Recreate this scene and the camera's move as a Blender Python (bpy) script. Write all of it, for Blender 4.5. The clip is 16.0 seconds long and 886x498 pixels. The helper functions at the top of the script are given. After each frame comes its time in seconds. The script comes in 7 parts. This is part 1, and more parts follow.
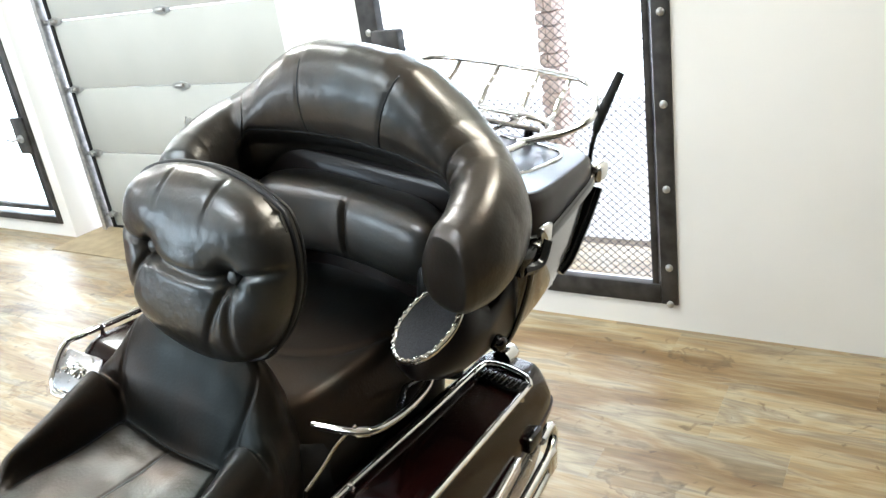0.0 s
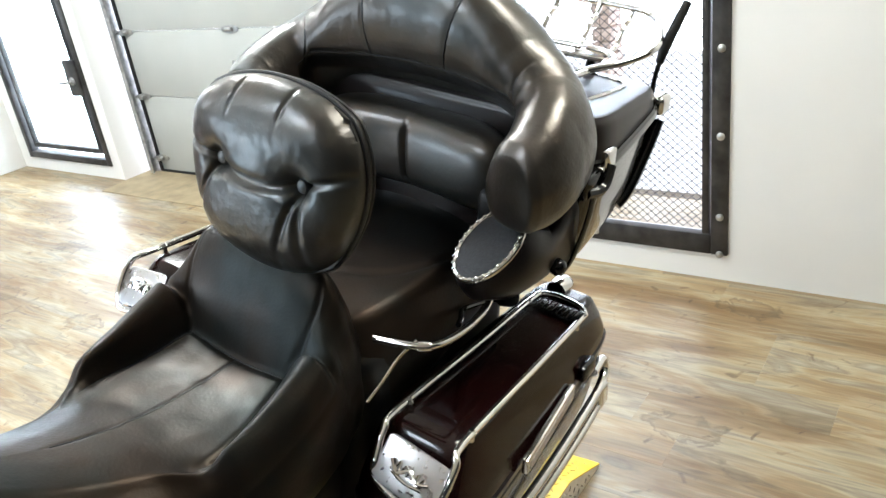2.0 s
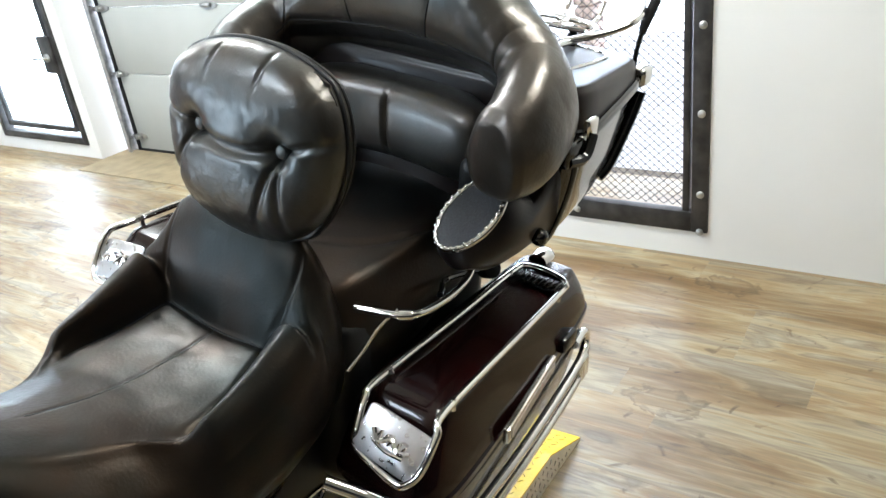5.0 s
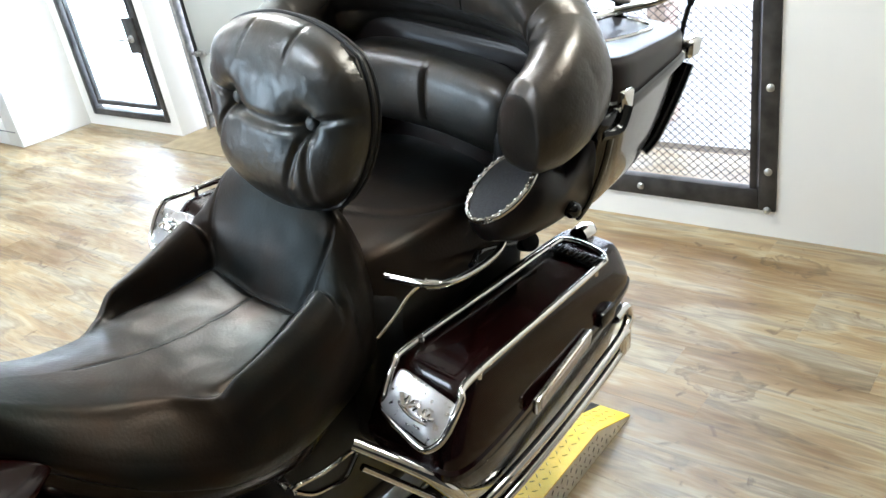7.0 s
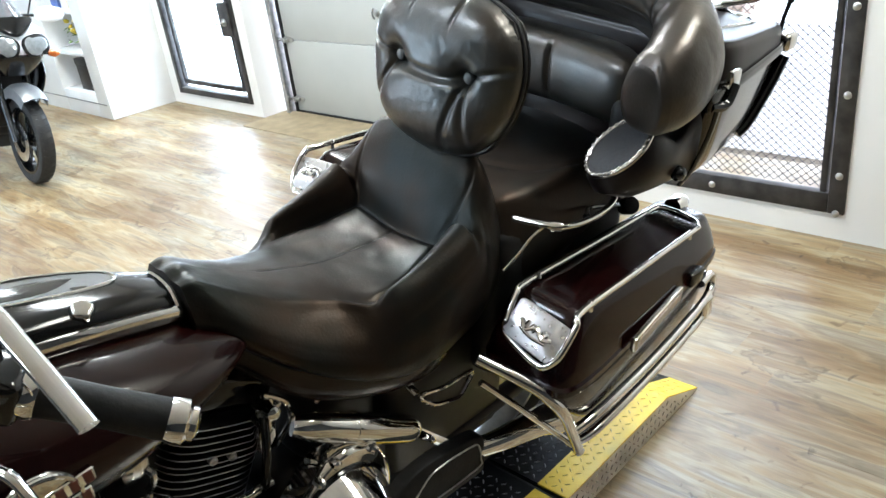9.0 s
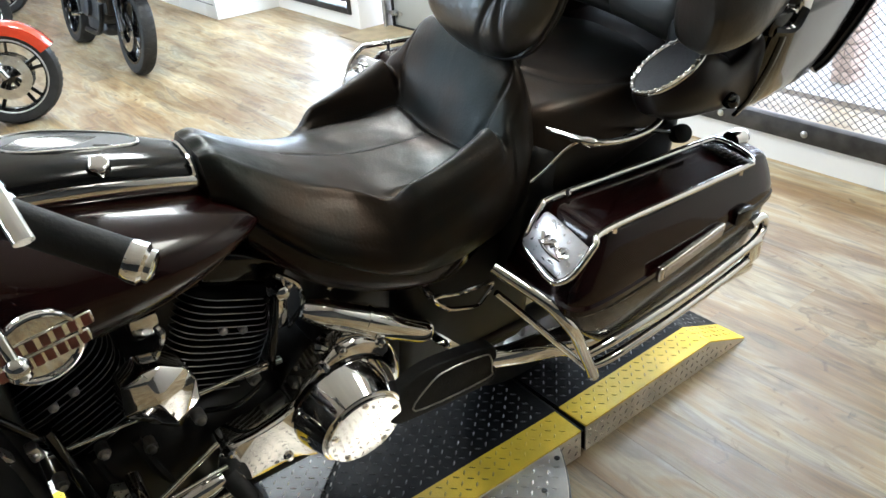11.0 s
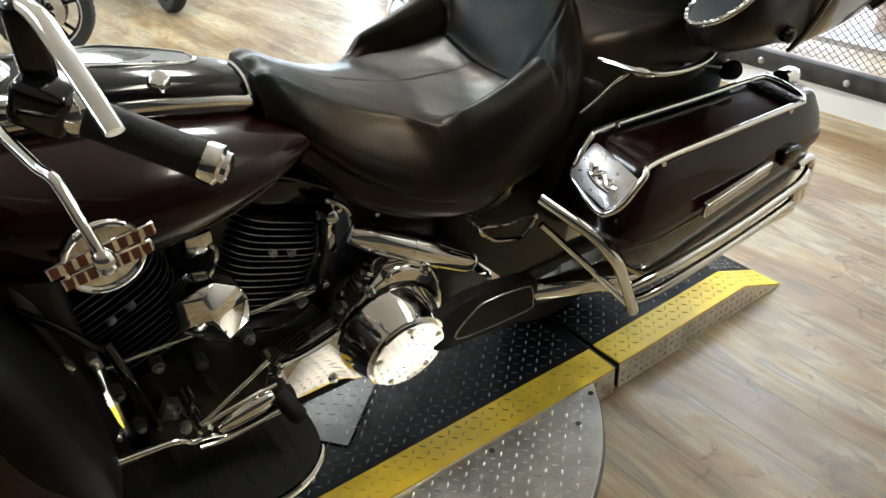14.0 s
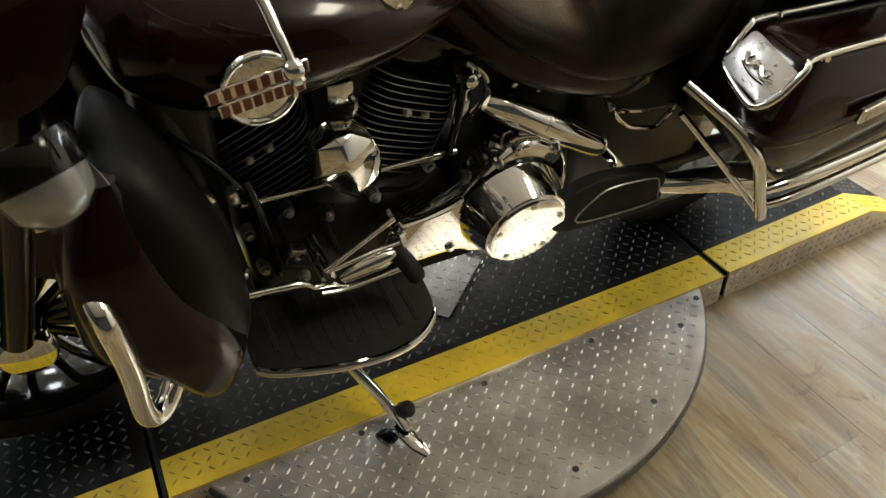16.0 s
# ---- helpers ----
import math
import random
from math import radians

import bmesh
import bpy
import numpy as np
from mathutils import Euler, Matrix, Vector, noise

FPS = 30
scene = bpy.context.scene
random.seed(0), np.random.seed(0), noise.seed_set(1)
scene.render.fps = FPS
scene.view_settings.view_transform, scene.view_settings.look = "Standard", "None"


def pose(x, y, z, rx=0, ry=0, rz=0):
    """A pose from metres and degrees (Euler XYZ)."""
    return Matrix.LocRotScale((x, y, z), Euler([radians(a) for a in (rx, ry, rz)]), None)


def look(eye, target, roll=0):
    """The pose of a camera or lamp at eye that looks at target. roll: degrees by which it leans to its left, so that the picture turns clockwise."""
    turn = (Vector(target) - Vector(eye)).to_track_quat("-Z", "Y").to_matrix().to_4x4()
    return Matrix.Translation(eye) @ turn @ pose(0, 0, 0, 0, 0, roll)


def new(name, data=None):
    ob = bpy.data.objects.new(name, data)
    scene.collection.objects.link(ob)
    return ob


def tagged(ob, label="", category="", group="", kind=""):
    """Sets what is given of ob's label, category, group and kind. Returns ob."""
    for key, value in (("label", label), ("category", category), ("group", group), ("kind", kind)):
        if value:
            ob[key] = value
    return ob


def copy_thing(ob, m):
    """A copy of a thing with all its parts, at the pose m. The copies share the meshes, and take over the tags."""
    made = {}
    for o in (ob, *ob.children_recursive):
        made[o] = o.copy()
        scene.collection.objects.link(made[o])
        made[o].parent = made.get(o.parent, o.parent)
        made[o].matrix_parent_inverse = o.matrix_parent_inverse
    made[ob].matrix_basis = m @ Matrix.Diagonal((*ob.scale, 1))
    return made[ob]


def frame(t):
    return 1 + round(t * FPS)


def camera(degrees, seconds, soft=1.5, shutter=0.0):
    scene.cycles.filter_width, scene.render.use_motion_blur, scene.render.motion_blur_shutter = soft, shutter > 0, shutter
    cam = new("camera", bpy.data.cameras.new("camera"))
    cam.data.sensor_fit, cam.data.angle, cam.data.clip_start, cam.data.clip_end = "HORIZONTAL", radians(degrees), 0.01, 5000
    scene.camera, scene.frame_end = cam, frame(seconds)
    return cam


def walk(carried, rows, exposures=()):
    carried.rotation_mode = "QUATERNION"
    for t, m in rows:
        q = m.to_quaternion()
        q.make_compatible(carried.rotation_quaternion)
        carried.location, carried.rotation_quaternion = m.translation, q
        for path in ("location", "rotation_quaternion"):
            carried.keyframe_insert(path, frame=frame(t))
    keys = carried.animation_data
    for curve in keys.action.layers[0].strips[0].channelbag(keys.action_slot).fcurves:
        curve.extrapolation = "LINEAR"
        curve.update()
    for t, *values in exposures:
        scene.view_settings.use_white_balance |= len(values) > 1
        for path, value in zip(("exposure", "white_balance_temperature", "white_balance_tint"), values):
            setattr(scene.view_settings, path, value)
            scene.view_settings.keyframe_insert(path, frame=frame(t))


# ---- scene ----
cam = camera(58.6, 16.0)
PATH = [
    (0, (0.649, 1.054, 1.818), (-0.396, 2.588, 1.073), -8.6),
    (0.5, (0.647, 1.053, 1.781), (-0.426, 2.548, 0.996), -10.5),
    (1, (0.647, 1.043, 1.766), (-0.395, 2.538, 0.942), -10.2),
    (1.5, (0.628, 1.015, 1.769), (-0.451, 2.497, 0.969), -9.5),
    (2, (0.617, 0.994, 1.758), (-0.492, 2.44, 0.934), -8.4),
    (2.5, (0.619, 0.98, 1.754), (-0.485, 2.42, 0.914), -7.3),
    (3, (0.614, 0.975, 1.753), (-0.498, 2.416, 0.925), -7.1),
    (3.5, (0.614, 0.972, 1.755), (-0.513, 2.408, 0.938), -7.1),
    (4, (0.615, 0.966, 1.752), (-0.506, 2.404, 0.93), -6.8),
    (4.5, (0.617, 0.982, 1.743), (-0.466, 2.432, 0.892), -7.2),
    (4.7, (0.616, 0.99, 1.738), (-0.454, 2.445, 0.879), -7.6),
    (6.8, (0.678, 0.99, 1.702), (-0.433, 2.391, 0.807), -10.7),
    (7, (0.704, 1.02, 1.714), (-0.513, 2.336, 0.827), -10.0),
    (7.5, (0.741, 1.076, 1.72), (-0.74, 2.104, 0.855), -11.3),
    (8, (0.707, 0.97, 1.718), (-0.673, 2.07, 0.777), -11.2),
    (8.5, (0.709, 0.753, 1.765), (-0.714, 1.947, 1.024), -11.9),
    (9, (0.74, 0.709, 1.72), (-0.559, 1.965, 0.861), -7.4),
    (9.5, (0.787, 0.801, 1.705), (-0.569, 2.006, 0.862), -3.9),
    (10, (0.825, 0.828, 1.663), (-0.609, 1.864, 0.731), -5.8),
    (10.2, (0.835, 0.824, 1.655), (-0.573, 1.851, 0.675), -4.9),
    (12.3, (0.855, 0.77, 1.619), (-0.562, 1.779, 0.633), -4.8),
    (12.5, (0.84, 0.766, 1.608), (-0.566, 1.766, 0.596), -4.7),
    (13, (0.819, 0.757, 1.61), (-0.583, 1.756, 0.593), -3.3),
    (13.5, (0.826, 0.747, 1.61), (-0.573, 1.725, 0.568), -3.5),
    (14, (0.843, 0.733, 1.612), (-0.554, 1.67, 0.529), -4.4),
    (14.5, (0.835, 0.71, 1.583), (-0.447, 1.593, 0.327), -4.3),
    (15, (0.825, 0.677, 1.557), (-0.507, 1.469, 0.292), -3.3),
    (15.5, (0.819, 0.645, 1.554), (-0.547, 1.38, 0.292), -2.5),
    (16, (0.81, 0.623, 1.553), (-0.573, 1.322, 0.288), -2.1),
]
walk(cam, [(t, look(eye, target, roll)) for t, eye, target, roll in PATH], exposures=[(0, 0.0, 5800, 10), (7, 0.0, 5600, 10), (10, 0.0, 5600, 10), (13, -0.08, 5750, 10), (15, -0.14, 6200, 10), (16, -0.15, 6450, 10)])

# ---------- camera extras and light ----------
world = bpy.data.worlds.new("world")
scene.world = world
world.use_nodes = True
wt = world.node_tree
sky = wt.nodes.new("ShaderNodeTexSky")
sky.sky_type, sky.sun_disc = "NISHITA", False
sky.sun_elevation, sky.sun_rotation = radians(48), radians(150)
wt.nodes["Background"].inputs[1].default_value = 0.15
wt.links.new(sky.outputs[0], wt.nodes["Background"].inputs[0])


def lamp(name, kind, m, energy, colour=(1, 1, 1), size=(1, 1)):
    data = bpy.data.lights.new(name, kind)
    data.energy, data.color = energy, colour
    if kind == "AREA":
        data.shape, data.size, data.size_y = "RECTANGLE", size[0], size[1]
    ob = new(name, data)
    ob.matrix_world = m
    return ob


sun = lamp("sun", "SUN", look((2, 12, 12), (-1, 4, 0)), 3.0, (1.0, 0.95, 0.88))
sun.data.angle = radians(0.5)
# daylight in the glazed openings and the ceiling lights of the showroom
lamp("window_daylight", "AREA", look((-1.03, 4.37, 2.22), (-1.03, 0.0, 1.0)), 60, (0.80, 0.93, 1.0), (1.35, 0.78))
lamp("door_daylight", "AREA", look((-5.74, 4.60, 1.2), (-5.74, 0.0, 0.9)), 90, (0.80, 0.93, 1.0), (1.1, 2.1))
lamp("shopfront_daylight", "AREA", look((-9.0, -5.08, 1.65), (-9.0, 0.0, 1.2)), 310, (0.82, 0.94, 1.0), (6.0, 2.2))
WARM, NEUTRAL, TUNGSTEN = (0.92, 0.905, 0.80), (0.82, 0.94, 1.0), (0.94, 0.86, 0.65)
CEILING_LIGHTS = [(-12.0, 2.9, NEUTRAL), (-8.5, 2.9, NEUTRAL), (-5.0, 2.7, WARM), (-2.4, 3.0, WARM), (0.9, 3.0, TUNGSTEN), (-8.5, 0.0, NEUTRAL), (-5.0, 0.0, NEUTRAL), (-1.6, 0.0, NEUTRAL), (-5.0, -3.0, NEUTRAL), (-1.5, -3.0, NEUTRAL)]
for lx, ly, tone in CEILING_LIGHTS:
    lamp("ceiling_lamp", "AREA", look((lx, ly, 3.485), (lx, ly + 0.001, 0)), {WARM: 106, TUNGSTEN: 55, NEUTRAL: 38}[tone], tone, (1.15, 0.57))


# ---------- materials ----------
def material(name, colour, rough=0.5, metal=0.0, coat=0.0, spec=0.5, vary=0.0, vary_scale=6.0, bump=0.0, bump_scale=80.0,
             rough_vary=0.0, alt=None, random_tint=0.0, stretch=(1, 1, 1), trans=0.0, emit=0.0):
    m = bpy.data.materials.new(name)
    m.use_nodes = True
    nt = m.node_tree
    b = nt.nodes["Principled BSDF"]
    b.inputs["Base Color"].default_value = (*colour, 1)
    b.inputs["Roughness"].default_value = rough
    b.inputs["Metallic"].default_value = metal
    b.inputs["Coat Weight"].default_value = coat
    b.inputs["Coat Roughness"].default_value = 0.04
    b.inputs["Specular IOR Level"].default_value = spec
    b.inputs["Transmission Weight"].default_value = trans
    if emit:
        b.inputs["Emission Color"].default_value = (*colour, 1)
        b.inputs["Emission Strength"].default_value = emit
    tc = nt.nodes.new("ShaderNodeTexCoord")
    mp = nt.nodes.new("ShaderNodeMapping")
    mp.inputs["Scale"].default_value = stretch
    nt.links.new(tc.outputs["Object"], mp.inputs[0])

    def noise_node(scale, detail=5.0):
        n = nt.nodes.new("ShaderNodeTexNoise")
        n.inputs["Scale"].default_value, n.inputs["Detail"].default_value = scale, detail
        nt.links.new(mp.outputs[0], n.inputs["Vector"])
        return n

    if vary or alt:
        n = noise_node(vary_scale)
        ramp = nt.nodes.new("ShaderNodeValToRGB")
        ramp.color_ramp.elements[0].position, ramp.color_ramp.elements[1].position = 0.32, 0.68
        second = alt or tuple(min(1, c * (1 + vary)) for c in colour)
        first = colour if alt else tuple(c * (1 - vary) for c in colour)
        ramp.color_ramp.elements[0].color, ramp.color_ramp.elements[1].color = (*first, 1), (*second, 1)
        nt.links.new(n.outputs["Fac"], ramp.inputs[0])
        out = ramp.outputs[0]
        if random_tint:
            info = nt.nodes.new("ShaderNodeObjectInfo")
            hsv = nt.nodes.new("ShaderNodeHueSaturation")
            rng = nt.nodes.new("ShaderNodeMapRange")
            rng.inputs["To Min"].default_value, rng.inputs["To Max"].default_value = 1 - random_tint, 1 + random_tint
            nt.links.new(info.outputs["Random"], rng.inputs[0])
            nt.links.new(rng.outputs[0], hsv.inputs["Value"])
            nt.links.new(out, hsv.inputs["Color"])
            out = hsv.outputs[0]
        nt.links.new(out, b.inputs["Base Color"])
    if rough_vary:
        n = noise_node(vary_scale * 2.3)
        rng = nt.nodes.new("ShaderNodeMapRange")
        rng.inputs["From Min"].default_value, rng.inputs["From Max"].default_value = 0.3, 0.7
        rng.inputs["To Min"].default_value, rng.inputs["To Max"].default_value = max(0.02, rough - rough_vary), min(1, rough + rough_vary)
        nt.links.new(n.outputs["Fac"], rng.inputs[0])
        nt.links.new(rng.outputs[0], b.inputs["Roughness"])
    if bump:
        n = noise_node(bump_scale, 3.0)
        bp = nt.nodes.new("ShaderNodeBump")
        bp.inputs["Strength"].default_value, bp.inputs["Distance"].default_value = bump, 0.002
        nt.links.new(n.outputs["Fac"], bp.inputs["Height"])
        nt.links.new(bp.outputs[0], b.inputs["Normal"])
    return m


LEATHER = material("black_leather", (0.019, 0.0172, 0.0145), 0.36, spec=0.95, vary=0.4, vary_scale=14, bump=0.30, bump_scale=150, rough_vary=0.06)
LEATHER_SEAT = material("worn_saddle_leather", (0.004, 0.0042, 0.0036), 0.40, spec=0.36, alt=(0.0100, 0.0075, 0.0056), vary_scale=5, bump=0.24, bump_scale=170, rough_vary=0.09)
for saddle in (LEATHER, LEATHER_SEAT):
    nt = saddle.node_tree
    shader = nt.nodes["Principled BSDF"]
    shader.inputs["Coat Weight"].default_value = 0.48 if saddle is LEATHER else 0.04
    shader.inputs["Coat Roughness"].default_value = 0.25
    # warm sheen tinted into brown patches of rubbed hide, blacker and cooler between
    patches = nt.nodes.new("ShaderNodeTexNoise")
    patches.inputs["Scale"].default_value, patches.inputs["Detail"].default_value = 5.0, 4.0
    tint = nt.nodes.new("ShaderNodeValToRGB")
    tint.color_ramp.elements[0].position, tint.color_ramp.elements[1].position = 0.37, 0.57
    tint.color_ramp.elements[0].color = (0.76, 0.84, 0.78, 1) if saddle is LEATHER_SEAT else (0.90, 0.97, 0.95, 1)
    tint.color_ramp.elements[1].color = (1.0, 0.72, 0.53, 1) if saddle is LEATHER_SEAT else (1.0, 0.86, 0.74, 1)
    nt.links.new(nt.nodes["Texture Coordinate"].outputs["Object"], patches.inputs["Vector"])
    nt.links.new(patches.outputs["Fac"], tint.inputs[0])
    nt.links.new(tint.outputs[0], shader.inputs["Specular Tint"])
POD = material("textured_black_plastic", (0.004, 0.004, 0.004), 0.5, spec=0.2, vary=0.3, vary_scale=20, bump=0.3, bump_scale=400)
LEATHER_SMOOTH = material("smooth_vinyl", (0.012, 0.012, 0.012), 0.42, spec=0.5, vary=0.3, vary_scale=4, bump=0.25, bump_scale=380, rough_vary=0.05)
PIPING = material("leather_piping", (0.008, 0.008, 0.008), 0.4, bump=0.2)
PAINT = material("black_cherry_paint", (0.009, 0.0016, 0.0014), 0.22, metal=0.0, spec=0.2, coat=0.42, vary=0.25, vary_scale=500, rough_vary=0.03)
PAINT_BOX = material("trunk_box_paint", (0.014, 0.008, 0.007), 0.2, spec=0.5, coat=0.9, vary=0.2, vary_scale=400)
PAINT_LID = material("trunk_paint", (0.016, 0.012, 0.011), 0.36, metal=0.0, spec=0.3, coat=0.12, vary=0.2, vary_scale=400)
CHROME = material("chrome", (0.86, 0.85, 0.83), 0.06, metal=1.0, vary=0.03, vary_scale=9, rough_vary=0.035)
POLISHED = material("polished_chrome_casting", (0.84, 0.83, 0.81), 0.075, metal=1.0, vary=0.03, vary_scale=9, rough_vary=0.03)
BRUSHED = material("polished_aluminium", (0.72, 0.71, 0.69), 0.17, metal=1.0, vary=0.08, vary_scale=14, rough_vary=0.08)
SATIN = material("satin_chrome", (0.64, 0.62, 0.61), 0.30, metal=1.0, vary=0.06, vary_scale=40, rough_vary=0.05)
BLACK = material("black_powder_coat", (0.008, 0.008, 0.008), 0.40, spec=0.38, vary=0.3, vary_scale=30, bump=0.2, bump_scale=300)
GLOSS = material("gloss_black", (0.004, 0.004, 0.004), 0.14, spec=0.35, coat=0.3, vary=0.2, vary_scale=20)
RUBBER = material("rubber", (0.010, 0.010, 0.010), 0.6, spec=0.3, vary=0.3, vary_scale=40, bump=0.4, bump_scale=180)
FIN = material("fin_edge", (0.38, 0.375, 0.365), 0.35, metal=0.9, vary=0.3, vary_scale=60)
GRILLE = material("speaker_cloth", (0.060, 0.065, 0.080), 0.6, vary=0.3, vary_scale=300, bump=0.7, bump_scale=900)
RED_LENS = material("red_lens", (0.32, 0.01, 0.01), 0.12, coat=0.8, spec=0.6, vary=0.15, vary_scale=60)
CLEAR_LENS = material("clear_lens", (0.42, 0.44, 0.43), 0.10, spec=0.8, metal=0.3, trans=0.35, vary=0.1, vary_scale=30)
AMBER = material("amber_lens", (0.55, 0.13, 0.02), 0.15, coat=0.6, vary=0.15, vary_scale=60)
BADGE_RED = material("badge_red", (0.10, 0.018, 0.012), 0.35, coat=0.6, vary=0.2, vary_scale=60)
REFLECTOR = material("grey_reflector", (0.38, 0.33, 0.30), 0.18, coat=0.8, vary=0.2, vary_scale=90, stretch=(1, 1, 3))
GOLD = material("gold_pinstripe", (0.13, 0.085, 0.04), 0.35, metal=0.4, vary=0.2, vary_scale=60)
STEEL_PLATE = material("diamond_plate_steel", (0.72, 0.685, 0.63), 0.35, metal=0.75, vary=0.30, vary_scale=7, rough_vary=0.045, bump=0.25, bump_scale=120)
STEEL_LUG = material("diamond_plate_lug", (0.80, 0.79, 0.77), 0.27, metal=0.9, vary=0.2, vary_scale=12)
DECK_BLACK = material("black_painted_plate", (0.006, 0.006, 0.007), 0.5, spec=0.12, vary=0.4, vary_scale=9, rough_vary=0.1, bump=0.3, bump_scale=140)
DECK_LUG = material("worn_black_lug", (0.17, 0.17, 0.17), 0.33, metal=0.5, vary=0.6, vary_scale=35)
YELLOW = material("yellow_safety_paint", (0.80, 0.56, 0.022), 0.45, vary=0.14, vary_scale=9, rough_vary=0.12, bump=0.3, bump_scale=150)
YELLOW_LUG = material("worn_yellow_lug", (0.26, 0.18, 0.03), 0.4, alt=(0.84, 0.60, 0.04), vary_scale=5)
# near-black for unseen walls, so little light bounces onto the bike's side
WALL_DIM = material("darkened_unseen_wall", (0.045, 0.045, 0.044), 0.7, vary=0.06, vary_scale=1.7, bump=0.12, bump_scale=60)
WALL = material("white_wall_paint", (0.80, 0.79, 0.765), 0.7, vary=0.025, vary_scale=1.7, bump=0.12, bump_scale=60)
TRIM_WHITE = material("white_trim_paint", (0.80, 0.80, 0.78), 0.45, vary=0.03, vary_scale=5, bump=0.08)
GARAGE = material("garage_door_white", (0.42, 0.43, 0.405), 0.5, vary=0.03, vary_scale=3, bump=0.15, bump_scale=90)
FRAME_STEEL = material("dark_steel_frame", (0.050, 0.047, 0.045), 0.5, metal=0.4, vary=0.5, vary_scale=10, bump=0.3, bump_scale=90)
GALV = material("galvanised_steel", (0.45, 0.45, 0.44), 0.38, metal=0.9, vary=0.25, vary_scale=25)
MESH_STEEL = material("expanded_mesh_steel", (0.11, 0.105, 0.10), 0.5, metal=0.5, vary=0.3, vary_scale=20)
CEIL = material("ceiling_board", (0.84, 0.80, 0.73), 0.8, vary=0.05, vary_scale=2, bump=0.2, bump_scale=70)
MAT_FLOOR = material("threshold_mat", (0.28, 0.22, 0.13), 0.75, vary=0.2, vary_scale=8, bump=0.5, bump_scale=120)
TYRE = material("tyre", (0.018, 0.018, 0.018), 0.7, vary=0.3, vary_scale=20, bump=0.4, bump_scale=120)
PLASTIC_GREY = material("dark_grey_plastic", (0.045, 0.047, 0.05), 0.45, vary=0.2, vary_scale=20, bump=0.2)
WHITE_PAINT = material("white_bodywork", (0.78, 0.79, 0.80), 0.2, coat=0.8, vary=0.02, vary_scale=6)
HEADLAMP = material("headlamp_lens", (0.30, 0.32, 0.33), 0.12, metal=0.5, spec=0.7, vary=0.15, vary_scale=45)
FENDER_GREY = material("dark_silver_fender", (0.24, 0.25, 0.26), 0.35, metal=0.5, vary=0.1, vary_scale=12)
DULL_STEEL = material("dull_steel_plate", (0.13, 0.13, 0.13), 0.55, metal=0.6, vary=0.2, vary_scale=14, bump=0.2)
ORANGE_RED = material("orange_red_paint", (0.55, 0.055, 0.02), 0.2, coat=1.0, vary=0.08, vary_scale=30)
SILVER_PAINT = material("silver_cast_wheel", (0.55, 0.55, 0.55), 0.3, metal=0.8, vary=0.15, vary_scale=30)
BRICK = material("outdoor_brick", (0.50, 0.38, 0.32), 0.8, vary=0.2, vary_scale=9, bump=0.5, bump_scale=60)
CONCRETE = material("outdoor_concrete", (0.55, 0.54, 0.52), 0.85, vary=0.12, vary_scale=3, bump=0.4, bump_scale=50)
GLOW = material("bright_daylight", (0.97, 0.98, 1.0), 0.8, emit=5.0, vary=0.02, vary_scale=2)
LIGHT_TUBE = material("light_diffuser", (1.0, 0.93, 0.82), 0.5, emit=9.0)
PAPER_YELLOW = material("yellow_card", (0.68, 0.52, 0.05), 0.6, vary=0.15, vary_scale=30)
LEAF = material("leaf_green", (0.10, 0.16, 0.03), 0.5, vary=0.3, vary_scale=40)
BLUE_CARD = material("blue_card", (0.10, 0.16, 0.40), 0.5, vary=0.2, vary_scale=30)
RED_CARD = material("red_goods", (0.36, 0.05, 0.04), 0.5, vary=0.3, vary_scale=12)
GREY_GOODS = material("grey_goods", (0.20, 0.20, 0.21), 0.5, vary=0.5, vary_scale=8)
PANE = material("clear_glass", (0.97, 0.98, 0.98), 0.02, spec=0.5, trans=1.0)


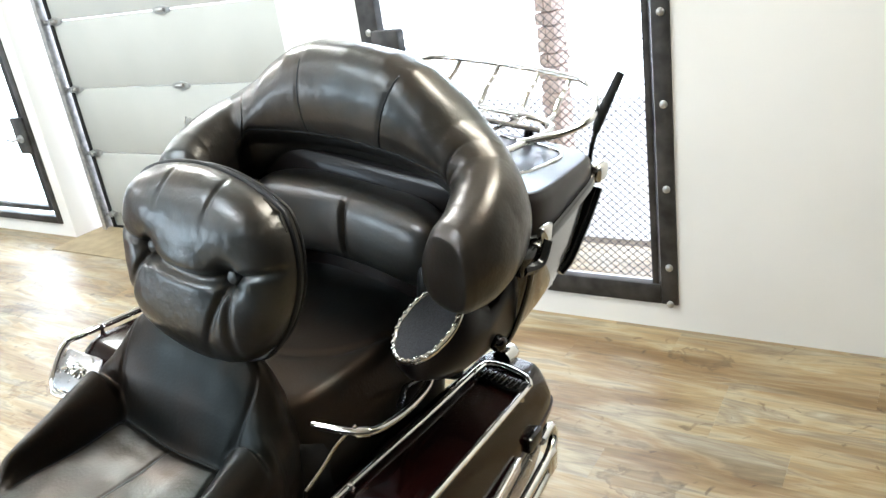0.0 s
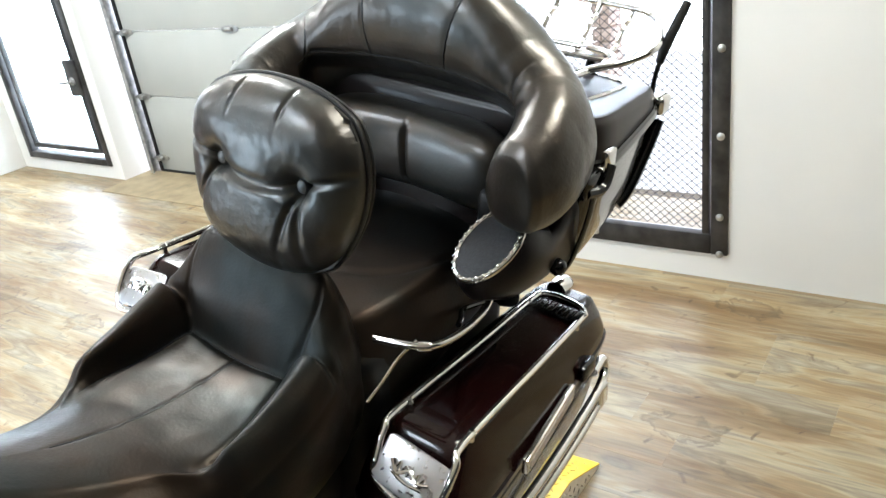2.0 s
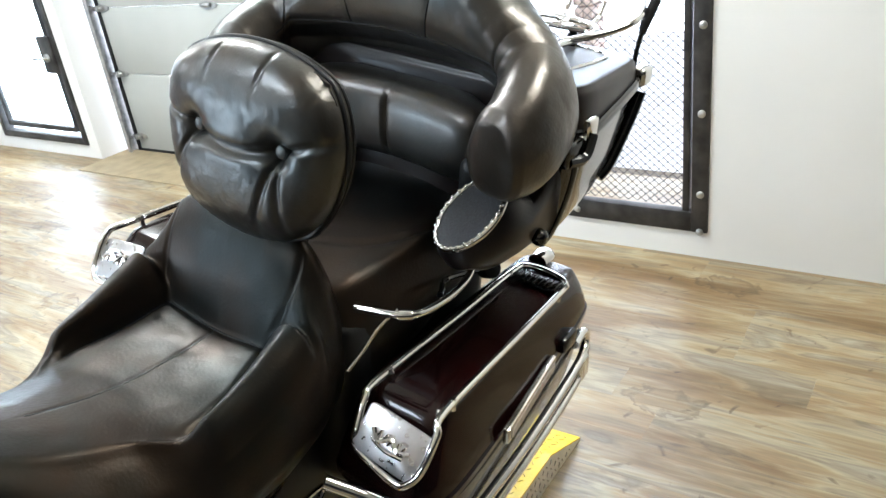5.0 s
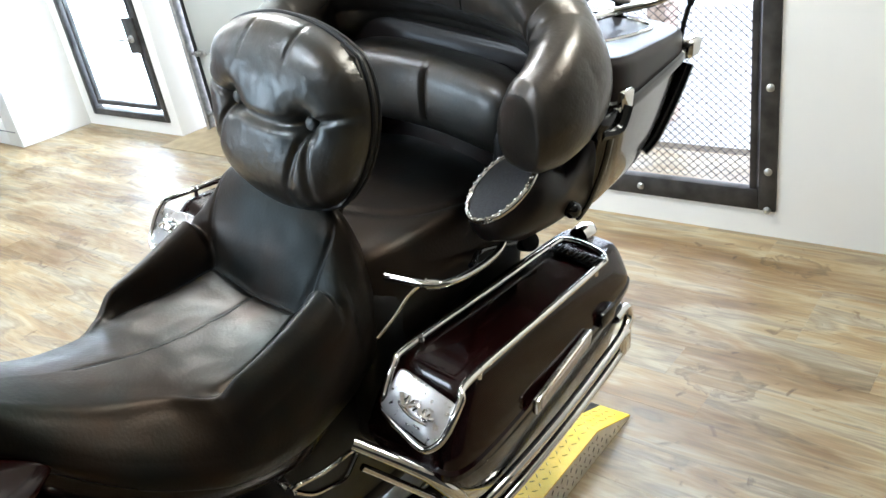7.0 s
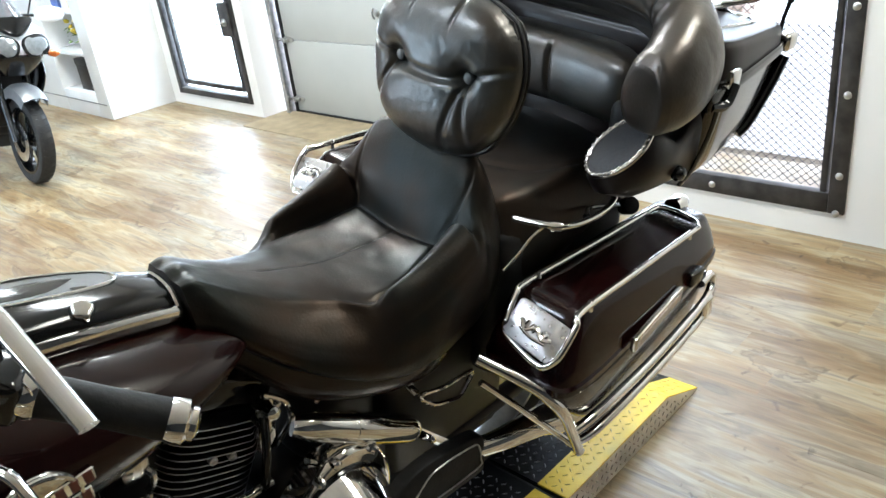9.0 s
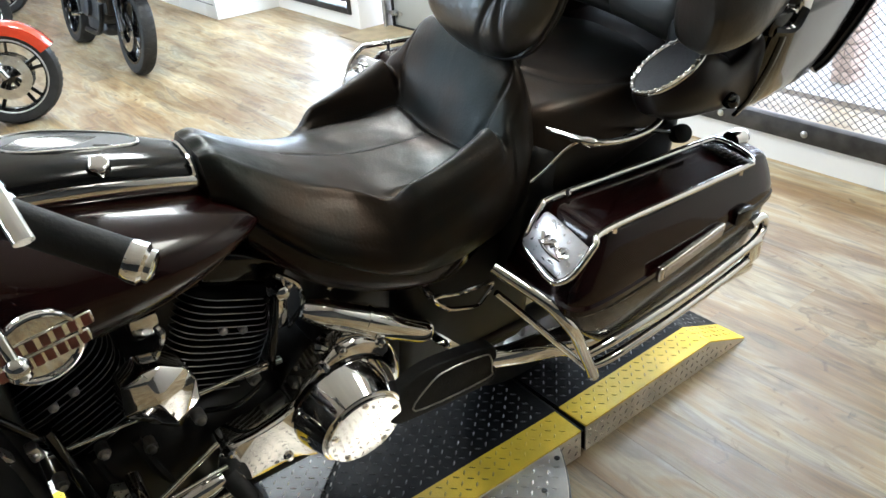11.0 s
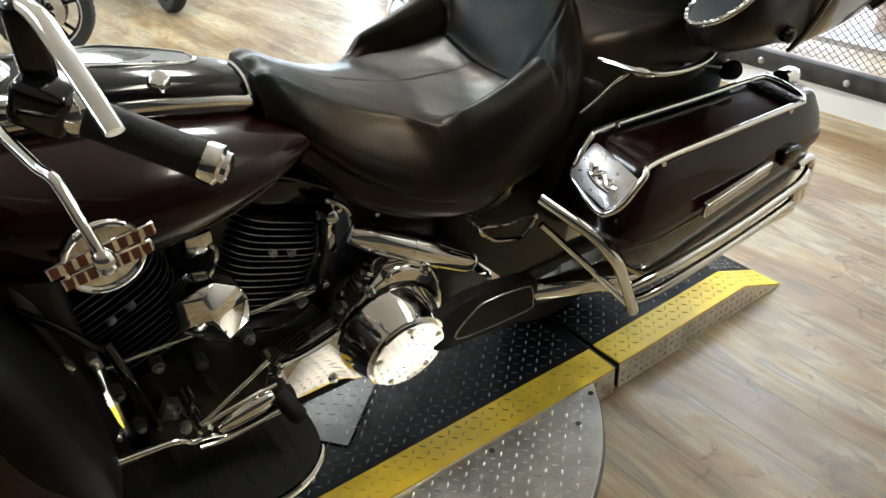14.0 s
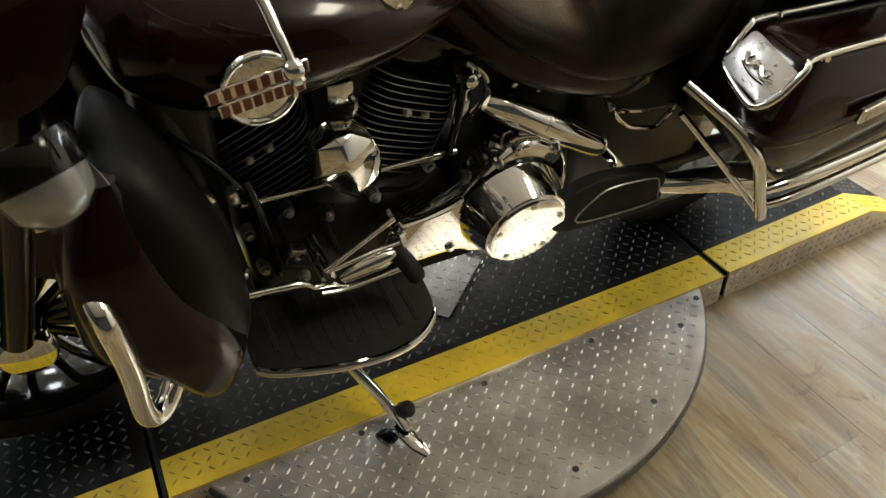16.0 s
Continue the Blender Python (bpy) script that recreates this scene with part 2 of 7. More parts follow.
def wood_material(name):
    m = material(name, (0.27, 0.205, 0.120), 0.44, spec=0.68, alt=(0.43, 0.345, 0.215), vary_scale=2.2, random_tint=0.13, stretch=(0.7, 4.2, 1.0), bump=0.12,
                 bump_scale=30, rough_vary=0.08)
    nt = m.node_tree
    b = nt.nodes["Principled BSDF"]
    info = nt.nodes.new("ShaderNodeObjectInfo")
    tc, mp = nt.nodes["Texture Coordinate"], nt.nodes["Mapping"]
    comb = nt.nodes.new("ShaderNodeVectorMath")
    comb.operation = "SCALE"
    comb.inputs[0].default_value = (37.0, 11.0, 5.0)
    nt.links.new(info.outputs["Random"], comb.inputs["Scale"])
    nt.links.new(comb.outputs[0], mp.inputs["Location"])
    base_noise = [n for n in nt.nodes if n.bl_idname == "ShaderNodeTexNoise"][0]
    base_noise.inputs["Distortion"].default_value = 1.5
    ramp0 = [n for n in nt.nodes if n.bl_idname == "ShaderNodeValToRGB"][0].color_ramp
    ramp0.elements[0].position, ramp0.elements[1].position = 0.30, 0.72
    ramp0.elements[1].color = (0.39, 0.345, 0.265, 1)
    for place, tone in ((0.42, (0.33, 0.228, 0.112, 1)), (0.52, (0.40, 0.322, 0.205, 1)), (0.60, (0.26, 0.205, 0.135, 1))):
        ramp0.elements.new(place).color = tone
    for stop in ramp0.elements:
        stop.color = (stop.color[0] * 0.96, stop.color[1], stop.color[2], 1)
    # fine grain and grey-brown weathered streaks
    grain = nt.nodes.new("ShaderNodeTexNoise")
    grain.inputs["Scale"].default_value, grain.inputs["Detail"].default_value = 9.0, 8.0
    mp2 = nt.nodes.new("ShaderNodeMapping")
    mp2.inputs["Scale"].default_value = (0.7, 14.0, 1.0)
    nt.links.new(tc.outputs["Object"], mp2.inputs[0])
    nt.links.new(comb.outputs[0], mp2.inputs["Location"])
    nt.links.new(mp2.outputs[0], grain.inputs["Vector"])
    mix = nt.nodes.new("ShaderNodeMixRGB")
    mix.blend_type = "MULTIPLY"
    mix.inputs[0].default_value = 0.50
    ramp = nt.nodes.new("ShaderNodeValToRGB")
    ramp.color_ramp.elements[0].color, ramp.color_ramp.elements[1].color = (0.45, 0.42, 0.38, 1), (1, 1, 1, 1)
    ramp.color_ramp.elements[0].position, ramp.color_ramp.elements[1].position = 0.24, 0.6
    nt.links.new(grain.outputs["Fac"], ramp.inputs[0])
    # blotches and scuffs that run over several boards
    geo = nt.nodes.new("ShaderNodeNewGeometry")
    blot = nt.nodes.new("ShaderNodeTexNoise")
    blot.inputs["Scale"].default_value, blot.inputs["Detail"].default_value, blot.inputs["Distortion"].default_value = 2.6, 6.0, 0.8
    streak = nt.nodes.new("ShaderNodeMapping")
    streak.inputs["Scale"].default_value = (0.42, 1.9, 1.0)
    nt.links.new(geo.outputs["Position"], streak.inputs[0])
    nt.links.new(streak.outputs[0], blot.inputs["Vector"])
    blot_ramp = nt.nodes.new("ShaderNodeValToRGB")
    blot_ramp.color_ramp.elements[0].color, blot_ramp.color_ramp.elements[1].color = (0.56, 0.43, 0.27, 1), (1, 1, 1, 1)
    blot_ramp.color_ramp.elements[0].position, blot_ramp.color_ramp.elements[1].position = 0.36, 0.58
    nt.links.new(blot.outputs["Fac"], blot_ramp.inputs[0])
    scuff = nt.nodes.new("ShaderNodeTexNoise")
    scuff.inputs["Scale"].default_value, scuff.inputs["Detail"].default_value, scuff.inputs["Distortion"].default_value = 7.0, 4.0, 2.5
    nt.links.new(geo.outputs["Position"], scuff.inputs["Vector"])
    scuff_ramp = nt.nodes.new("ShaderNodeValToRGB")
    scuff_ramp.color_ramp.elements[0].color, scuff_ramp.color_ramp.elements[1].color = (0.45, 0.38, 0.32, 1), (1, 1, 1, 1)
    scuff_ramp.color_ramp.elements[0].position, scuff_ramp.color_ramp.elements[1].position = 0.26, 0.36
    nt.links.new(scuff.outputs["Fac"], scuff_ramp.inputs[0])
    marks = nt.nodes.new("ShaderNodeMixRGB")
    marks.blend_type = "MULTIPLY"
    marks.inputs[0].default_value = 1.0
    nt.links.new(blot_ramp.outputs[0], marks.inputs[1])
    nt.links.new(scuff_ramp.outputs[0], marks.inputs[2])
    # knots: dark irregular rings, a few to the square metre
    vor = nt.nodes.new("ShaderNodeTexVoronoi")
    vor.voronoi_dimensions = "2D"
    vor.inputs["Scale"].default_value = 1.5
    bend = nt.nodes.new("ShaderNodeVectorMath")
    bend.operation = "MULTIPLY_ADD"
    nt.links.new(scuff.outputs["Color"], bend.inputs[0])
    bend.inputs[1].default_value = (0.16, 0.16, 0.0)
    squeeze = nt.nodes.new("ShaderNodeMapping")
    squeeze.inputs["Scale"].default_value = (0.6, 1.1, 0.0)
    nt.links.new(geo.outputs["Position"], squeeze.inputs[0])
    nt.links.new(squeeze.outputs[0], bend.inputs[2])
    nt.links.new(bend.outputs[0], vor.inputs["Vector"])
    knot = nt.nodes.new("ShaderNodeValToRGB")
    knot.color_ramp.elements[0].position, knot.color_ramp.elements[1].position = 0.07, 0.105
    knot.color_ramp.elements[0].color, knot.color_ramp.elements[1].color = (0.74, 0.68, 0.6, 1), (0.30, 0.23, 0.17, 1)
    knot.color_ramp.elements.new(0.125).color = (1, 1, 1, 1)
    nt.links.new(vor.outputs["Distance"], knot.inputs[0])
    knotted = nt.nodes.new("ShaderNodeMixRGB")
    knotted.blend_type = "MULTIPLY"
    knotted.inputs[0].default_value = 0.6
    nt.links.new(marks.outputs[0], knotted.inputs[1])
    nt.links.new(knot.outputs[0], knotted.inputs[2])
    old = b.inputs["Base Color"].links[0].from_socket
    nt.links.new(old, mix.inputs[1])
    nt.links.new(ramp.outputs[0], mix.inputs[2])
    worn = nt.nodes.new("ShaderNodeMixRGB")
    worn.blend_type = "MULTIPLY"
    worn.inputs[0].default_value = 0.95
    nt.links.new(mix.outputs[0], worn.inputs[1])
    nt.links.new(knotted.outputs[0], worn.inputs[2])
    nt.links.new(worn.outputs[0], b.inputs["Base Color"])
    return m


WOOD = wood_material("wood_plank")


# ---------- mesh helpers ----------
def finish(name, me, mat, parent=None, label="", angle=38):
    for p in me.polygons:
        p.use_smooth = True
    me.set_sharp_from_angle(angle=radians(angle))
    me.materials.append(mat)
    ob = new(name, me)
    if parent is not None:
        ob.parent = parent
    if label:
        ob["label"] = label
    return ob


def part(name, bm, mat, parent=None, label="", angle=38):
    """One mesh object from a bmesh, under a thing or a part."""
    bmesh.ops.recalc_face_normals(bm, faces=bm.faces)
    me = bpy.data.meshes.new(name)
    bm.to_mesh(me)
    bm.free()
    return finish(name, me, mat, parent, label, angle)


def thing(name, label, category, group="", kind="", at=(0, 0, 0)):
    ob = new(name)
    ob.location = at
    ob.empty_display_size = 0.1
    return tagged(ob, label, category, group, kind)


def smooth_path(points, steps=6, closed=False):
    """Catmull-Rom through rows of any width."""
    p = np.array(points, float)
    n = len(p)
    out = []
    for i in range(n if closed else n - 1):
        a, b, c, d = (p[(i + k) % n] if closed else p[min(max(i + k, 0), n - 1)] for k in (-1, 0, 1, 2))
        for s in range(steps):
            t = s / steps
            out.append(0.5 * (2 * b + (c - a) * t + (2 * a - 5 * b + 4 * c - d) * t * t + (3 * b - a - 3 * c + d) * t**3))
    if not closed:
        out.append(p[-1])
    return np.array(out)


def box(bm, lo, hi, bevel=0.0, seg=2, m=None):
    made = bmesh.ops.create_cube(bm, size=1)["verts"]
    size, mid = [b - a for a, b in zip(lo, hi)], [(a + b) / 2 for a, b in zip(lo, hi)]
    for v in made:
        v.co = Vector([v.co[k] * size[k] + mid[k] for k in range(3)])
    if bevel:
        edges = list({e for v in made for e in v.link_edges})
        made = list({v for f in bmesh.ops.bevel(bm, geom=edges, offset=bevel, segments=seg, profile=0.5, affect="EDGES")["faces"] for v in f.verts} | {v for v in made if v.is_valid})
    if m is not None:
        bmesh.ops.transform(bm, matrix=m, verts=made)
    return bm


def loft(bm, rings, cap=True, closed=True, loop=False):
    rows = [[bm.verts.new(tuple(p)) for p in ring] for ring in rings]
    n = len(rows[0])
    pairs = list(zip(rows, rows[1:])) + ([(rows[-1], rows[0])] if loop else [])
    for a, b in pairs:
        for i in range(n if closed else n - 1):
            j = (i + 1) % n
            bm.faces.new((a[i], a[j], b[j], b[i]))
    if cap and closed and not loop:
        bm.faces.new(rows[0][::-1])
        bm.faces.new(rows[-1])
    return rows


def tube(bm, points, r=0.01, n=10, steps=6, closed=False, flat=1.0):
    """A round bar along a smooth line; r may be one number or one per point; flat squeezes it."""
    pts = smooth_path(points, steps, closed) if steps else np.array(points, float)
    radii = np.full(len(pts), r, float) if np.isscalar(r) else np.interp(np.linspace(0, 1, len(pts)), np.linspace(0, 1, len(r)), r)
    rings, up = [], None
    for i, p in enumerate(pts):
        if closed:
            d = pts[(i + 1) % len(pts)] - pts[i - 1]
        else:
            d = pts[min(i + 1, len(pts) - 1)] - pts[max(i - 1, 0)]
        d = Vector(d).normalized()
        if up is None:
            up = Vector((0, 0, 1)) if abs(d.z) < 0.9 else Vector((1, 0, 0))
        side = d.cross(up).normalized()
        up = side.cross(d).normalized()
        rings.append([Vector(p) + float(radii[i]) * (math.cos(a) * side + flat * math.sin(a) * up) for a in np.linspace(0, 2 * math.pi, n, endpoint=False)])
    loft(bm, rings, cap=True, loop=closed)
    return bm


def lathe(bm, profile, m=None, n=32):
    """Turns rows of (radius, height) about z, then moves the result by m."""
    m = m or Matrix()
    rings = [[m @ Vector((r * math.cos(a), r * math.sin(a), h)) for a in np.linspace(0, 2 * math.pi, n, endpoint=False)] for r, h in profile]
    loft(bm, rings, cap=True)
    return bm


def plate(bm, outline, depth, m=None, bevel=0.0, seg=2):
    """A flat outline in x, y, made thick along +z with bevelled top edge, then moved by m."""
    m = m or Matrix()
    o = np.array(outline, float)
    c = o.mean(0)
    size = np.abs(o - c).max()
    rings = [[(x, y, 0) for x, y in o], [(x, y, depth - bevel) for x, y in o]]
    for k in range(1, seg + 1 if bevel else 0):
        a = k / seg * math.pi / 2
        inset = bevel * (1 - math.cos(a)) / size
        rings.append([(*(c + (p - c) * (1 - inset)), depth - bevel + bevel * math.sin(a)) for p in o])
    loft(bm, [[m @ Vector(p) for p in r] for r in rings])
    return bm


def ellipse(rx, ry, n=32, power=2.0, cx=0.0, cy=0.0):
    out = []
    for a in np.linspace(0, 2 * math.pi, n, endpoint=False):
        c, s = math.cos(a), math.sin(a)
        out.append((cx + rx * math.copysign(abs(c) ** (2 / power), c), cy + ry * math.copysign(abs(s) ** (2 / power), s)))
    return out


def axes(origin, z, x=(0, 0, 1)):
    """The pose whose z points along z and whose x is as near to x as can be."""
    z = Vector(z).normalized()
    y = z.cross(Vector(x)).normalized()
    return Matrix.Translation(origin) @ Matrix((y.cross(z), y, z)).transposed().to_4x4()


# ---------- setting ----------
WALL_Y, GARAGE_Y, ENTRY_Y = 4.206, 4.61, 4.365
ROOM = (-17.0, 4.5, -5.0)  # west, east, south
HIGH = 3.6


def slab(name, lo, hi, mat, label, category="wall", bevel=0.0):
    return tagged(part(name, box(bmesh.new(), lo, hi, bevel), mat), label, category, kind="structure")


# window wall with a tall barred window
WX0, WX1, WZ0, WZ1 = -1.775, -0.284, 0.145, 2.62
slab("wall_north_east", (WX1, WALL_Y, -0.05), (ROOM[1], WALL_Y + 0.2, HIGH), WALL, "smooth white painted showroom wall")
slab("wall_north_pier", (-2.10, WALL_Y, -0.05), (WX0, WALL_Y + 0.2, HIGH), WALL, "narrow white wall pier beside the window")
slab("wall_north_below", (WX0, WALL_Y, -0.05), (WX1, WALL_Y + 0.2, WZ0), WALL, "low white wall strip under the window")
slab("wall_north_above", (WX0, WALL_Y, WZ1), (WX1, WALL_Y + 0.2, HIGH), WALL, "white wall above the window")
slab("wall_return", (-2.30, WALL_Y, -0.05), (-2.10, GARAGE_Y + 0.2, HIGH), WALL, "white wall return beside the garage door")
slab("wall_garage_above", (-5.015, GARAGE_Y, 2.75), (-2.30, GARAGE_Y + 0.2, HIGH), WALL, "white wall above the garage door")
# entry wall
DX0, DX1, DZ0, DZ1 = -6.34, -5.14, 0.115, 2.30
slab("wall_entry_east", (DX1, ENTRY_Y, -0.05), (-5.015, GARAGE_Y + 0.2, HIGH), WALL, "white painted jamb between entry door and garage door")
slab("wall_entry_west", (-6.60, ENTRY_Y, -0.05), (DX0, GARAGE_Y + 0.2, HIGH), WALL, "white painted wall beside the entry door")
slab("wall_entry_below", (DX0, ENTRY_Y, -0.05), (DX1, GARAGE_Y + 0.2, DZ0), WALL, "white sill strip under the entry door")
slab("wall_entry_above", (DX0, ENTRY_Y, DZ1), (DX1, GARAGE_Y + 0.2, HIGH), WALL, "white wall above the entry door")
slab("wall_north_west", (ROOM[0], 4.60, -0.05), (-6.60, 4.81, HIGH), WALL, "white back wall behind the shelves")
slab("wall_west", (ROOM[0] - 0.2, ROOM[2], -0.05), (ROOM[0], 5.15, HIGH), WALL, "plain white side wall of the showroom")
# east and south walls are out of view, darkened to dim reflections
slab("wall_east", (ROOM[1], ROOM[2], -0.05), (ROOM[1] + 0.2, WALL_Y + 0.2, HIGH), WALL_DIM, "unseen side wall, near-black to hold back bounced light")
slab("wall_south_west", (ROOM[0] - 0.2, ROOM[2] - 0.2, -0.05), (-12.1, ROOM[2], HIGH), WALL_DIM, "unseen front wall, near-black to hold back bounced light")
slab("wall_south_east", (-5.9, ROOM[2] - 0.2, -0.05), (ROOM[1] + 0.2, ROOM[2], HIGH), WALL_DIM, "unseen front wall, near-black to hold back bounced light")
slab("wall_south_below", (-12.1, ROOM[2] - 0.2, -0.05), (-5.9, ROOM[2], 0.5), WALL_DIM, "unseen low wall under the shopfront glass, darkened against bounce")
slab("wall_south_above", (-12.1, ROOM[2] - 0.2, 2.8), (-5.9, ROOM[2], HIGH), WALL_DIM, "unseen wall above the shopfront glass, darkened against bounce")


def ceiling_lights():
    first = thing("ceiling_light", "rectangular warm white ceiling light panel", "ceiling light", "ceiling lights", at=(0, 0, 0))
    part("frame", box(bmesh.new(), (-0.62, -0.33, 0.04), (0.62, 0.33, 0.099), 0.004), TRIM_WHITE, first)
    part("diffuser", box(bmesh.new(), (-0.58, -0.29, 0.032), (0.58, 0.29, 0.0395), 0.002), LIGHT_TUBE, first)
    first.location = (*CEILING_LIGHTS[0][:2], HIGH - 0.1)
    for lx, ly, tone in CEILING_LIGHTS[1:]:
        copy_thing(first, Matrix.Translation((lx, ly, HIGH - 0.1)))


ceiling_lights()
slab("ceiling", (ROOM[0] - 0.2, ROOM[2] - 0.2, HIGH), (ROOM[1] + 0.2, 5.2, HIGH + 0.1), CEIL, "off-white showroom ceiling board", "ceiling")
slab("subfloor", (ROOM[0] - 0.2, ROOM[2] - 0.2, -0.12), (ROOM[1] + 0.2, 5.2, -0.012), material("floor_gap", (0.10, 0.075, 0.045), 0.8, vary=0.2), "dark floor base between the planks", "floor")


# ---------- window ----------
def window_thing():
    w = thing("window_1", "tall window with dark steel security frame and expanded metal mesh", "window", kind="structure", at=(0, 0, 0))
    y = WALL_Y - 0.012
    t = 0.10
    for name, lo, hi in (("window_frame", (WX0 - 0.01, y, WZ0 - 0.02), (WX0 + t, y + 0.055, WZ1)), ("window_frame", (WX1 - 0.07, y, WZ0 - 0.02), (WX1 + 0.004, y + 0.055, WZ1)),
                         ("window_frame", (WX0 + t, y + 0.001, WZ0 - 0.02), (WX1 - 0.07, y + 0.054, WZ0 + 0.075)), ("window_frame", (WX0 + t, y + 0.001, WZ1 - t), (WX1 - 0.07, y + 0.054, WZ1))):
        part(name, box(bmesh.new(), lo, hi, 0.006), FRAME_STEEL, w)
    # inner angle of the frame
    part("inner_strip", box(bmesh.new(), (WX1 - 0.112, y + 0.01, WZ0 + 0.075), (WX1 - 0.082, y + 0.05, WZ1 - t), 0.004), FRAME_STEEL, w, "rusty brown inner frame strip")
    # bolts round the frame
    bm = bmesh.new()
    lathe(bm, [(0.017, 0), (0.017, 0.004), (0.012, 0.009), (0.004, 0.011)], axes((0, 0, 0), (0, -1, 0)), 12)
    bolt = part("bolt", bm, GALV, w, "bright domed bolt head")
    bolt.location = (WX1 - 0.03, y, 0.31)
    spots = [(WX1 - 0.03, z) for z in (0.13, 0.675, 1.04, 1.405, 1.77, 2.13)] + [(x, WZ0 + 0.025) for x in (-0.90, -1.35)] + [(WX0 + 0.045, z) for z in (0.31, 0.675, 1.04, 1.405, 1.77, 2.13)]
    for x, z in spots:
        b = bolt.copy()
        scene.collection.objects.link(b)
        b.location = (x, y, z)
    # latch box on the far stile
    part("lock_box", box(bmesh.new(), (WX0 + 0.08, y - 0.04, 1.27), (WX0 + 0.235, y + 0.02, 1.415), 0.008), FRAME_STEEL, w, "dark steel lock box")
    part("latch", box(bmesh.new(), (WX0 + 0.03, y - 0.045, 1.30), (WX0 + 0.13, y - 0.001, 1.345), 0.006), GALV, w)
    # expanded mesh: zigzag strands
    pitch_x, pitch_z = 0.042, 0.0185
    verts, faces = [], []
    x0, x1, z0, z1 = WX0 + t + 0.001, WX1 - 0.071, WZ0 + 0.076, WZ1 - t

    def strand(ax, az, bx, bz):
        d = np.array([bx - ax, bz - az])
        nrm = np.array([-d[1], d[0]]) / np.hypot(*d) * 0.0015
        k = len(verts)
        yy = y + 0.062
        for px, pz in ((ax + nrm[0], az + nrm[1]), (ax - nrm[0], az - nrm[1]), (bx - nrm[0], bz - nrm[1]), (bx + nrm[0], bz + nrm[1])):
            verts.append((px, yy, pz))
            verts.append((px, yy + 0.003, pz))
        faces.extend([(k, k + 2, k + 4, k + 6), (k + 1, k + 7, k + 5, k + 3), (k, k + 6, k + 7, k + 1), (k + 2, k + 3, k + 5, k + 4)])

    rows = int((z1 - z0) / pitch_z)
    cols = int((x1 - x0) / pitch_x)
    for r in range(rows):
        for c in range(cols):
            xa, za = x0 + c * pitch_x, z0 + r * pitch_z
            up = r % 2 == 0
            strand(xa, za + (0 if up else pitch_z), xa + pitch_x / 2, za + (pitch_z if up else 0))
            strand(xa + pitch_x / 2, za + (pitch_z if up else 0), xa + pitch_x, za + (0 if up else pitch_z))
    me = bpy.data.meshes.new("mesh_screen")
    me.from_pydata(verts, [], faces)
    finish("mesh_screen", me, MESH_STEEL, w, "expanded metal security mesh")["kind"] = "stuff"
    pane = part("pane", box(bmesh.new(), (WX0 + 0.01, WALL_Y + 0.12, WZ0), (WX1 - 0.01, WALL_Y + 0.126, WZ1)), PANE, w)
    pane.visible_shadow = False


window_thing()


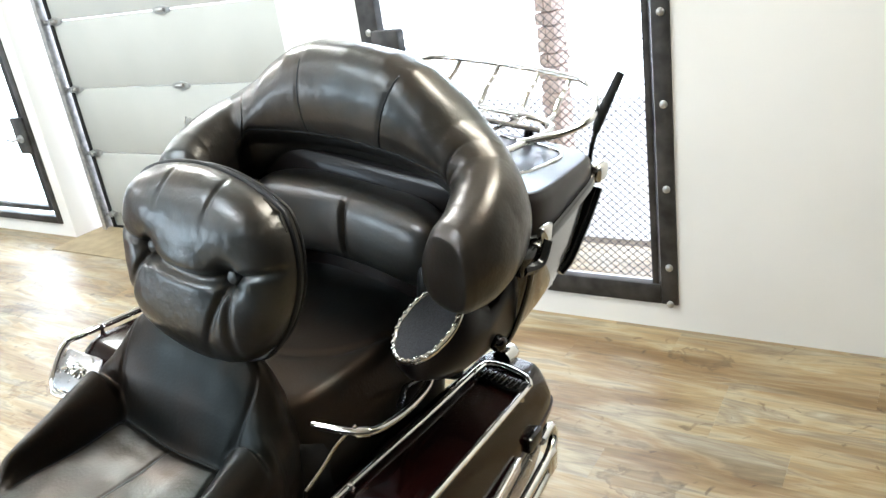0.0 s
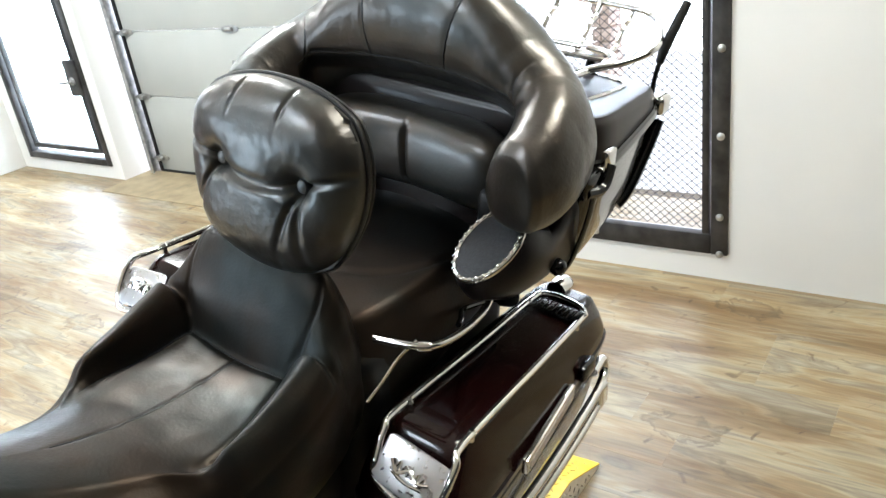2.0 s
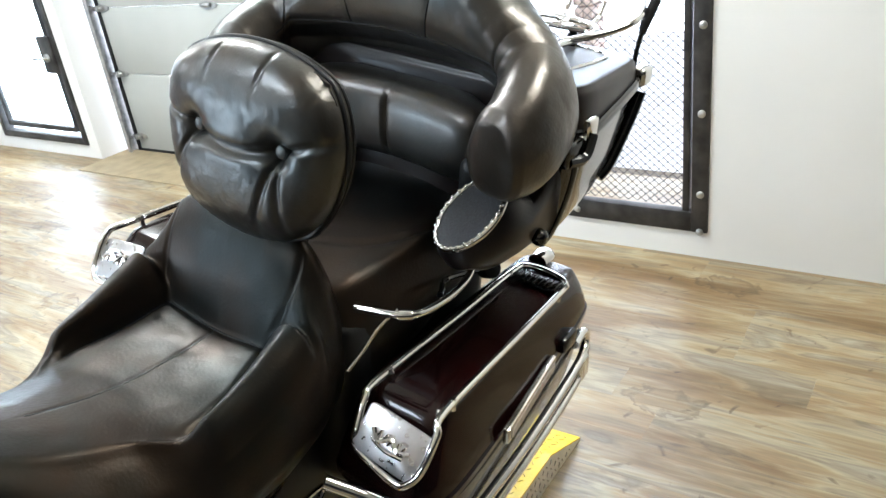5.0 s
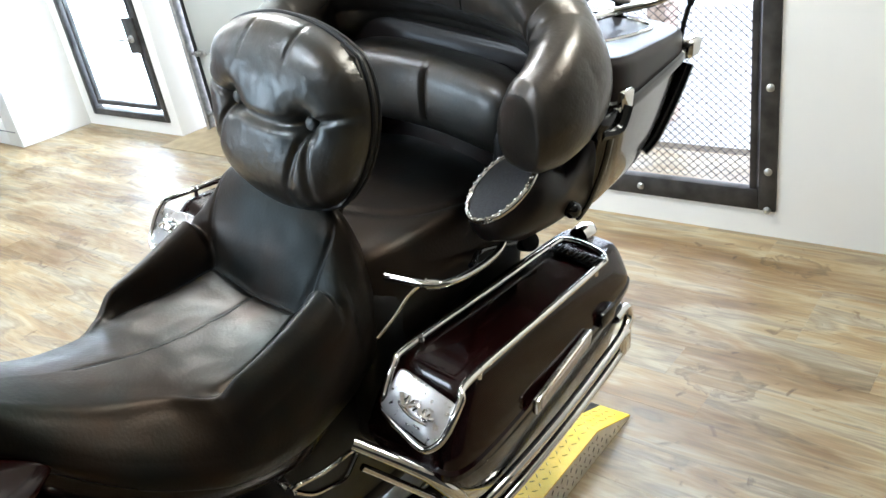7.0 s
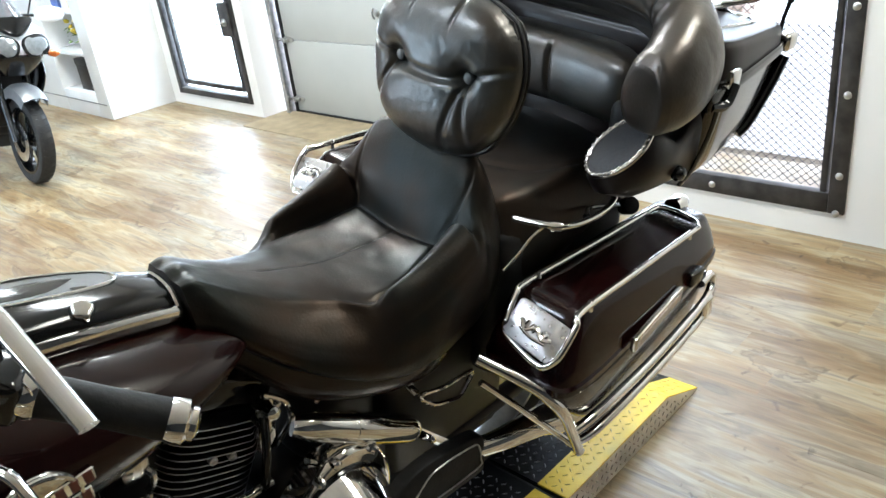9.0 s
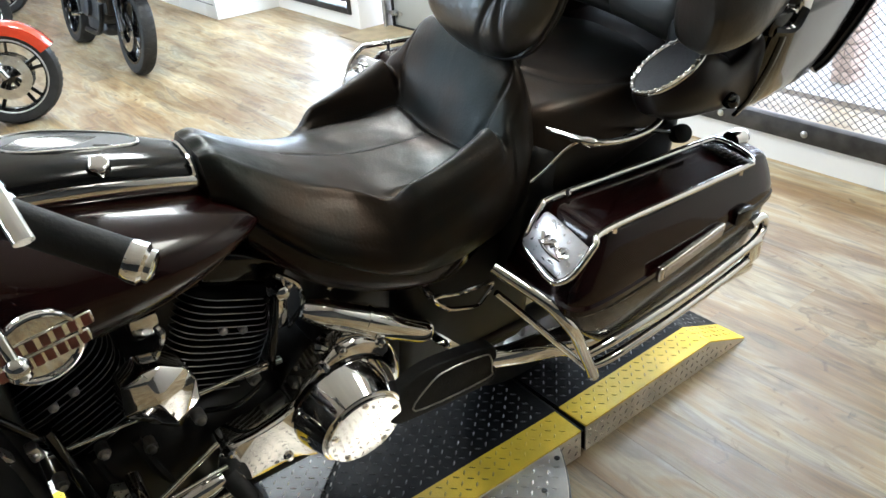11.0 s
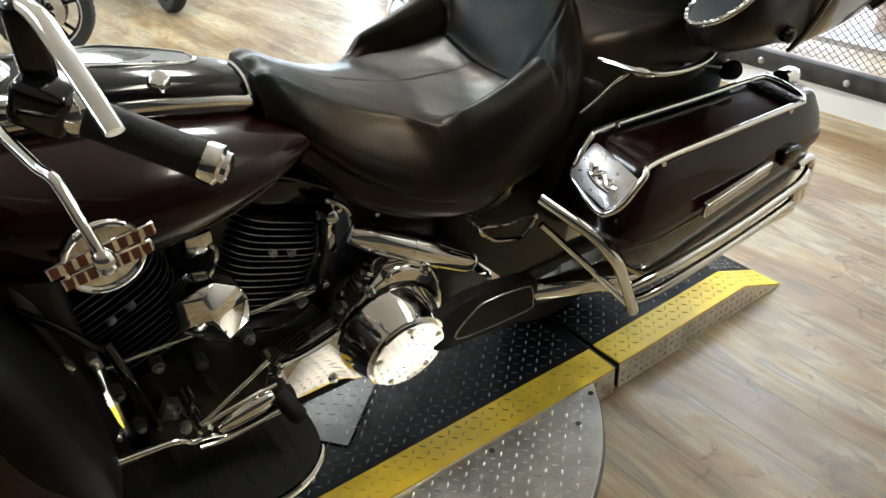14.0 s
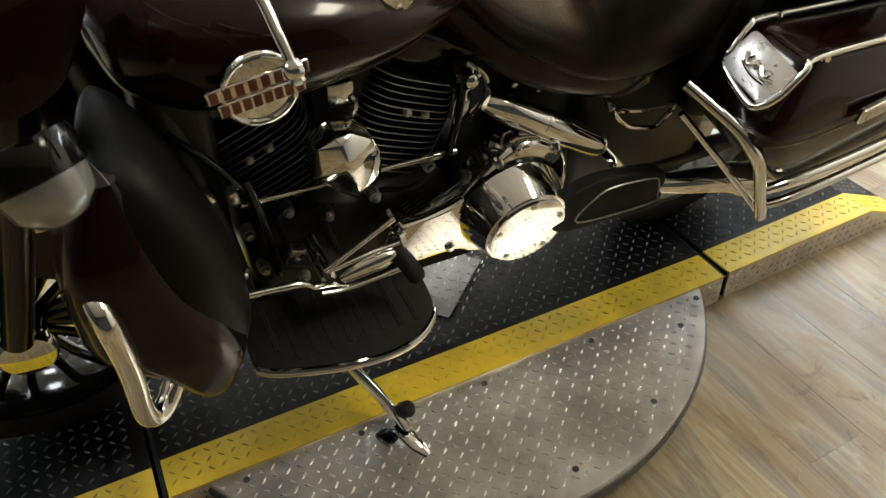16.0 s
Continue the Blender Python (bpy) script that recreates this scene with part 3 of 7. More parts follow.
# ---------- garage door ----------
def garage_door():
    g = thing("garage_door", "closed white sectional garage door with steel hinges", "garage door", kind="structure")
    x0, x1 = -4.84, -2.305
    h = 0.487
    for k in range(5):
        z = 0.15 - 0.02 + (k - 0) * h - (0.13 if k == 0 else 0)
        top = 0.15 - 0.02 + (k + 1) * h
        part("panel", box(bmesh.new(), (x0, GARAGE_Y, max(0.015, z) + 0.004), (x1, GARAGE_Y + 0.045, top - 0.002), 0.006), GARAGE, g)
    part("bottom_seal", box(bmesh.new(), (x0, GARAGE_Y - 0.008, -0.01), (x1, GARAGE_Y + 0.05, 0.02), 0.004), RUBBER, g, "black rubber bottom seal")
    # guide rail with its brackets
    bm = bmesh.new()
    for lo, hi in (((x0 - 0.07, GARAGE_Y - 0.075, 0.0), (x0 - 0.062, GARAGE_Y + 0.02, 2.7)), ((x0 - 0.07, GARAGE_Y - 0.075, 0.0), (x0 - 0.03, GARAGE_Y - 0.067, 2.7))):
        box(bm, lo, hi, 0.001, 1)
    part("guide_rail", bm, GALV, g, "galvanised guide rail")
    part("side_seal", box(bmesh.new(), (x0 - 0.028, GARAGE_Y - 0.012, 0.0), (x0 + 0.004, GARAGE_Y + 0.02, 2.7), 0.004), RUBBER, g, "black weather strip")

    def hinge(x, z, big):
        bm = bmesh.new()
        plate(bm, [(-0.03, 0.0), (-0.012, 0.085), (0.012, 0.085), (0.03, 0.0), (0.012, -0.085), (-0.012, -0.085)], 0.006, axes((0, 0, 0), (0, -1, 0)), 0.001, 1)
        tube(bm, [(-0.035, -0.014, 0), (0.035, -0.014, 0)], 0.013, 10, 0)
        if big:
            tube(bm, [(-0.02, -0.016, 0.0), (-0.085, -0.03, 0.0)], 0.008, 8, 0)
            lathe(bm, [(0.024, -0.01), (0.024, 0.01), (0.012, 0.013)], axes((-0.085, -0.03, 0), (-1, 0, 0)), 14)
            box(bm, (-0.028, -0.04, -0.02), (0.0, -0.002, 0.02), 0.004)
        ob = part("hinge", bm, GALV, g, "galvanised steel hinge")
        ob.location = (x, GARAGE_Y - 0.001, z)
        return ob

    for k in range(1, 5):
        z = 0.13 + k * h
        hinge(x0 + 0.03, z, True)
        hinge(-3.655, z, False)
        hinge(-2.62, z, False)
    hinge(x0 + 0.03, 0.12, True)
    bm = bmesh.new()
    tube(bm, [(-3.66, GARAGE_Y - 0.03, 0.82), (-3.66, GARAGE_Y - 0.05, 0.86), (-3.66, GARAGE_Y - 0.03, 0.90)], 0.008, 8, 5)
    lathe(bm, [(0.028, 0), (0.028, 0.012), (0.015, 0.018)], axes((-3.66, GARAGE_Y, 0.86), (0, -1, 0)), 16)
    part("pull_handle", bm, GALV, g, "small steel pull handle")


garage_door()
tagged(part("threshold_mat", box(bmesh.new(), (-4.98, 4.12, 0.0005), (-2.31, 4.60, 0.006), 0.002), MAT_FLOOR), "worn tan plywood strip in front of the garage door", "mat", kind="structure")


# ---------- entry door ----------
def entry_door():
    d = thing("door_1", "closed glazed entry door with dark steel frame", "door", kind="structure")
    y = ENTRY_Y - 0.015
    for x0, x1, z0, z1 in ((DX0 - 0.01, DX0 + 0.045, DZ0 - 0.01, DZ1), (DX1 - 0.045, DX1 + 0.01, DZ0 - 0.01, DZ1), (DX0 + 0.045, DX1 - 0.045, DZ0 - 0.009, DZ0 + 0.045), (DX0 + 0.045, DX1 - 0.045, DZ1 - 0.05, DZ1)):
        part("door_frame", box(bmesh.new(), (x0, y, z0), (x1, y + 0.08, z1), 0.006), FRAME_STEEL, d)
    ix0, ix1, iz0, iz1 = DX0 + 0.10, DX1 - 0.10, DZ0 + 0.085, DZ1 - 0.10
    for x0, x1, z0, z1 in ((ix0, ix0 + 0.024, iz0, iz1), (ix1 - 0.024, ix1, iz0, iz1), (ix0 + 0.024, ix1 - 0.024, iz0, iz0 + 0.04), (ix0 + 0.024, ix1 - 0.024, iz1 - 0.04, iz1)):
        part("door_leaf_rail", box(bmesh.new(), (x0, y + 0.015, z0), (x1, y + 0.06, z1), 0.005), FRAME_STEEL, d)
    part("lock_case", box(bmesh.new(), (ix1 - 0.09, y - 0.02, 0.68), (ix1 + 0.07, y + 0.014, 0.96), 0.008), FRAME_STEEL, d, "dark steel lock plate")
    bm = bmesh.new()
    tube(bm, [(ix1 - 0.01, y - 0.02, 0.80), (ix1 - 0.01, y - 0.07, 0.80), (ix1 - 0.11, y - 0.075, 0.80)], 0.011, 8, 4)
    lathe(bm, [(0.032, 0), (0.03, 0.012), (0.014, 0.016)], axes((ix1 - 0.01, y - 0.02, 0.80), (0, -1, 0)), 16)
    part("door_handle", bm, GALV, d, "satin metal lever handle")
    bm = bmesh.new()
    box(bm, (ix0 - 0.02, y - 0.07, 1.98), (ix0 + 0.16, y - 0.001, 2.06), 0.008)
    part("door_closer", bm, FRAME_STEEL, d)
    part("closer_arm", box(bmesh.new(), (ix0 + 0.10, y - 0.05, 1.74), (ix0 + 0.14, y - 0.02, 1.98), 0.006), FRAME_STEEL, d)
    pane = part("pane", box(bmesh.new(), (ix0 + 0.02, y + 0.035, iz0 + 0.02), (ix1 - 0.02, y + 0.041, iz1 - 0.02)), PANE, d)
    pane.visible_shadow = False


entry_door()

# ---------- outdoors ----------
tagged(part("ground", box(bmesh.new(), (-300, 5.21, -0.4), (300, 600, -0.06)), CONCRETE), "pale sunlit concrete yard outside", "ground", kind="structure")
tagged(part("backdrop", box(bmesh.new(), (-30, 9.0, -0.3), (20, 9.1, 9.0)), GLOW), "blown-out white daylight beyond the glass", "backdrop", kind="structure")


def pillar():
    p = thing("brick_pillar", "pale red brick pillar standing outside the window", "pillar", kind="structure")
    w, hh = 0.23, 0.075
    for r in range(36):
        for s in range(2):
            bm = bmesh.new()
            off = 0.0 if r % 2 else 0.06
            box(bm, (-0.06 + s * 0.062 + 0.003, 0, 0.004), (0.0 + s * 0.062, 0.2, hh), 0.003, 1)
            ob = part("brick", bm, BRICK, p)
            ob.location = (-1.465 + off * 0.1, 5.6, r * (hh + 0.008) - 0.06)


pillar()


# ---------- shelf unit beside the entry door ----------
def shelf_unit():
    s = thing("shelf_unit", "white painted built-out shelf unit with open niches", "shelf unit")
    x0, x1, y0, y1 = -8.20, -6.50, 3.715, 4.595
    nx0, nx1 = -7.46, -6.74
    top = HIGH - 0.002
    for lo, hi in (((nx1, y0, 0.0), (x1, y1, top)), ((x0, y0, 0.0), (nx0, y1, top)), ((nx0, y0 + 0.002, 0.0), (nx1, y1, 0.22)), ((nx0, y0 + 0.002, 1.36), (nx1, y1, top)), ((nx0, y0 + 0.45, 0.22), (nx1, y1, 1.36))):
        part("panel", box(bmesh.new(), lo, hi, 0.004), TRIM_WHITE, s)
    for z in (0.57, 0.95):
        part("shelf", box(bmesh.new(), (nx0 + 0.001, y0 + 0.004, z), (nx1 - 0.001, y0 + 0.45, z + 0.03), 0.003), TRIM_WHITE, s)
    part("kick_line", box(bmesh.new(), (x0 + 0.05, y0 - 0.004, 0.13), (x1 - 0.05, y0 - 0.0005, 0.138), 0.001, 1), GREY_GOODS, s)
    # goods on the shelves
    b = thing("black_box", "matt black box standing in the lowest niche", "box", at=(-6.97, 3.88, 0.22))
    part("body", box(bmesh.new(), (-0.18, -0.10, 0.0), (0.18, 0.16, 0.29), 0.008), BLACK, b)
    part("box_lid", box(bmesh.new(), (-0.185, -0.105, 0.24), (0.185, 0.165, 0.302), 0.008), BLACK, b)
    f = thing("flower_pot", "small pot with yellow flowers on the shelf", "flowers", at=(-6.97, 3.88, 0.60))
    bm = bmesh.new()
    lathe(bm, [(0.05, 0), (0.065, 0.06), (0.07, 0.10), (0.06, 0.10), (0.055, 0.07)], None, 20)
    part("pot", bm, PAPER_YELLOW, f)
    rng = random.Random(3)
    bm = bmesh.new()
    for k in range(60):
        a, r, h = rng.random() * 6.28, 0.03 + 0.13 * rng.random(), 0.08 + 0.16 * rng.random()
        m = Matrix.Translation((r * math.cos(a), r * math.sin(a), h)) @ pose(0, 0, 0, rng.uniform(-50, 50), rng.uniform(-50, 50), rng.uniform(0, 360))
        o = [(-0.03, 0), (0, 0.012), (0.035, 0), (0, -0.012)]
        plate(bm, o, 0.0015, m)
    part("leaves", bm, LEAF, f)
    bm = bmesh.new()
    for k in range(26):
        a, r, h = rng.random() * 6.28, 0.13 * rng.random(), 0.14 + 0.15 * rng.random()
        lathe(bm, [(0.004, -0.01), (0.022, 0.0), (0.026, 0.012), (0.012, 0.016)], Matrix.Translation((r * math.cos(a), r * math.sin(a), h)) @ pose(0, 0, 0, rng.uniform(-60, 60), rng.uniform(-60, 60), 0), 8)
    part("blossoms", bm, PAPER_YELLOW, f, "yellow blossoms")
    for dx, h, mat, lab in ((-0.20, 0.30, BLUE_CARD, "blue and white product carton on the shelf"), (0.02, 0.22, WHITE_PAINT, "white product carton on the shelf"), (0.16, 0.26, PAPER_YELLOW, "yellow product carton on the shelf")):
        c = thing("carton", lab, "carton", "cartons on the shelf", at=(-7.10 + dx, 3.87, 0.98))
        part("body", box(bmesh.new(), (-0.075, -0.05, 0), (0.075, 0.08, h), 0.004), mat, c)
        part("flap", box(bmesh.new(), (-0.07, -0.045, h), (0.07, 0.075, h + 0.006), 0.002, 1), TRIM_WHITE, c)


shelf_unit()


# ---------- clothing rack wall at the far end ----------
def display_rack():
    d = thing("display_rack", "white wall display rack filled with dark garments", "display rack")
    y = 4.51
    for z in (0.0, 1.72, 2.20):
        part("shelf", box(bmesh.new(), (-15.2, y - 0.42, z), (-8.22, y + 0.089, z + (0.21 if z == 0 else 0.06)), 0.004), TRIM_WHITE, d)
    for k in range(9):
        x = -15.2 + k * 0.87
        part("divider", box(bmesh.new(), (x, y - 0.40, 0.21), (x + 0.09, y - 0.001, 1.72), 0.004), TRIM_WHITE, d)
        part("divider", box(bmesh.new(), (x, y - 0.40, 1.78), (x + 0.14, y - 0.001, 2.20), 0.004), TRIM_WHITE, d)
    rng = random.Random(7)
    mats = [BLACK, RED_CARD, GREY_GOODS, BLACK, PLASTIC_GREY]
    for k in range(8):
        for row, z in ((0, 0.35), (1, 1.79)):
            x = -15.2 + k * 0.87 + 0.16
            for j in range(5 if row == 0 else 3):
                g = thing("hanging_jacket" if row == 0 else "helmet_bag", "dark riding jacket hanging in the white rack" if row == 0 else "dark riding gear bundle on the upper shelf", "jacket" if row == 0 else "gear", "rack goods")
                g.location = (x + j * (0.13 if row == 0 else 0.21), y - 0.2, z)
                bm = bmesh.new()
                hgt = 1.1 if row == 0 else 0.30
                rings = [[(xx * q, yy * q, h * hgt) for xx, yy in ellipse(0.055 if row == 0 else 0.09, 0.16, 14, 3)] for q, h in ((0.8, 0.0), (1.0, 0.08), (0.95 + 0.1 * rng.random(), 0.5), (0.9, 0.85), (0.45, 0.97), (0.2, 1.0))]
                loft(bm, rings)
                part("body", bm, mats[rng.randrange(5)], g)
                part("collar", box(bmesh.new(), (-0.02, -0.05, hgt * 0.98), (0.02, 0.05, hgt * 1.04), 0.008), BLACK, g)


display_rack()


# ---------- the touring motorcycle on the platform ----------
# local axes: x to the machine's left, y rearwards, z up; it leans on its side stand
bike = thing("motorcycle", "black cherry touring motorcycle with black leather seat leaning on its stand", "motorcycle")
bike.matrix_world = pose(-0.6523, 1.7396, 0.1366, -1.10, 9.67, -1.87) @ Matrix.Scale(1.0272, 4)


def bump_at(d, width):
    return math.exp(-(d / width) ** 2)


def seat_surface(stations, nu, nv, groove):
    """A saddle skin: rows of y, half width, height of the middle, of the edge roll and of the lower edge."""
    rows = smooth_path(stations, max(1, nv // (len(stations) - 1)))
    bm = bmesh.new()
    rings = []
    for y, hw, zc, ze, zb in rows:
        half = [(0, zc), (0.33 * hw, zc + 0.12 * (ze - zc)), (0.66 * hw, zc + 0.72 * (ze - zc)), (0.88 * hw, ze - 0.004), (0.995 * hw, ze - 0.045),
                (1.07 * hw, 0.55 * ze + 0.45 * zb), (1.05 * hw, zb + 0.04), (0.92 * hw, zb)]
        line = smooth_path(half, nu)
        ring = [(-x, z) for x, z in line[::-1]] + [(x, z) for x, z in line[1:]]
        rings.append([groove(x, y, z) for x, z in ring])
    rows = loft(bm, rings, cap=False, closed=False)
    bm.faces.new(rows[0])
    bm.faces.new(rows[-1])
    return bm


def rider_seat():
    """Bucket saddle: each row is y, then (x, z) of the half section from the middle over seam, crest and flank to the hem."""
    rows = [
        (-0.512, 0, 0.992, 0.045, 0.986, 0.064, 0.968, 0.078, 0.940, 0.070, 0.905), (-0.482, 0, 0.994, 0.050, 0.986, 0.073, 0.968, 0.090, 0.930, 0.086, 0.888),
        (-0.430, 0, 0.962, 0.060, 0.952, 0.092, 0.928, 0.128, 0.890, 0.140, 0.848), (-0.350, 0, 0.920, 0.082, 0.908, 0.122, 0.880, 0.172, 0.835, 0.190, 0.785),
        (-0.260, 0, 0.888, 0.110, 0.876, 0.152, 0.852, 0.215, 0.795, 0.226, 0.738), (-0.210, 0, 0.876, 0.150, 0.856, 0.192, 0.840, 0.236, 0.782, 0.238, 0.722), (-0.165, 0, 0.867, 0.164, 0.856, 0.208, 0.857, 0.248, 0.780, 0.244, 0.712),
        (-0.085, 0, 0.860, 0.150, 0.861, 0.213, 0.888, 0.262, 0.800, 0.248, 0.712), (-0.025, 0, 0.860, 0.136, 0.873, 0.216, 0.913, 0.262, 0.820, 0.242, 0.718),
        (0.020, 0, 0.874, 0.128, 0.889, 0.214, 0.934, 0.256, 0.835, 0.234, 0.722), (0.050, 0, 0.958, 0.142, 0.955, 0.206, 0.954, 0.246, 0.845, 0.226, 0.725),
        (0.078, 0, 1.032, 0.148, 1.012, 0.202, 0.966, 0.234, 0.855, 0.214, 0.728), (0.110, 0, 1.074, 0.140, 1.052, 0.194, 0.988, 0.224, 0.860, 0.204, 0.730),
        (0.142, 0, 1.058, 0.128, 1.026, 0.176, 0.955, 0.208, 0.858, 0.192, 0.732), (0.160, 0, 1.005, 0.120, 0.985, 0.160, 0.945, 0.190, 0.850, 0.180, 0.735)]
    bm = bmesh.new()
    rings = []
    pan_seam, middle_seam, back_seam = [], [], []
    for row in smooth_path(rows, 14):
        y = row[0]
        (x0, z0), (xs, zs), (xc, zc), (xw, zw), (xb, zb) = row[1:].reshape(5, 2)
        roll = min(1.0, max(0.0, (zc - zs + 0.03) / 0.03))  # 0 on the sloping nose, 1 where the side roll stands up
        half = [(x0, z0), (0.5 * xs, z0 + 0.30 * (zs - z0)), (xs, zs), (0.5 * (xs + xc), 0.5 * (zs + zc) + 0.006 + 0.010 * min(1.0, max(0.0, (y + 0.26) / 0.08)) * min(1.0, max(0.2, (0.05 - y) / 0.03))), (xc, zc), (xc + (0.50 + 0.26 * roll) * (xw - xc), zc - (0.44 - 0.13 * roll) * (zc - zw)),
                (xw, zw), (0.55 * xw + 0.45 * xb + 0.008, 0.5 * (zw + zb)), (xb, zb), (xb - 0.03, zb - 0.012)]
        line = smooth_path(half, 12)
        # soften the crest of the side rolls
        line = [np.mean(line[n - w:n + w + 1], axis=0) for n in range(len(line)) for w in (max(0, min(13, (n - 26) // 2, 86 - n, len(line) - 1 - n)),)]
        pts = []
        for k, (x, z) in enumerate(line):
            u = k / 12
            d = 0.0
            if -0.205 < y < 0.035:  # thigh panel: stitched along both edges and across its blunt tip
                on = min(1.0, (y + 0.205) / 0.035, (0.035 - y) / 0.015)
                d += 0.0095 * bump_at(u - 2.0, 0.11) * on
                if 2 < u < 5:
                    d -= 0.021 * math.sin(math.pi * (u - 2) / 3) * math.sin(math.pi * min(0.5, (y + 0.205) / 0.10)) * on
            if 2.1 < u < 3.9:
                d += 0.0035 * bump_at(y + 0.200, 0.011) * min(1.0, (u - 2.1) / 0.5, (3.9 - u) / 0.7)
            if 1.9 < u < 5:  # seam between thigh panel and back
                d += 0.008 * bump_at(y - 0.036, 0.009) * min(1.0, (u - 1.9) / 0.2, (5 - u) / 0.6)
            if u < 2.1:  # seam between pan and back, and the stitched middle line of the pan
                d += 0.010 * bump_at(y - 0.018, 0.009) * min(1.0, (2.1 - u) / 0.15)
                if -0.36 < y < 0.01:
                    d += 0.0022 * bump_at(x, 0.0028) * min(1.0, (y + 0.36) / 0.05)
            if 0.02 < y < 0.16:  # plump back panel with a seam up its sides
                d -= 0.010 * math.sin(math.pi * (y - 0.02) / 0.14) * max(0.0, 1 - (u / 2.2) ** 4)
                d += 0.005 * bump_at(u - 2.3, 0.14) * min(1.0, (y - 0.02) / 0.02, max(0.0, (0.10 - y) / 0.02))
            if y < -0.455:  # gathered nose
                d += 0.0018 * math.sin(x * 140 + 4 * y) * min(1.0, (-0.455 - y) / 0.03)
            d -= 0.0035 * noise.noise(Vector((x * 9, y * 7, 1.7))) + 0.0009 * noise.noise(Vector((x * 34, y * 26, 4.2)))
            out = min(1.0, max(0.0, (u - 3.2) / 2.4))
            out = out * out * (3 - 2 * out)
            pts.append((x - d * 0.8 * out, z - d * (1.0 - 0.7 * out)))
        rings.append([(-x, y, z) for x, z in pts[:0:-1]] + [(x, y, z) for x, z in pts])
        if -0.185 < y < 0.02:
            pan_seam.append((pts[24][0], y, pts[24][1]))
        if -0.34 < y < 0.018:
            middle_seam.append((0.0, y, pts[0][1]))
        if y < 0.020:
            back_seam = [(x, y, z) for x, z in pts[:25]]
    ends = loft(bm, rings, cap=False, closed=False)
    bm.faces.new(ends[0])
    bm.faces.new(ends[-1])
    mirror = lambda line: [(-x, y, z) for x, y, z in line]
    return bm, (pan_seam, mirror(pan_seam), middle_seam, mirror(back_seam)[:0:-1] + back_seam)


seat_skin, seat_seams = rider_seat()
seat = part("seat", seat_skin, LEATHER_SEAT, bike, "black leather rider seat with stitched bucket shape", 70)
for line in seat_seams:
    bm = bmesh.new()
    tube(bm, line, 0.0016, 6, 1)
    part("seam", bm, PIPING, seat, "dark stitched seam")


def pillion_groove(x, y, z):
    d = 0.005 * bump_at(math.hypot(x, (y - 0.47) * 0.75) - 0.20, 0.006) * (1 if y < 0.42 else 0)
    return (x, y, z - d)


part("pillion_seat", seat_surface([
    (0.115, 0.195, 0.955, 0.93, 0.72), (0.15, 0.212, 0.985, 0.955, 0.71), (0.22, 0.228, 0.985, 0.965, 0.72), (0.32, 0.232, 0.975, 0.965, 0.75),
    (0.42, 0.232, 0.975, 0.965, 0.78), (0.50, 0.228, 0.985, 0.965, 0.80), (0.56, 0.220, 0.985, 0.96, 0.82)], 7, 60, pillion_groove), LEATHER_SEAT, bike, "black leather passenger seat")
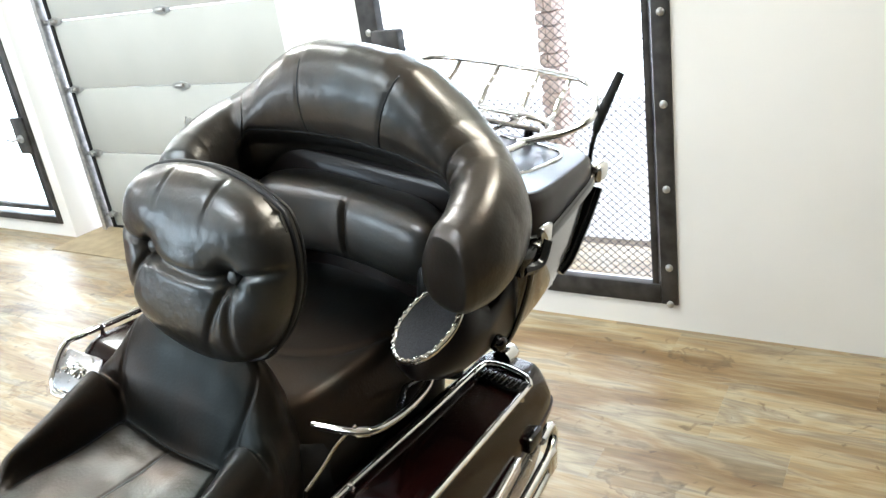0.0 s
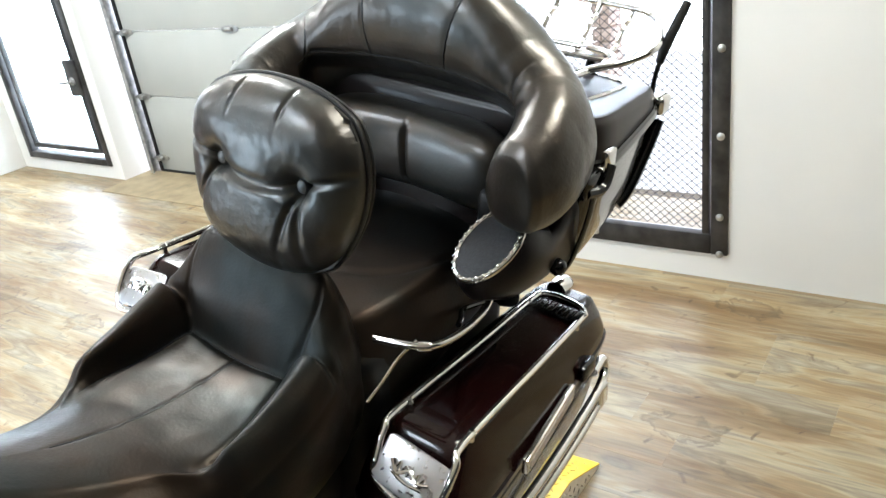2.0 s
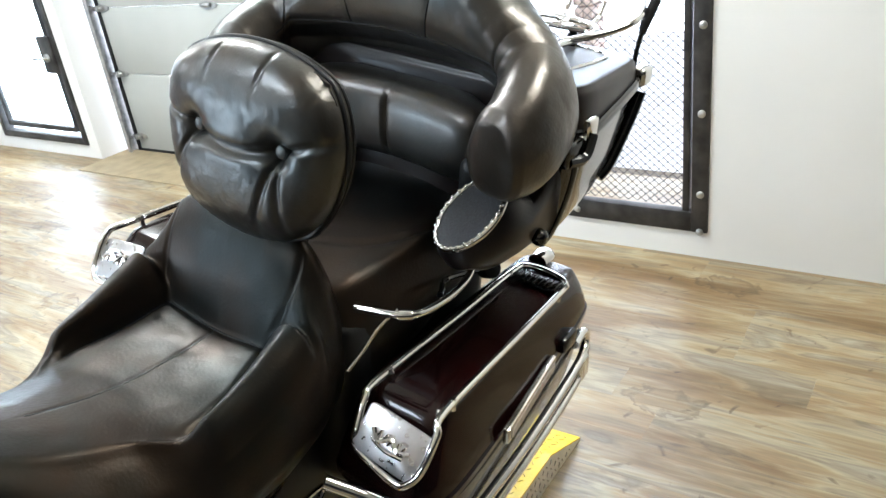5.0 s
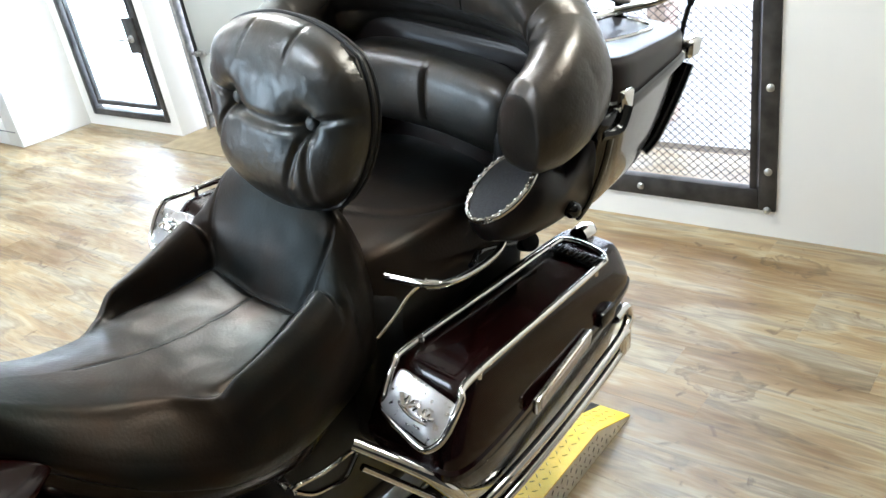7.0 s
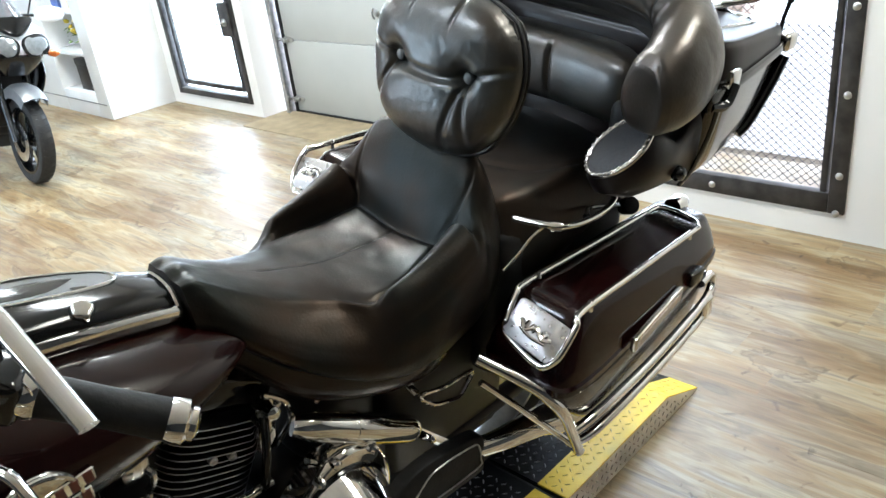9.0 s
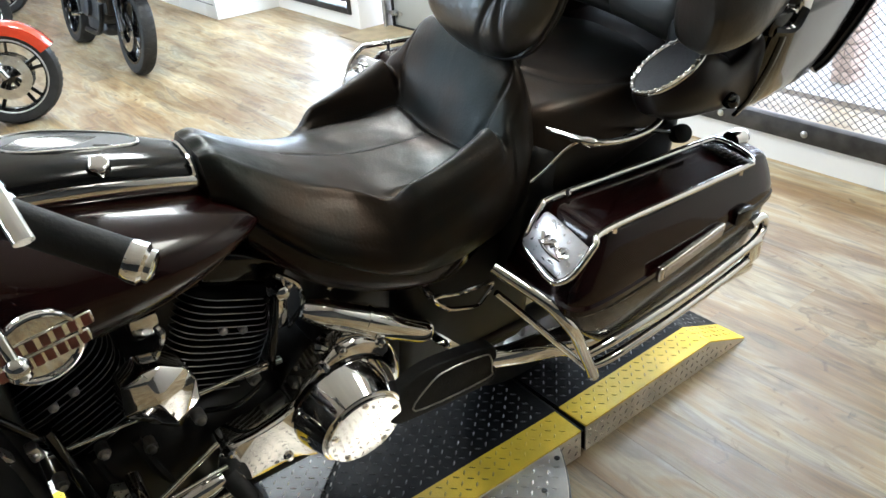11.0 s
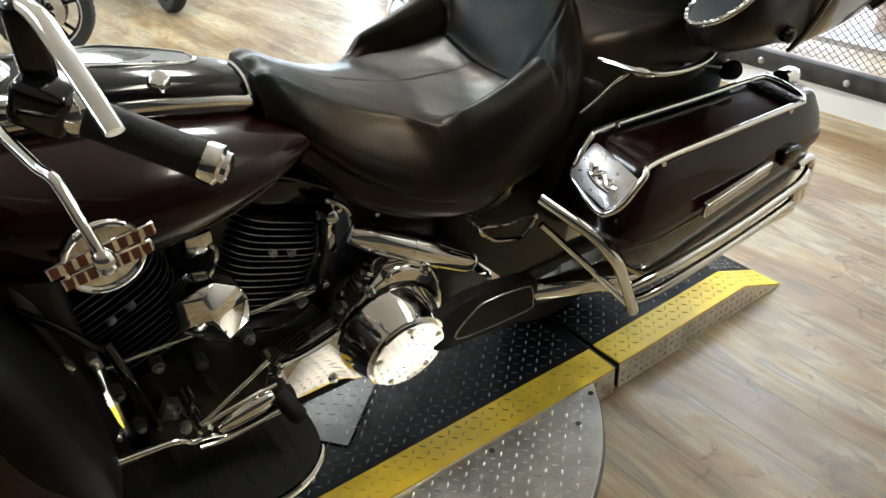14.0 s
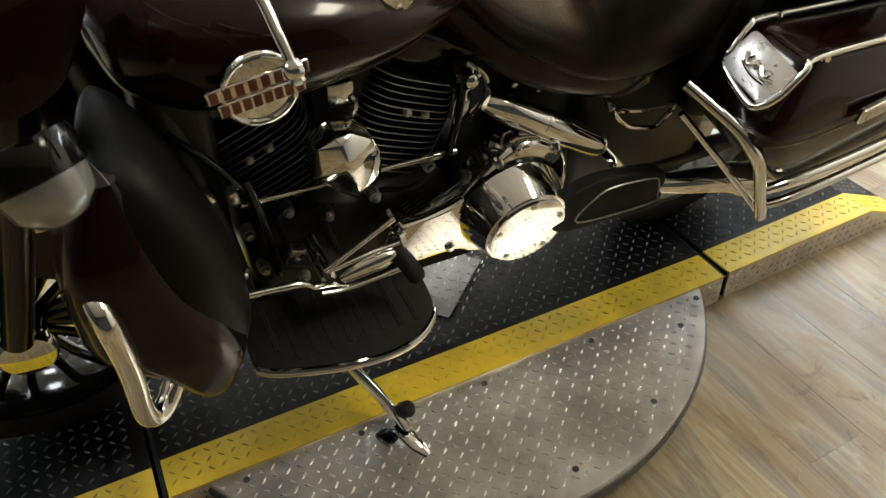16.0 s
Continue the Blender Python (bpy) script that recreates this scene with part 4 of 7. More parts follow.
# ----- rider backrest pad -----
def rider_backrest():
    cx, cy, cz = 0.054, 0.112, 1.212
    hw, hh = 0.190, 0.164
    tufts = [(-0.093, 0.015), (0.093, 0.012)]
    m = Matrix.Translation((cx, cy, cz)) @ pose(0, 0, 0, -8, 0, 0)

    def front(s, t):
        # s, t in -1..1 on a square, bent onto a rounded square
        x, z = s * math.sqrt(1 - 0.42 * t * t), t * math.sqrt(1 - 0.42 * s * s)
        r = min(1.0, (s**8 + t**8) ** 0.125)
        px, pz = x * hw * (1.0 + 0.10 * z), z * hh
        puff = 0.062 * (1 - r**3.2) ** 0.55 + 0.006
        dent = 0.0
        for tx, tz in tufts:
            d = math.hypot(px - tx, pz - tz)
            dent += 0.026 * bump_at(d, 0.020) + 0.010 * bump_at(d, 0.048)
            # pleats that run from a button to the rim
            for ang in ((-118, 168) if tx < 0 else (-82, -106, 20)):
                dx, dz = math.cos(radians(ang)), math.sin(radians(ang))
                along = (px - tx) * dx + (pz - tz) * dz
                across = abs((px - tx) * dz - (pz - tz) * dx)
                if along > 0:
                    dent += 0.0125 * bump_at(across, 0.004 + 0.04 * along) * math.exp(-along / 0.10)
        if abs(px) < 0.093:
            line = pz - 0.012 + 0.012 * (1 - (px / 0.093) ** 2)
            dent += 0.014 * bump_at(line, 0.010)
        if pz > 0.06:
            for px0 in (-0.06, 0.05, 0.15):
                dent += 0.0045 * bump_at(px - px0 - 0.15 * (pz - 0.1), 0.004) * min(1, (pz - 0.09) / 0.03) if pz > 0.09 else 0.0
        wrinkle = 0.0012 * noise.noise(Vector((px * 16, pz * 16, 3.1))) + 0.0006 * noise.noise(Vector((px * 70, pz * 60, 8.1)))
        return px, pz, puff - min(dent, 0.045) + wrinkle

    n = 111
    bm = bmesh.new()
    lin = np.linspace(-1, 1, n)
    rows = []
    for j in range(n):
        row = []
        for i in range(n):
            px, pz, h = front(lin[i], lin[j])
            row.append(bm.verts.new(m @ Vector((px, -h, pz))))
        rows.append(row)
    for a, b in zip(rows, rows[1:]):
        for i in range(n - 1):
            bm.faces.new((a[i], a[i + 1], b[i + 1], b[i]))
    # rim and back
    ring = [rows[0][i] for i in range(n)] + [rows[j][-1] for j in range(1, n)] + [rows[-1][i] for i in range(n - 2, -1, -1)] + [rows[j][0] for j in range(n - 2, 0, -1)]
    inv = m.inverted()
    prev = ring
    for scale, depth in ((1.0, 0.008), (0.985, 0.018), (0.95, 0.027), (0.85, 0.033), (0.6, 0.036)):
        nxt = []
        for v in ring:
            p = inv @ v.co
            nxt.append(bm.verts.new(m @ Vector((p.x * scale, depth, p.z * scale))))
        for k in range(len(ring)):
            q = (k + 1) % len(ring)
            bm.faces.new((prev[k], prev[q], nxt[q], nxt[k]))
        prev = nxt
    bm.faces.new(prev)
    rim = [inv @ v.co for v in ring]
    pad = part("rider_backrest", bm, LEATHER, bike, "button-tufted black leather rider backrest pad", 60)
    bm = bmesh.new()
    tube(bm, [tuple(m @ Vector((p.x * 1.003, 0.003, p.z * 1.003))) for p in rim[::4]], 0.0045, 8, 1, True)
    part("piping", bm, PIPING, pad)
    bm = bmesh.new()
    tube(bm, [tuple(m @ Vector((p.x * 0.975, 0.022, p.z * 0.975))) for p in rim[::4]], 0.004, 8, 1, True)
    part("piping", bm, PIPING, pad)
    for tx, tz in tufts:
        bm = bmesh.new()
        lathe(bm, [(0.0125, -0.006), (0.0125, 0.003), (0.010, 0.007), (0.003, 0.009)], m @ Matrix.Translation((tx, -0.033, tz)) @ axes((0, 0, 0), (0, -1, 0)), 16)
        part("button", bm, LEATHER, pad)
    bm = bmesh.new()
    for dx in (-0.035, 0.035):
        tube(bm, [(cx + dx, cy + 0.06, cz - 0.02), (cx + dx, cy + 0.07, cz - 0.14), (cx + dx, cy + 0.04, cz - 0.26)], 0.008, 8, 4)
    part("backrest_post", bm, BLACK, pad)


rider_backrest()


# ----- wrap-around passenger backrest -----
def passenger_backrest():
    cx = 0.030
    half = [(0.0, 0.615), (0.155, 0.605), (0.260, 0.575), (0.318, 0.525), (0.340, 0.455), (0.342, 0.40), (0.328, 0.345)]
    path = smooth_path([(-x, y) for x, y in half[:0:-1]] + half, 24)
    s_all = np.linspace(-1, 1, len(path))
    keys = [0, 0.10, 0.167, 0.25, 0.333, 0.42, 0.5, 0.667, 0.83, 0.93, 0.98, 1.0]
    top = [1.494, 1.489, 1.470, 1.432, 1.390, 1.362, 1.343, 1.316, 1.290, 1.266, 1.242, 1.20]
    low = [1.205, 1.203, 1.198, 1.188, 1.168, 1.148, 1.130, 1.112, 1.104, 1.104, 1.112, 1.135]
    thick = [0.088, 0.088, 0.087, 0.085, 0.082, 0.079, 0.076, 0.071, 0.068, 0.064, 0.055, 0.030]
    lean = [-0.065, -0.063, -0.058, -0.05, -0.04, -0.03, -0.02, -0.006, 0, 0, 0, 0]

    def lip_height(s):
        return 1.312 - 0.045 * abs(s) - 0.10 * max(0.0, abs(s) - 0.40)

    rings = []
    for k, s in enumerate(s_all):
        a, b = path[max(0, k - 1)], path[min(len(path) - 1, k + 1)]
        d = (b - a) / np.linalg.norm(b - a)
        inward = np.array([d[1], -d[0]])
        if inward @ (np.array([0, 0.40]) - path[k]) < 0:
            inward = -inward
        zt, zb = np.interp(abs(s), keys, top), np.interp(abs(s), keys, low)
        th, ln = np.interp(abs(s), keys, thick), np.interp(abs(s), keys, lean)
        ring = []
        for q in np.linspace(0, 2 * math.pi, 180, endpoint=False):
            c, sn = math.cos(q), math.sin(q)
            ex = math.copysign(abs(c) ** 0.72, c)
            ez = math.copysign(abs(sn) ** 0.82, sn)
            h = (zt + zb) / 2 + ez * (zt - zb) / 2
            up = (h - zb) / (zt - zb)
            off = ex * th * (1.0 - 0.38 * max(0, up - 0.50) ** 1.1) * (1.0 + (0.20 * (1 - up) * min(1.0, abs(s) * 2) if ex < 0 else 0.0))
            seam = lip_height(s)
            if ex > 0.0:  # front face: a sharp lip over the recess, and upright seams
                if abs(s) < 0.60:
                    fd = min(1.0, (0.60 - abs(s)) / 0.16)
                    off -= 0.0045 * bump_at(h - seam, 0.005) * fd
                    if h < seam:
                        off -= 0.046 * min(1, (seam - h) / 0.045) * fd * min(1.0, ex / 0.4)
                    else:
                        off += 0.010 * math.sin(math.pi * min(1.0, (h - seam) / max(0.05, zt - seam))) * fd
            if h > seam - 0.02:
                for s1, slope in ((-0.11, 0.0), (0.125, 0.35)):
                    off -= 0.0024 * bump_at(abs(s - s1 - slope * (h - 1.40)), 0.0032) * (1 if ex > 0 else 0)
            for s1 in (-0.47, 0.47):  # seam down each shoulder to the arm tip
                off -= 0.0040 * bump_at(abs(s) - 0.47 - 0.9 * (1.30 - h), 0.006) * (1 if ex > -0.6 and s * s1 > 0 else 0)
            off += 0.0016 * noise.noise(Vector((path[k][0] * 14, path[k][1] * 14, h * 14))) + 0.0006 * noise.noise(Vector((path[k][0] * 60, path[k][1] * 60, h * 60)))
            lift = ln * up
            x, y = path[k] + inward * (off) + np.array([0, lift])
            ring.append((cx + x, y, h))
        rings.append(ring)
    bm = bmesh.new()
    loft(bm, rings)
    back = part("passenger_backrest", bm, LEATHER, bike, "wrap-around black leather passenger backrest with side arms", 60)

    def on_front(s, h):
        """The point of the front face at a place along the wrap and a height."""
        f = (s + 1) / 2 * (len(rings) - 1)
        k = min(len(rings) - 2, int(f))
        found = []
        for ring in (rings[k], rings[k + 1]):
            best = None
            for i in list(range(135, 180)) + list(range(0, 45)):
                p, q = ring[i], ring[(i + 1) % 180]
                if p[2] <= h <= q[2] and q[2] > p[2]:
                    best = Vector(p).lerp(Vector(q), (h - p[2]) / (q[2] - p[2]))
            if best is None:
                return None
            found.append(best)
        return found[0].lerp(found[1], f - k)

    seams = [[(s, lip_height(s)) for s in np.linspace(-0.60, 0.60, 91)]]
    for s1, slope in ((-0.11, 0.0), (0.125, 0.35)):
        seams.append([(s1 + slope * (h - 1.40), h) for h in np.linspace(1.312, 1.46, 24)])
    for side in (-1, 1):
        seams.append([(side * (0.47 + 0.9 * (1.30 - h)), h) for h in np.linspace(1.335, 1.125, 30)])
    for line in seams:
        pts = [p for p in (on_front(*at) for at in line) if p is not None]
        if len(pts) > 3:
            bm = bmesh.new()
            tube(bm, [tuple(p) for p in pts], 0.0019, 6, 1)
            part("seam", bm, PIPING, back, "dark stitched seam")
    # lower lumbar cushion
    bm = bmesh.new()
    rings = []
    for s in np.linspace(-1, 1, 61):
        w = 0.235 * s
        r = (1 - abs(s) ** 5) ** 0.35
        ring = []
        for q in np.linspace(0, 2 * math.pi, 28, endpoint=False):
            c, sn = math.cos(q), math.sin(q)
            ex, ez = math.copysign(abs(c) ** 0.75, c), math.copysign(abs(sn) ** 0.7, sn)
            depth = 0.065 * r - (0.007 * bump_at(w, 0.005) if ex < 0 else 0)
            y = 0.545 - 0.05 * s * s + ex * depth
            ring.append((cx + w, y, 1.122 + ez * 0.088 * (0.45 + 0.55 * r)))
        rings.append(ring)
    loft(bm, rings)
    base = bmesh.new()
    box(base, (cx - 0.30, 0.575, 0.93), (cx + 0.30, 0.64, 1.22), 0.02, 3)
    box(base, (cx - 0.29, 0.44, 0.93), (cx - 0.20, 0.60, 1.12), 0.03, 3)
    box(base, (cx + 0.20, 0.44, 0.93), (cx + 0.29, 0.60, 1.12), 0.03, 3)
    part("backrest_shell", base, LEATHER_SMOOTH, back, "black vinyl backrest shell")
    part("lumbar_cushion", bm, LEATHER, back, "plump lower lumbar cushion with centre seam", 60)


passenger_backrest()


# ----- top trunk -----
TX = 0.03


def trunk_ring(z, hw, y0, y1, fall=0.0, n=56, power=6.0):
    out = []
    for x, y in ellipse(hw, (y1 - y0) / 2, n, power, 0, (y0 + y1) / 2):
        k = max(0.0, (y - 0.60) / 0.45)
        out.append((TX + x * (1 - 0.15 * k), y, z - fall * k))
    return out


def trunk():
    bm = bmesh.new()
    loft(bm, [trunk_ring(*r) for r in smooth_path([(0.905, 0.30, 0.58, 0.88, 0), (0.918, 0.342, 0.56, 0.925, 0), (0.985, 0.368, 0.552, 0.985, 0), (1.07, 0.384, 0.55, 1.025, 0), (1.143, 0.394, 0.55, 1.045, 0)], 5)])
    t = part("trunk", bm, PAINT_BOX, bike, "dark cherry top trunk box", 30)
    bm = bmesh.new()
    loft(bm, [trunk_ring(*r) for r in smooth_path([(1.163, 0.394, 0.55, 1.048, 0.0), (1.214, 0.390, 0.552, 1.050, 0.028), (1.238, 0.380, 0.56, 1.042, 0.044), (1.246, 0.356, 0.58, 1.018, 0.050), (1.249, 0.22, 0.70, 0.90, 0.050)], 5)])
    part("lid", bm, PAINT_LID, t, "dark cherry trunk lid", 30)
    bm = bmesh.new()
    tube(bm, [(p[0] + 0.002 * (1 if p[0] > TX else -1), p[1], 1.153) for p in trunk_ring(1.153, 0.396, 0.55, 1.048)], 0.0095, 8, 1, True, flat=1.3)
    part("seam_strip", bm, GLOSS, t, "black rubber seam strip")
    bm = bmesh.new()
    tube(bm, [(TX + x, y, 1.248 - 0.050 * max(0, (y - 0.6) / 0.45)) for x, y in ellipse(0.290, 0.170, 40, 4.5, 0, 0.82)], 0.004, 6, 1, True)
    part("lid_bead", bm, CHROME, t, "thin chrome bead on the lid")
    for sx in (1, -1):
        # latches: black body, bright hasp
        bm = bmesh.new()
        box(bm, (-0.012, -0.045, -0.022), (0.012, 0.045, 0.02), 0.006)
        tube(bm, [(0.006, -0.03, -0.012), (0.016, 0.02, -0.016), (0.014, 0.05, 0.02)], 0.011, 8, 4)
        ob = part("latch", bm, GLOSS, t, "black latch body")
        ob.location = (TX + sx * 0.400, 0.535, 1.150)
        bm = bmesh.new()
        box(bm, (-0.006, -0.024, -0.03), (0.010, 0.022, 0.012), 0.005)
        box(bm, (-0.004, -0.012, 0.0), (0.012, 0.030, 0.040), 0.006)
        ob = part("hasp", bm, CHROME, t, "chrome latch hasp")
        ob.location = (TX + sx * 0.402, 0.580, 1.160)
        # speaker pod: a box that tapers back to the trunk
        m = axes((sx * 0.318, 0.372, 1.048), (sx * -0.35, -0.50, 0.79), (sx * 0.09, 0.86, 0.50))
        bm = bmesh.new()
        rings = []
        across = 1 if m.col[1].x > 0 else -1
        for sc, dz, w0 in ((1.0, -0.02, 1.0), (1.02, -0.05, 0.75), (1.08, -0.065, 0.45), (1.14, -0.062, 0.15), (1.18, -0.036, 0.0), (1.15, -0.012, 0.0), (1.05, 0.002, 0.0)):
            ring = []
            for (x, y), (bx, by) in zip(ellipse(0.082, 0.070, 48), ellipse(0.095, 0.080, 48, 3.5)):
                p, q = m @ Vector((x * sc, y * sc, dz)), Vector((TX + sx * (0.292 + 0.03 * bx) + across * by, 0.560, 1.022 + bx))
                ring.append(p.lerp(q, w0))
            rings.append(ring)
        loft(bm, rings)
        pod = part("speaker_pod", bm, PAINT_LID, t, "dark speaker pod")
        bm = bmesh.new()
        tube(bm, [tuple(m @ Vector((x, y, 0.005))) for x, y in ellipse(0.082, 0.070, 48)], 0.0062, 10, 1, True)
        part("ring", bm, CHROME, pod, "beaded chrome speaker ring")
        for k in range(30):
            x, y = ellipse(0.082, 0.070, 30)[k]
            bm = bmesh.new()
            lathe(bm, [(0.0045, 0.0), (0.0042, 0.003), (0.002, 0.0045)], m @ Matrix.Translation((x, y, 0.009)), 7)
            part("bead", bm, CHROME, pod)
        bm = bmesh.new()
        plate(bm, ellipse(0.078, 0.066, 48), 0.006, m, 0.004)
        part("speaker_grille", bm, GRILLE, pod, "grey speaker cloth")
        # red side lamp and chrome end cap
        bm = bmesh.new()
        tube(bm, [(TX + sx * 0.318, 1.030, 1.115), (TX + sx * 0.306, 1.012, 1.06), (TX + sx * 0.288, 0.972, 0.975)], 0.022, 12, 5)
        part("side_lamp", bm, RED_LENS, t, "red wrap-round side lamp")
        bm = bmesh.new()
        tube(bm, [(TX + sx * 0.336, 1.015, 1.120), (TX + sx * 0.330, 0.985, 1.055), (TX + sx * 0.318, 0.93, 0.965), (TX + sx * 0.306, 0.90, 0.935)], 0.013, 10, 5, flat=1.5)
        part("lamp_trim", bm, GLOSS, t, "black lamp surround")
        bm = bmesh.new()
        box(bm, (-0.018, -0.028, -0.022), (0.018, 0.028, 0.022), 0.01, 3)
        ob = part("corner_cap", bm, CHROME, t, "chrome corner cap")
        ob.location = (TX + sx * 0.336, 1.022, 1.156)
        bm = bmesh.new()
        lathe(bm, [(0.016, 0), (0.018, 0.008), (0.014, 0.02), (0.008, 0.024)], axes((TX + sx * 0.372, 0.470, 0.990), (sx, 0, 0)), 14)
        part("lock", bm, GLOSS, t, "black trunk lock")
        bm = bmesh.new()
        tube(bm, [(TX + sx * 0.396, 0.572, 1.135), (TX + sx * 0.388, 0.566, 1.05), (TX + sx * 0.368, 0.560, 0.965), (TX + sx * 0.345, 0.560, 0.918)], 0.009, 8, 5, flat=0.6)
        part("side_seam", bm, GLOSS, t, "black upright seam")
    # luggage rack
    zb, zf = 1.262, 1.322
    bm = bmesh.new()
    tube(bm, [(TX + x, y, zb - 0.03 * max(0, (y - 0.7) / 0.45)) for x, y in ellipse(0.225, 0.215, 40, 4.0, 0, 0.87)], 0.0075, 10, 1, True)
    for x in (-0.11, 0.0, 0.11):
        tube(bm, [(TX + x, 0.66, zb), (TX + x, 1.08, zb - 0.026)], 0.006, 8, 0)
    for y in (0.78, 0.95):
        tube(bm, [(TX - 0.215, y, zb - 0.01), (TX + 0.215, y, zb - 0.01)], 0.006, 8, 0)
    part("rack_base", bm, CHROME, t, "chrome luggage rack base")
    bm = bmesh.new()
    tube(bm, [(TX + x, y, z) for x, y, z in ((-0.21, 0.84, zb - 0.01), (-0.29, 0.93, 1.272), (-0.322, 1.01, 1.296), (-0.25, 1.17, 1.318), (-0.13, 1.205, zf), (0, 1.21, zf), (0.13, 1.20, zf), (0.24, 1.16, 1.318), (0.320, 1.00, 1.296), (0.29, 0.91, 1.272), (0.21, 0.84, zb - 0.01))], 0.0078, 10, 7)
    part("rack_rail", bm, CHROME, t, "chrome raised rack rail")
    for x in (-0.16, -0.04, 0.08, 0.17):
        bm = bmesh.new()
        tube(bm, [(TX + x, 1.06, zb - 0.030), (TX + x, 1.11, zb - 0.024), (TX + x, 1.15, zb + 0.015), (TX + x, 1.180, zf - 0.028), (TX + x, 1.202, zf - 0.002)], 0.0065, 8, 5)
        part("rack_stay", bm, CHROME, t)
    for x, y in ((-0.17, 0.76), (0.17, 0.76), (-0.17, 0.98), (0.17, 0.98)):
        bm = bmesh.new()
        lathe(bm, [(0.014, -0.05), (0.012, -0.02), (0.009, -0.012), (0.009, 0.0)], Matrix.Translation((TX + x, y, zb - 0.01)), 12)
        part("rack_foot", bm, GLOSS, t)
    # aerial with black sleeve
    bm = bmesh.new()
    tube(bm, [(TX + 0.318, 1.005, 1.160), (TX + 0.315, 1.022, 1.215), (TX + 0.316, 1.034, 1.245)], 0.006, 8, 3)
    aerial = part("aerial", bm, GLOSS, t, "short black aerial")
    bm = bmesh.new()
    tube(bm, [(TX + 0.316, 1.034, 1.245), (TX + 0.320, 1.050, 1.285), (TX + 0.334, 1.108, 1.372)], [0.008, 0.0125, 0.010], 10, 4)
    part("aerial_sleeve", bm, RUBBER, aerial)


trunk()


# ----- saddlebags -----
def saddlebag(sx):
    """The left bag; sx = -1 mirrors it to the right."""
    def P(x, y, z):
        return (sx * x, y, z)

    def taper(x, y):
        return x - 0.058 * max(0, (x - 0.24) / 0.23) * max(0, (y - 0.06) / 0.70) ** 1.3

    def ring(z, x0, x1, y0, y1, cut):
        # rounded box outline with the front outer corner slanted
        out = []
        for x, y in ellipse((x1 - x0) / 2, (y1 - y0) / 2, 72, 9.0, (x0 + x1) / 2, (y0 + y1) / 2):
            out.append(P(taper(x, y), y, z))
        return out

    bm = bmesh.new()
    loft(bm, [ring(*r, 0) for r in smooth_path([(0.42, 0.26, 0.405, 0.27, 0.72), (0.44, 0.245, 0.432, 0.23, 0.75), (0.50, 0.24, 0.452, 0.16, 0.77), (0.585, 0.24, 0.466, 0.075, 0.78), (0.635, 0.24, 0.468, 0.045, 0.785)], 4)])
    bag = part("saddlebag", bm, PAINT, bike, "glossy black cherry hard saddlebag", 30)
    if sx < 0:  # rides a little high as the bike leans on its stand
        bag.location = (0.012, 0.04, 0.02)
    # lid: sloped front with badge plate, slightly falling rearwards
    bm = bmesh.new()
    rings = []
    for z, x0, x1, y0, y1 in ((0.643, 0.238, 0.474, 0.038, 0.792), (0.648, 0.236, 0.478, 0.034, 0.796), (0.662, 0.236, 0.478, 0.034, 0.796), (0.668, 0.238, 0.473, 0.040, 0.790), (0.690, 0.239, 0.470, 0.046, 0.786),
                              (0.698, 0.240, 0.467, 0.050, 0.784), (0.740, 0.243, 0.454, 0.076, 0.770), (0.778, 0.248, 0.440, 0.104, 0.752), (0.792, 0.254, 0.434, 0.116, 0.742), (0.799, 0.264, 0.424, 0.132, 0.73), (0.801, 0.30, 0.39, 0.20, 0.66)):
        rings.append([P(p[0] * sx, p[1], p[2] - 0.035 * max(0, p[1] - 0.12) * max(0, (z - 0.66) / 0.13)) for p in ring(z, x0, x1, y0, y1, 0)])
    loft(bm, rings)
    lid = part("lid", bm, PAINT, bag, "glossy black cherry bag lid", 30)
    bm = bmesh.new()
    tube(bm, [P(taper(x, y), y, 0.640) for x, y in ellipse(0.119, 0.372, 40, 6.0, 0.354, 0.410)], 0.0055, 8, 1, True)
    part("lid_seal", bm, GLOSS, bag, "black lid seal")
    # chrome lid rail: loop down over the badge plate
    z0 = 0.810
    bm = bmesh.new()
    tube(bm, [P(*p) for p in ((0.306, 0.045, 0.768), (0.294, 0.085, 0.804), (0.286, 0.13, z0), (0.288, 0.40, z0 - 0.008), (0.285, 0.62, z0 - 0.018), (0.295, 0.655, z0 - 0.02), (0.33, 0.668, z0 - 0.022), (0.38, 0.662, z0 - 0.024),
                              (0.402, 0.645, z0 - 0.024), (0.408, 0.61, z0 - 0.022), (0.418, 0.40, z0 - 0.012), (0.430, 0.13, z0), (0.446, 0.085, 0.800), (0.444, 0.046, 0.752), (0.430, 0.026, 0.728), (0.405, 0.020, 0.720), (0.330, 0.030, 0.734), (0.310, 0.036, 0.745))], 0.0075, 10, 5, True)
    part("lid_rail", bm, CHROME, bag, "chrome lid rail")
    for x, y, z in ((0.291, 0.16, z0), (0.427, 0.16, z0), (0.287, 0.60, z0 - 0.018), (0.407, 0.60, z0 - 0.022)):
        bm = bmesh.new()
        lathe(bm, [(0.0065, -0.018), (0.006, -0.008), (0.0085, 0.0), (0.005, 0.0075)], Matrix.Translation(P(x, y, z)), 10)
        part("rail_foot", bm, CHROME, bag)
    # rear cross strap of the lid rail with ribbed pad
    bm = bmesh.new()
    box(bm, (-0.058, -0.022, -0.004), (0.058, 0.022, 0.004), 0.003)
    for k in range(9):
        box(bm, (-0.052 + k * 0.0125, -0.018, 0.004), (-0.046 + k * 0.0125, 0.018, 0.0065), 0.001, 1)
    ob = part("lid_tread", bm, GLOSS, bag, "ribbed black tread strip")
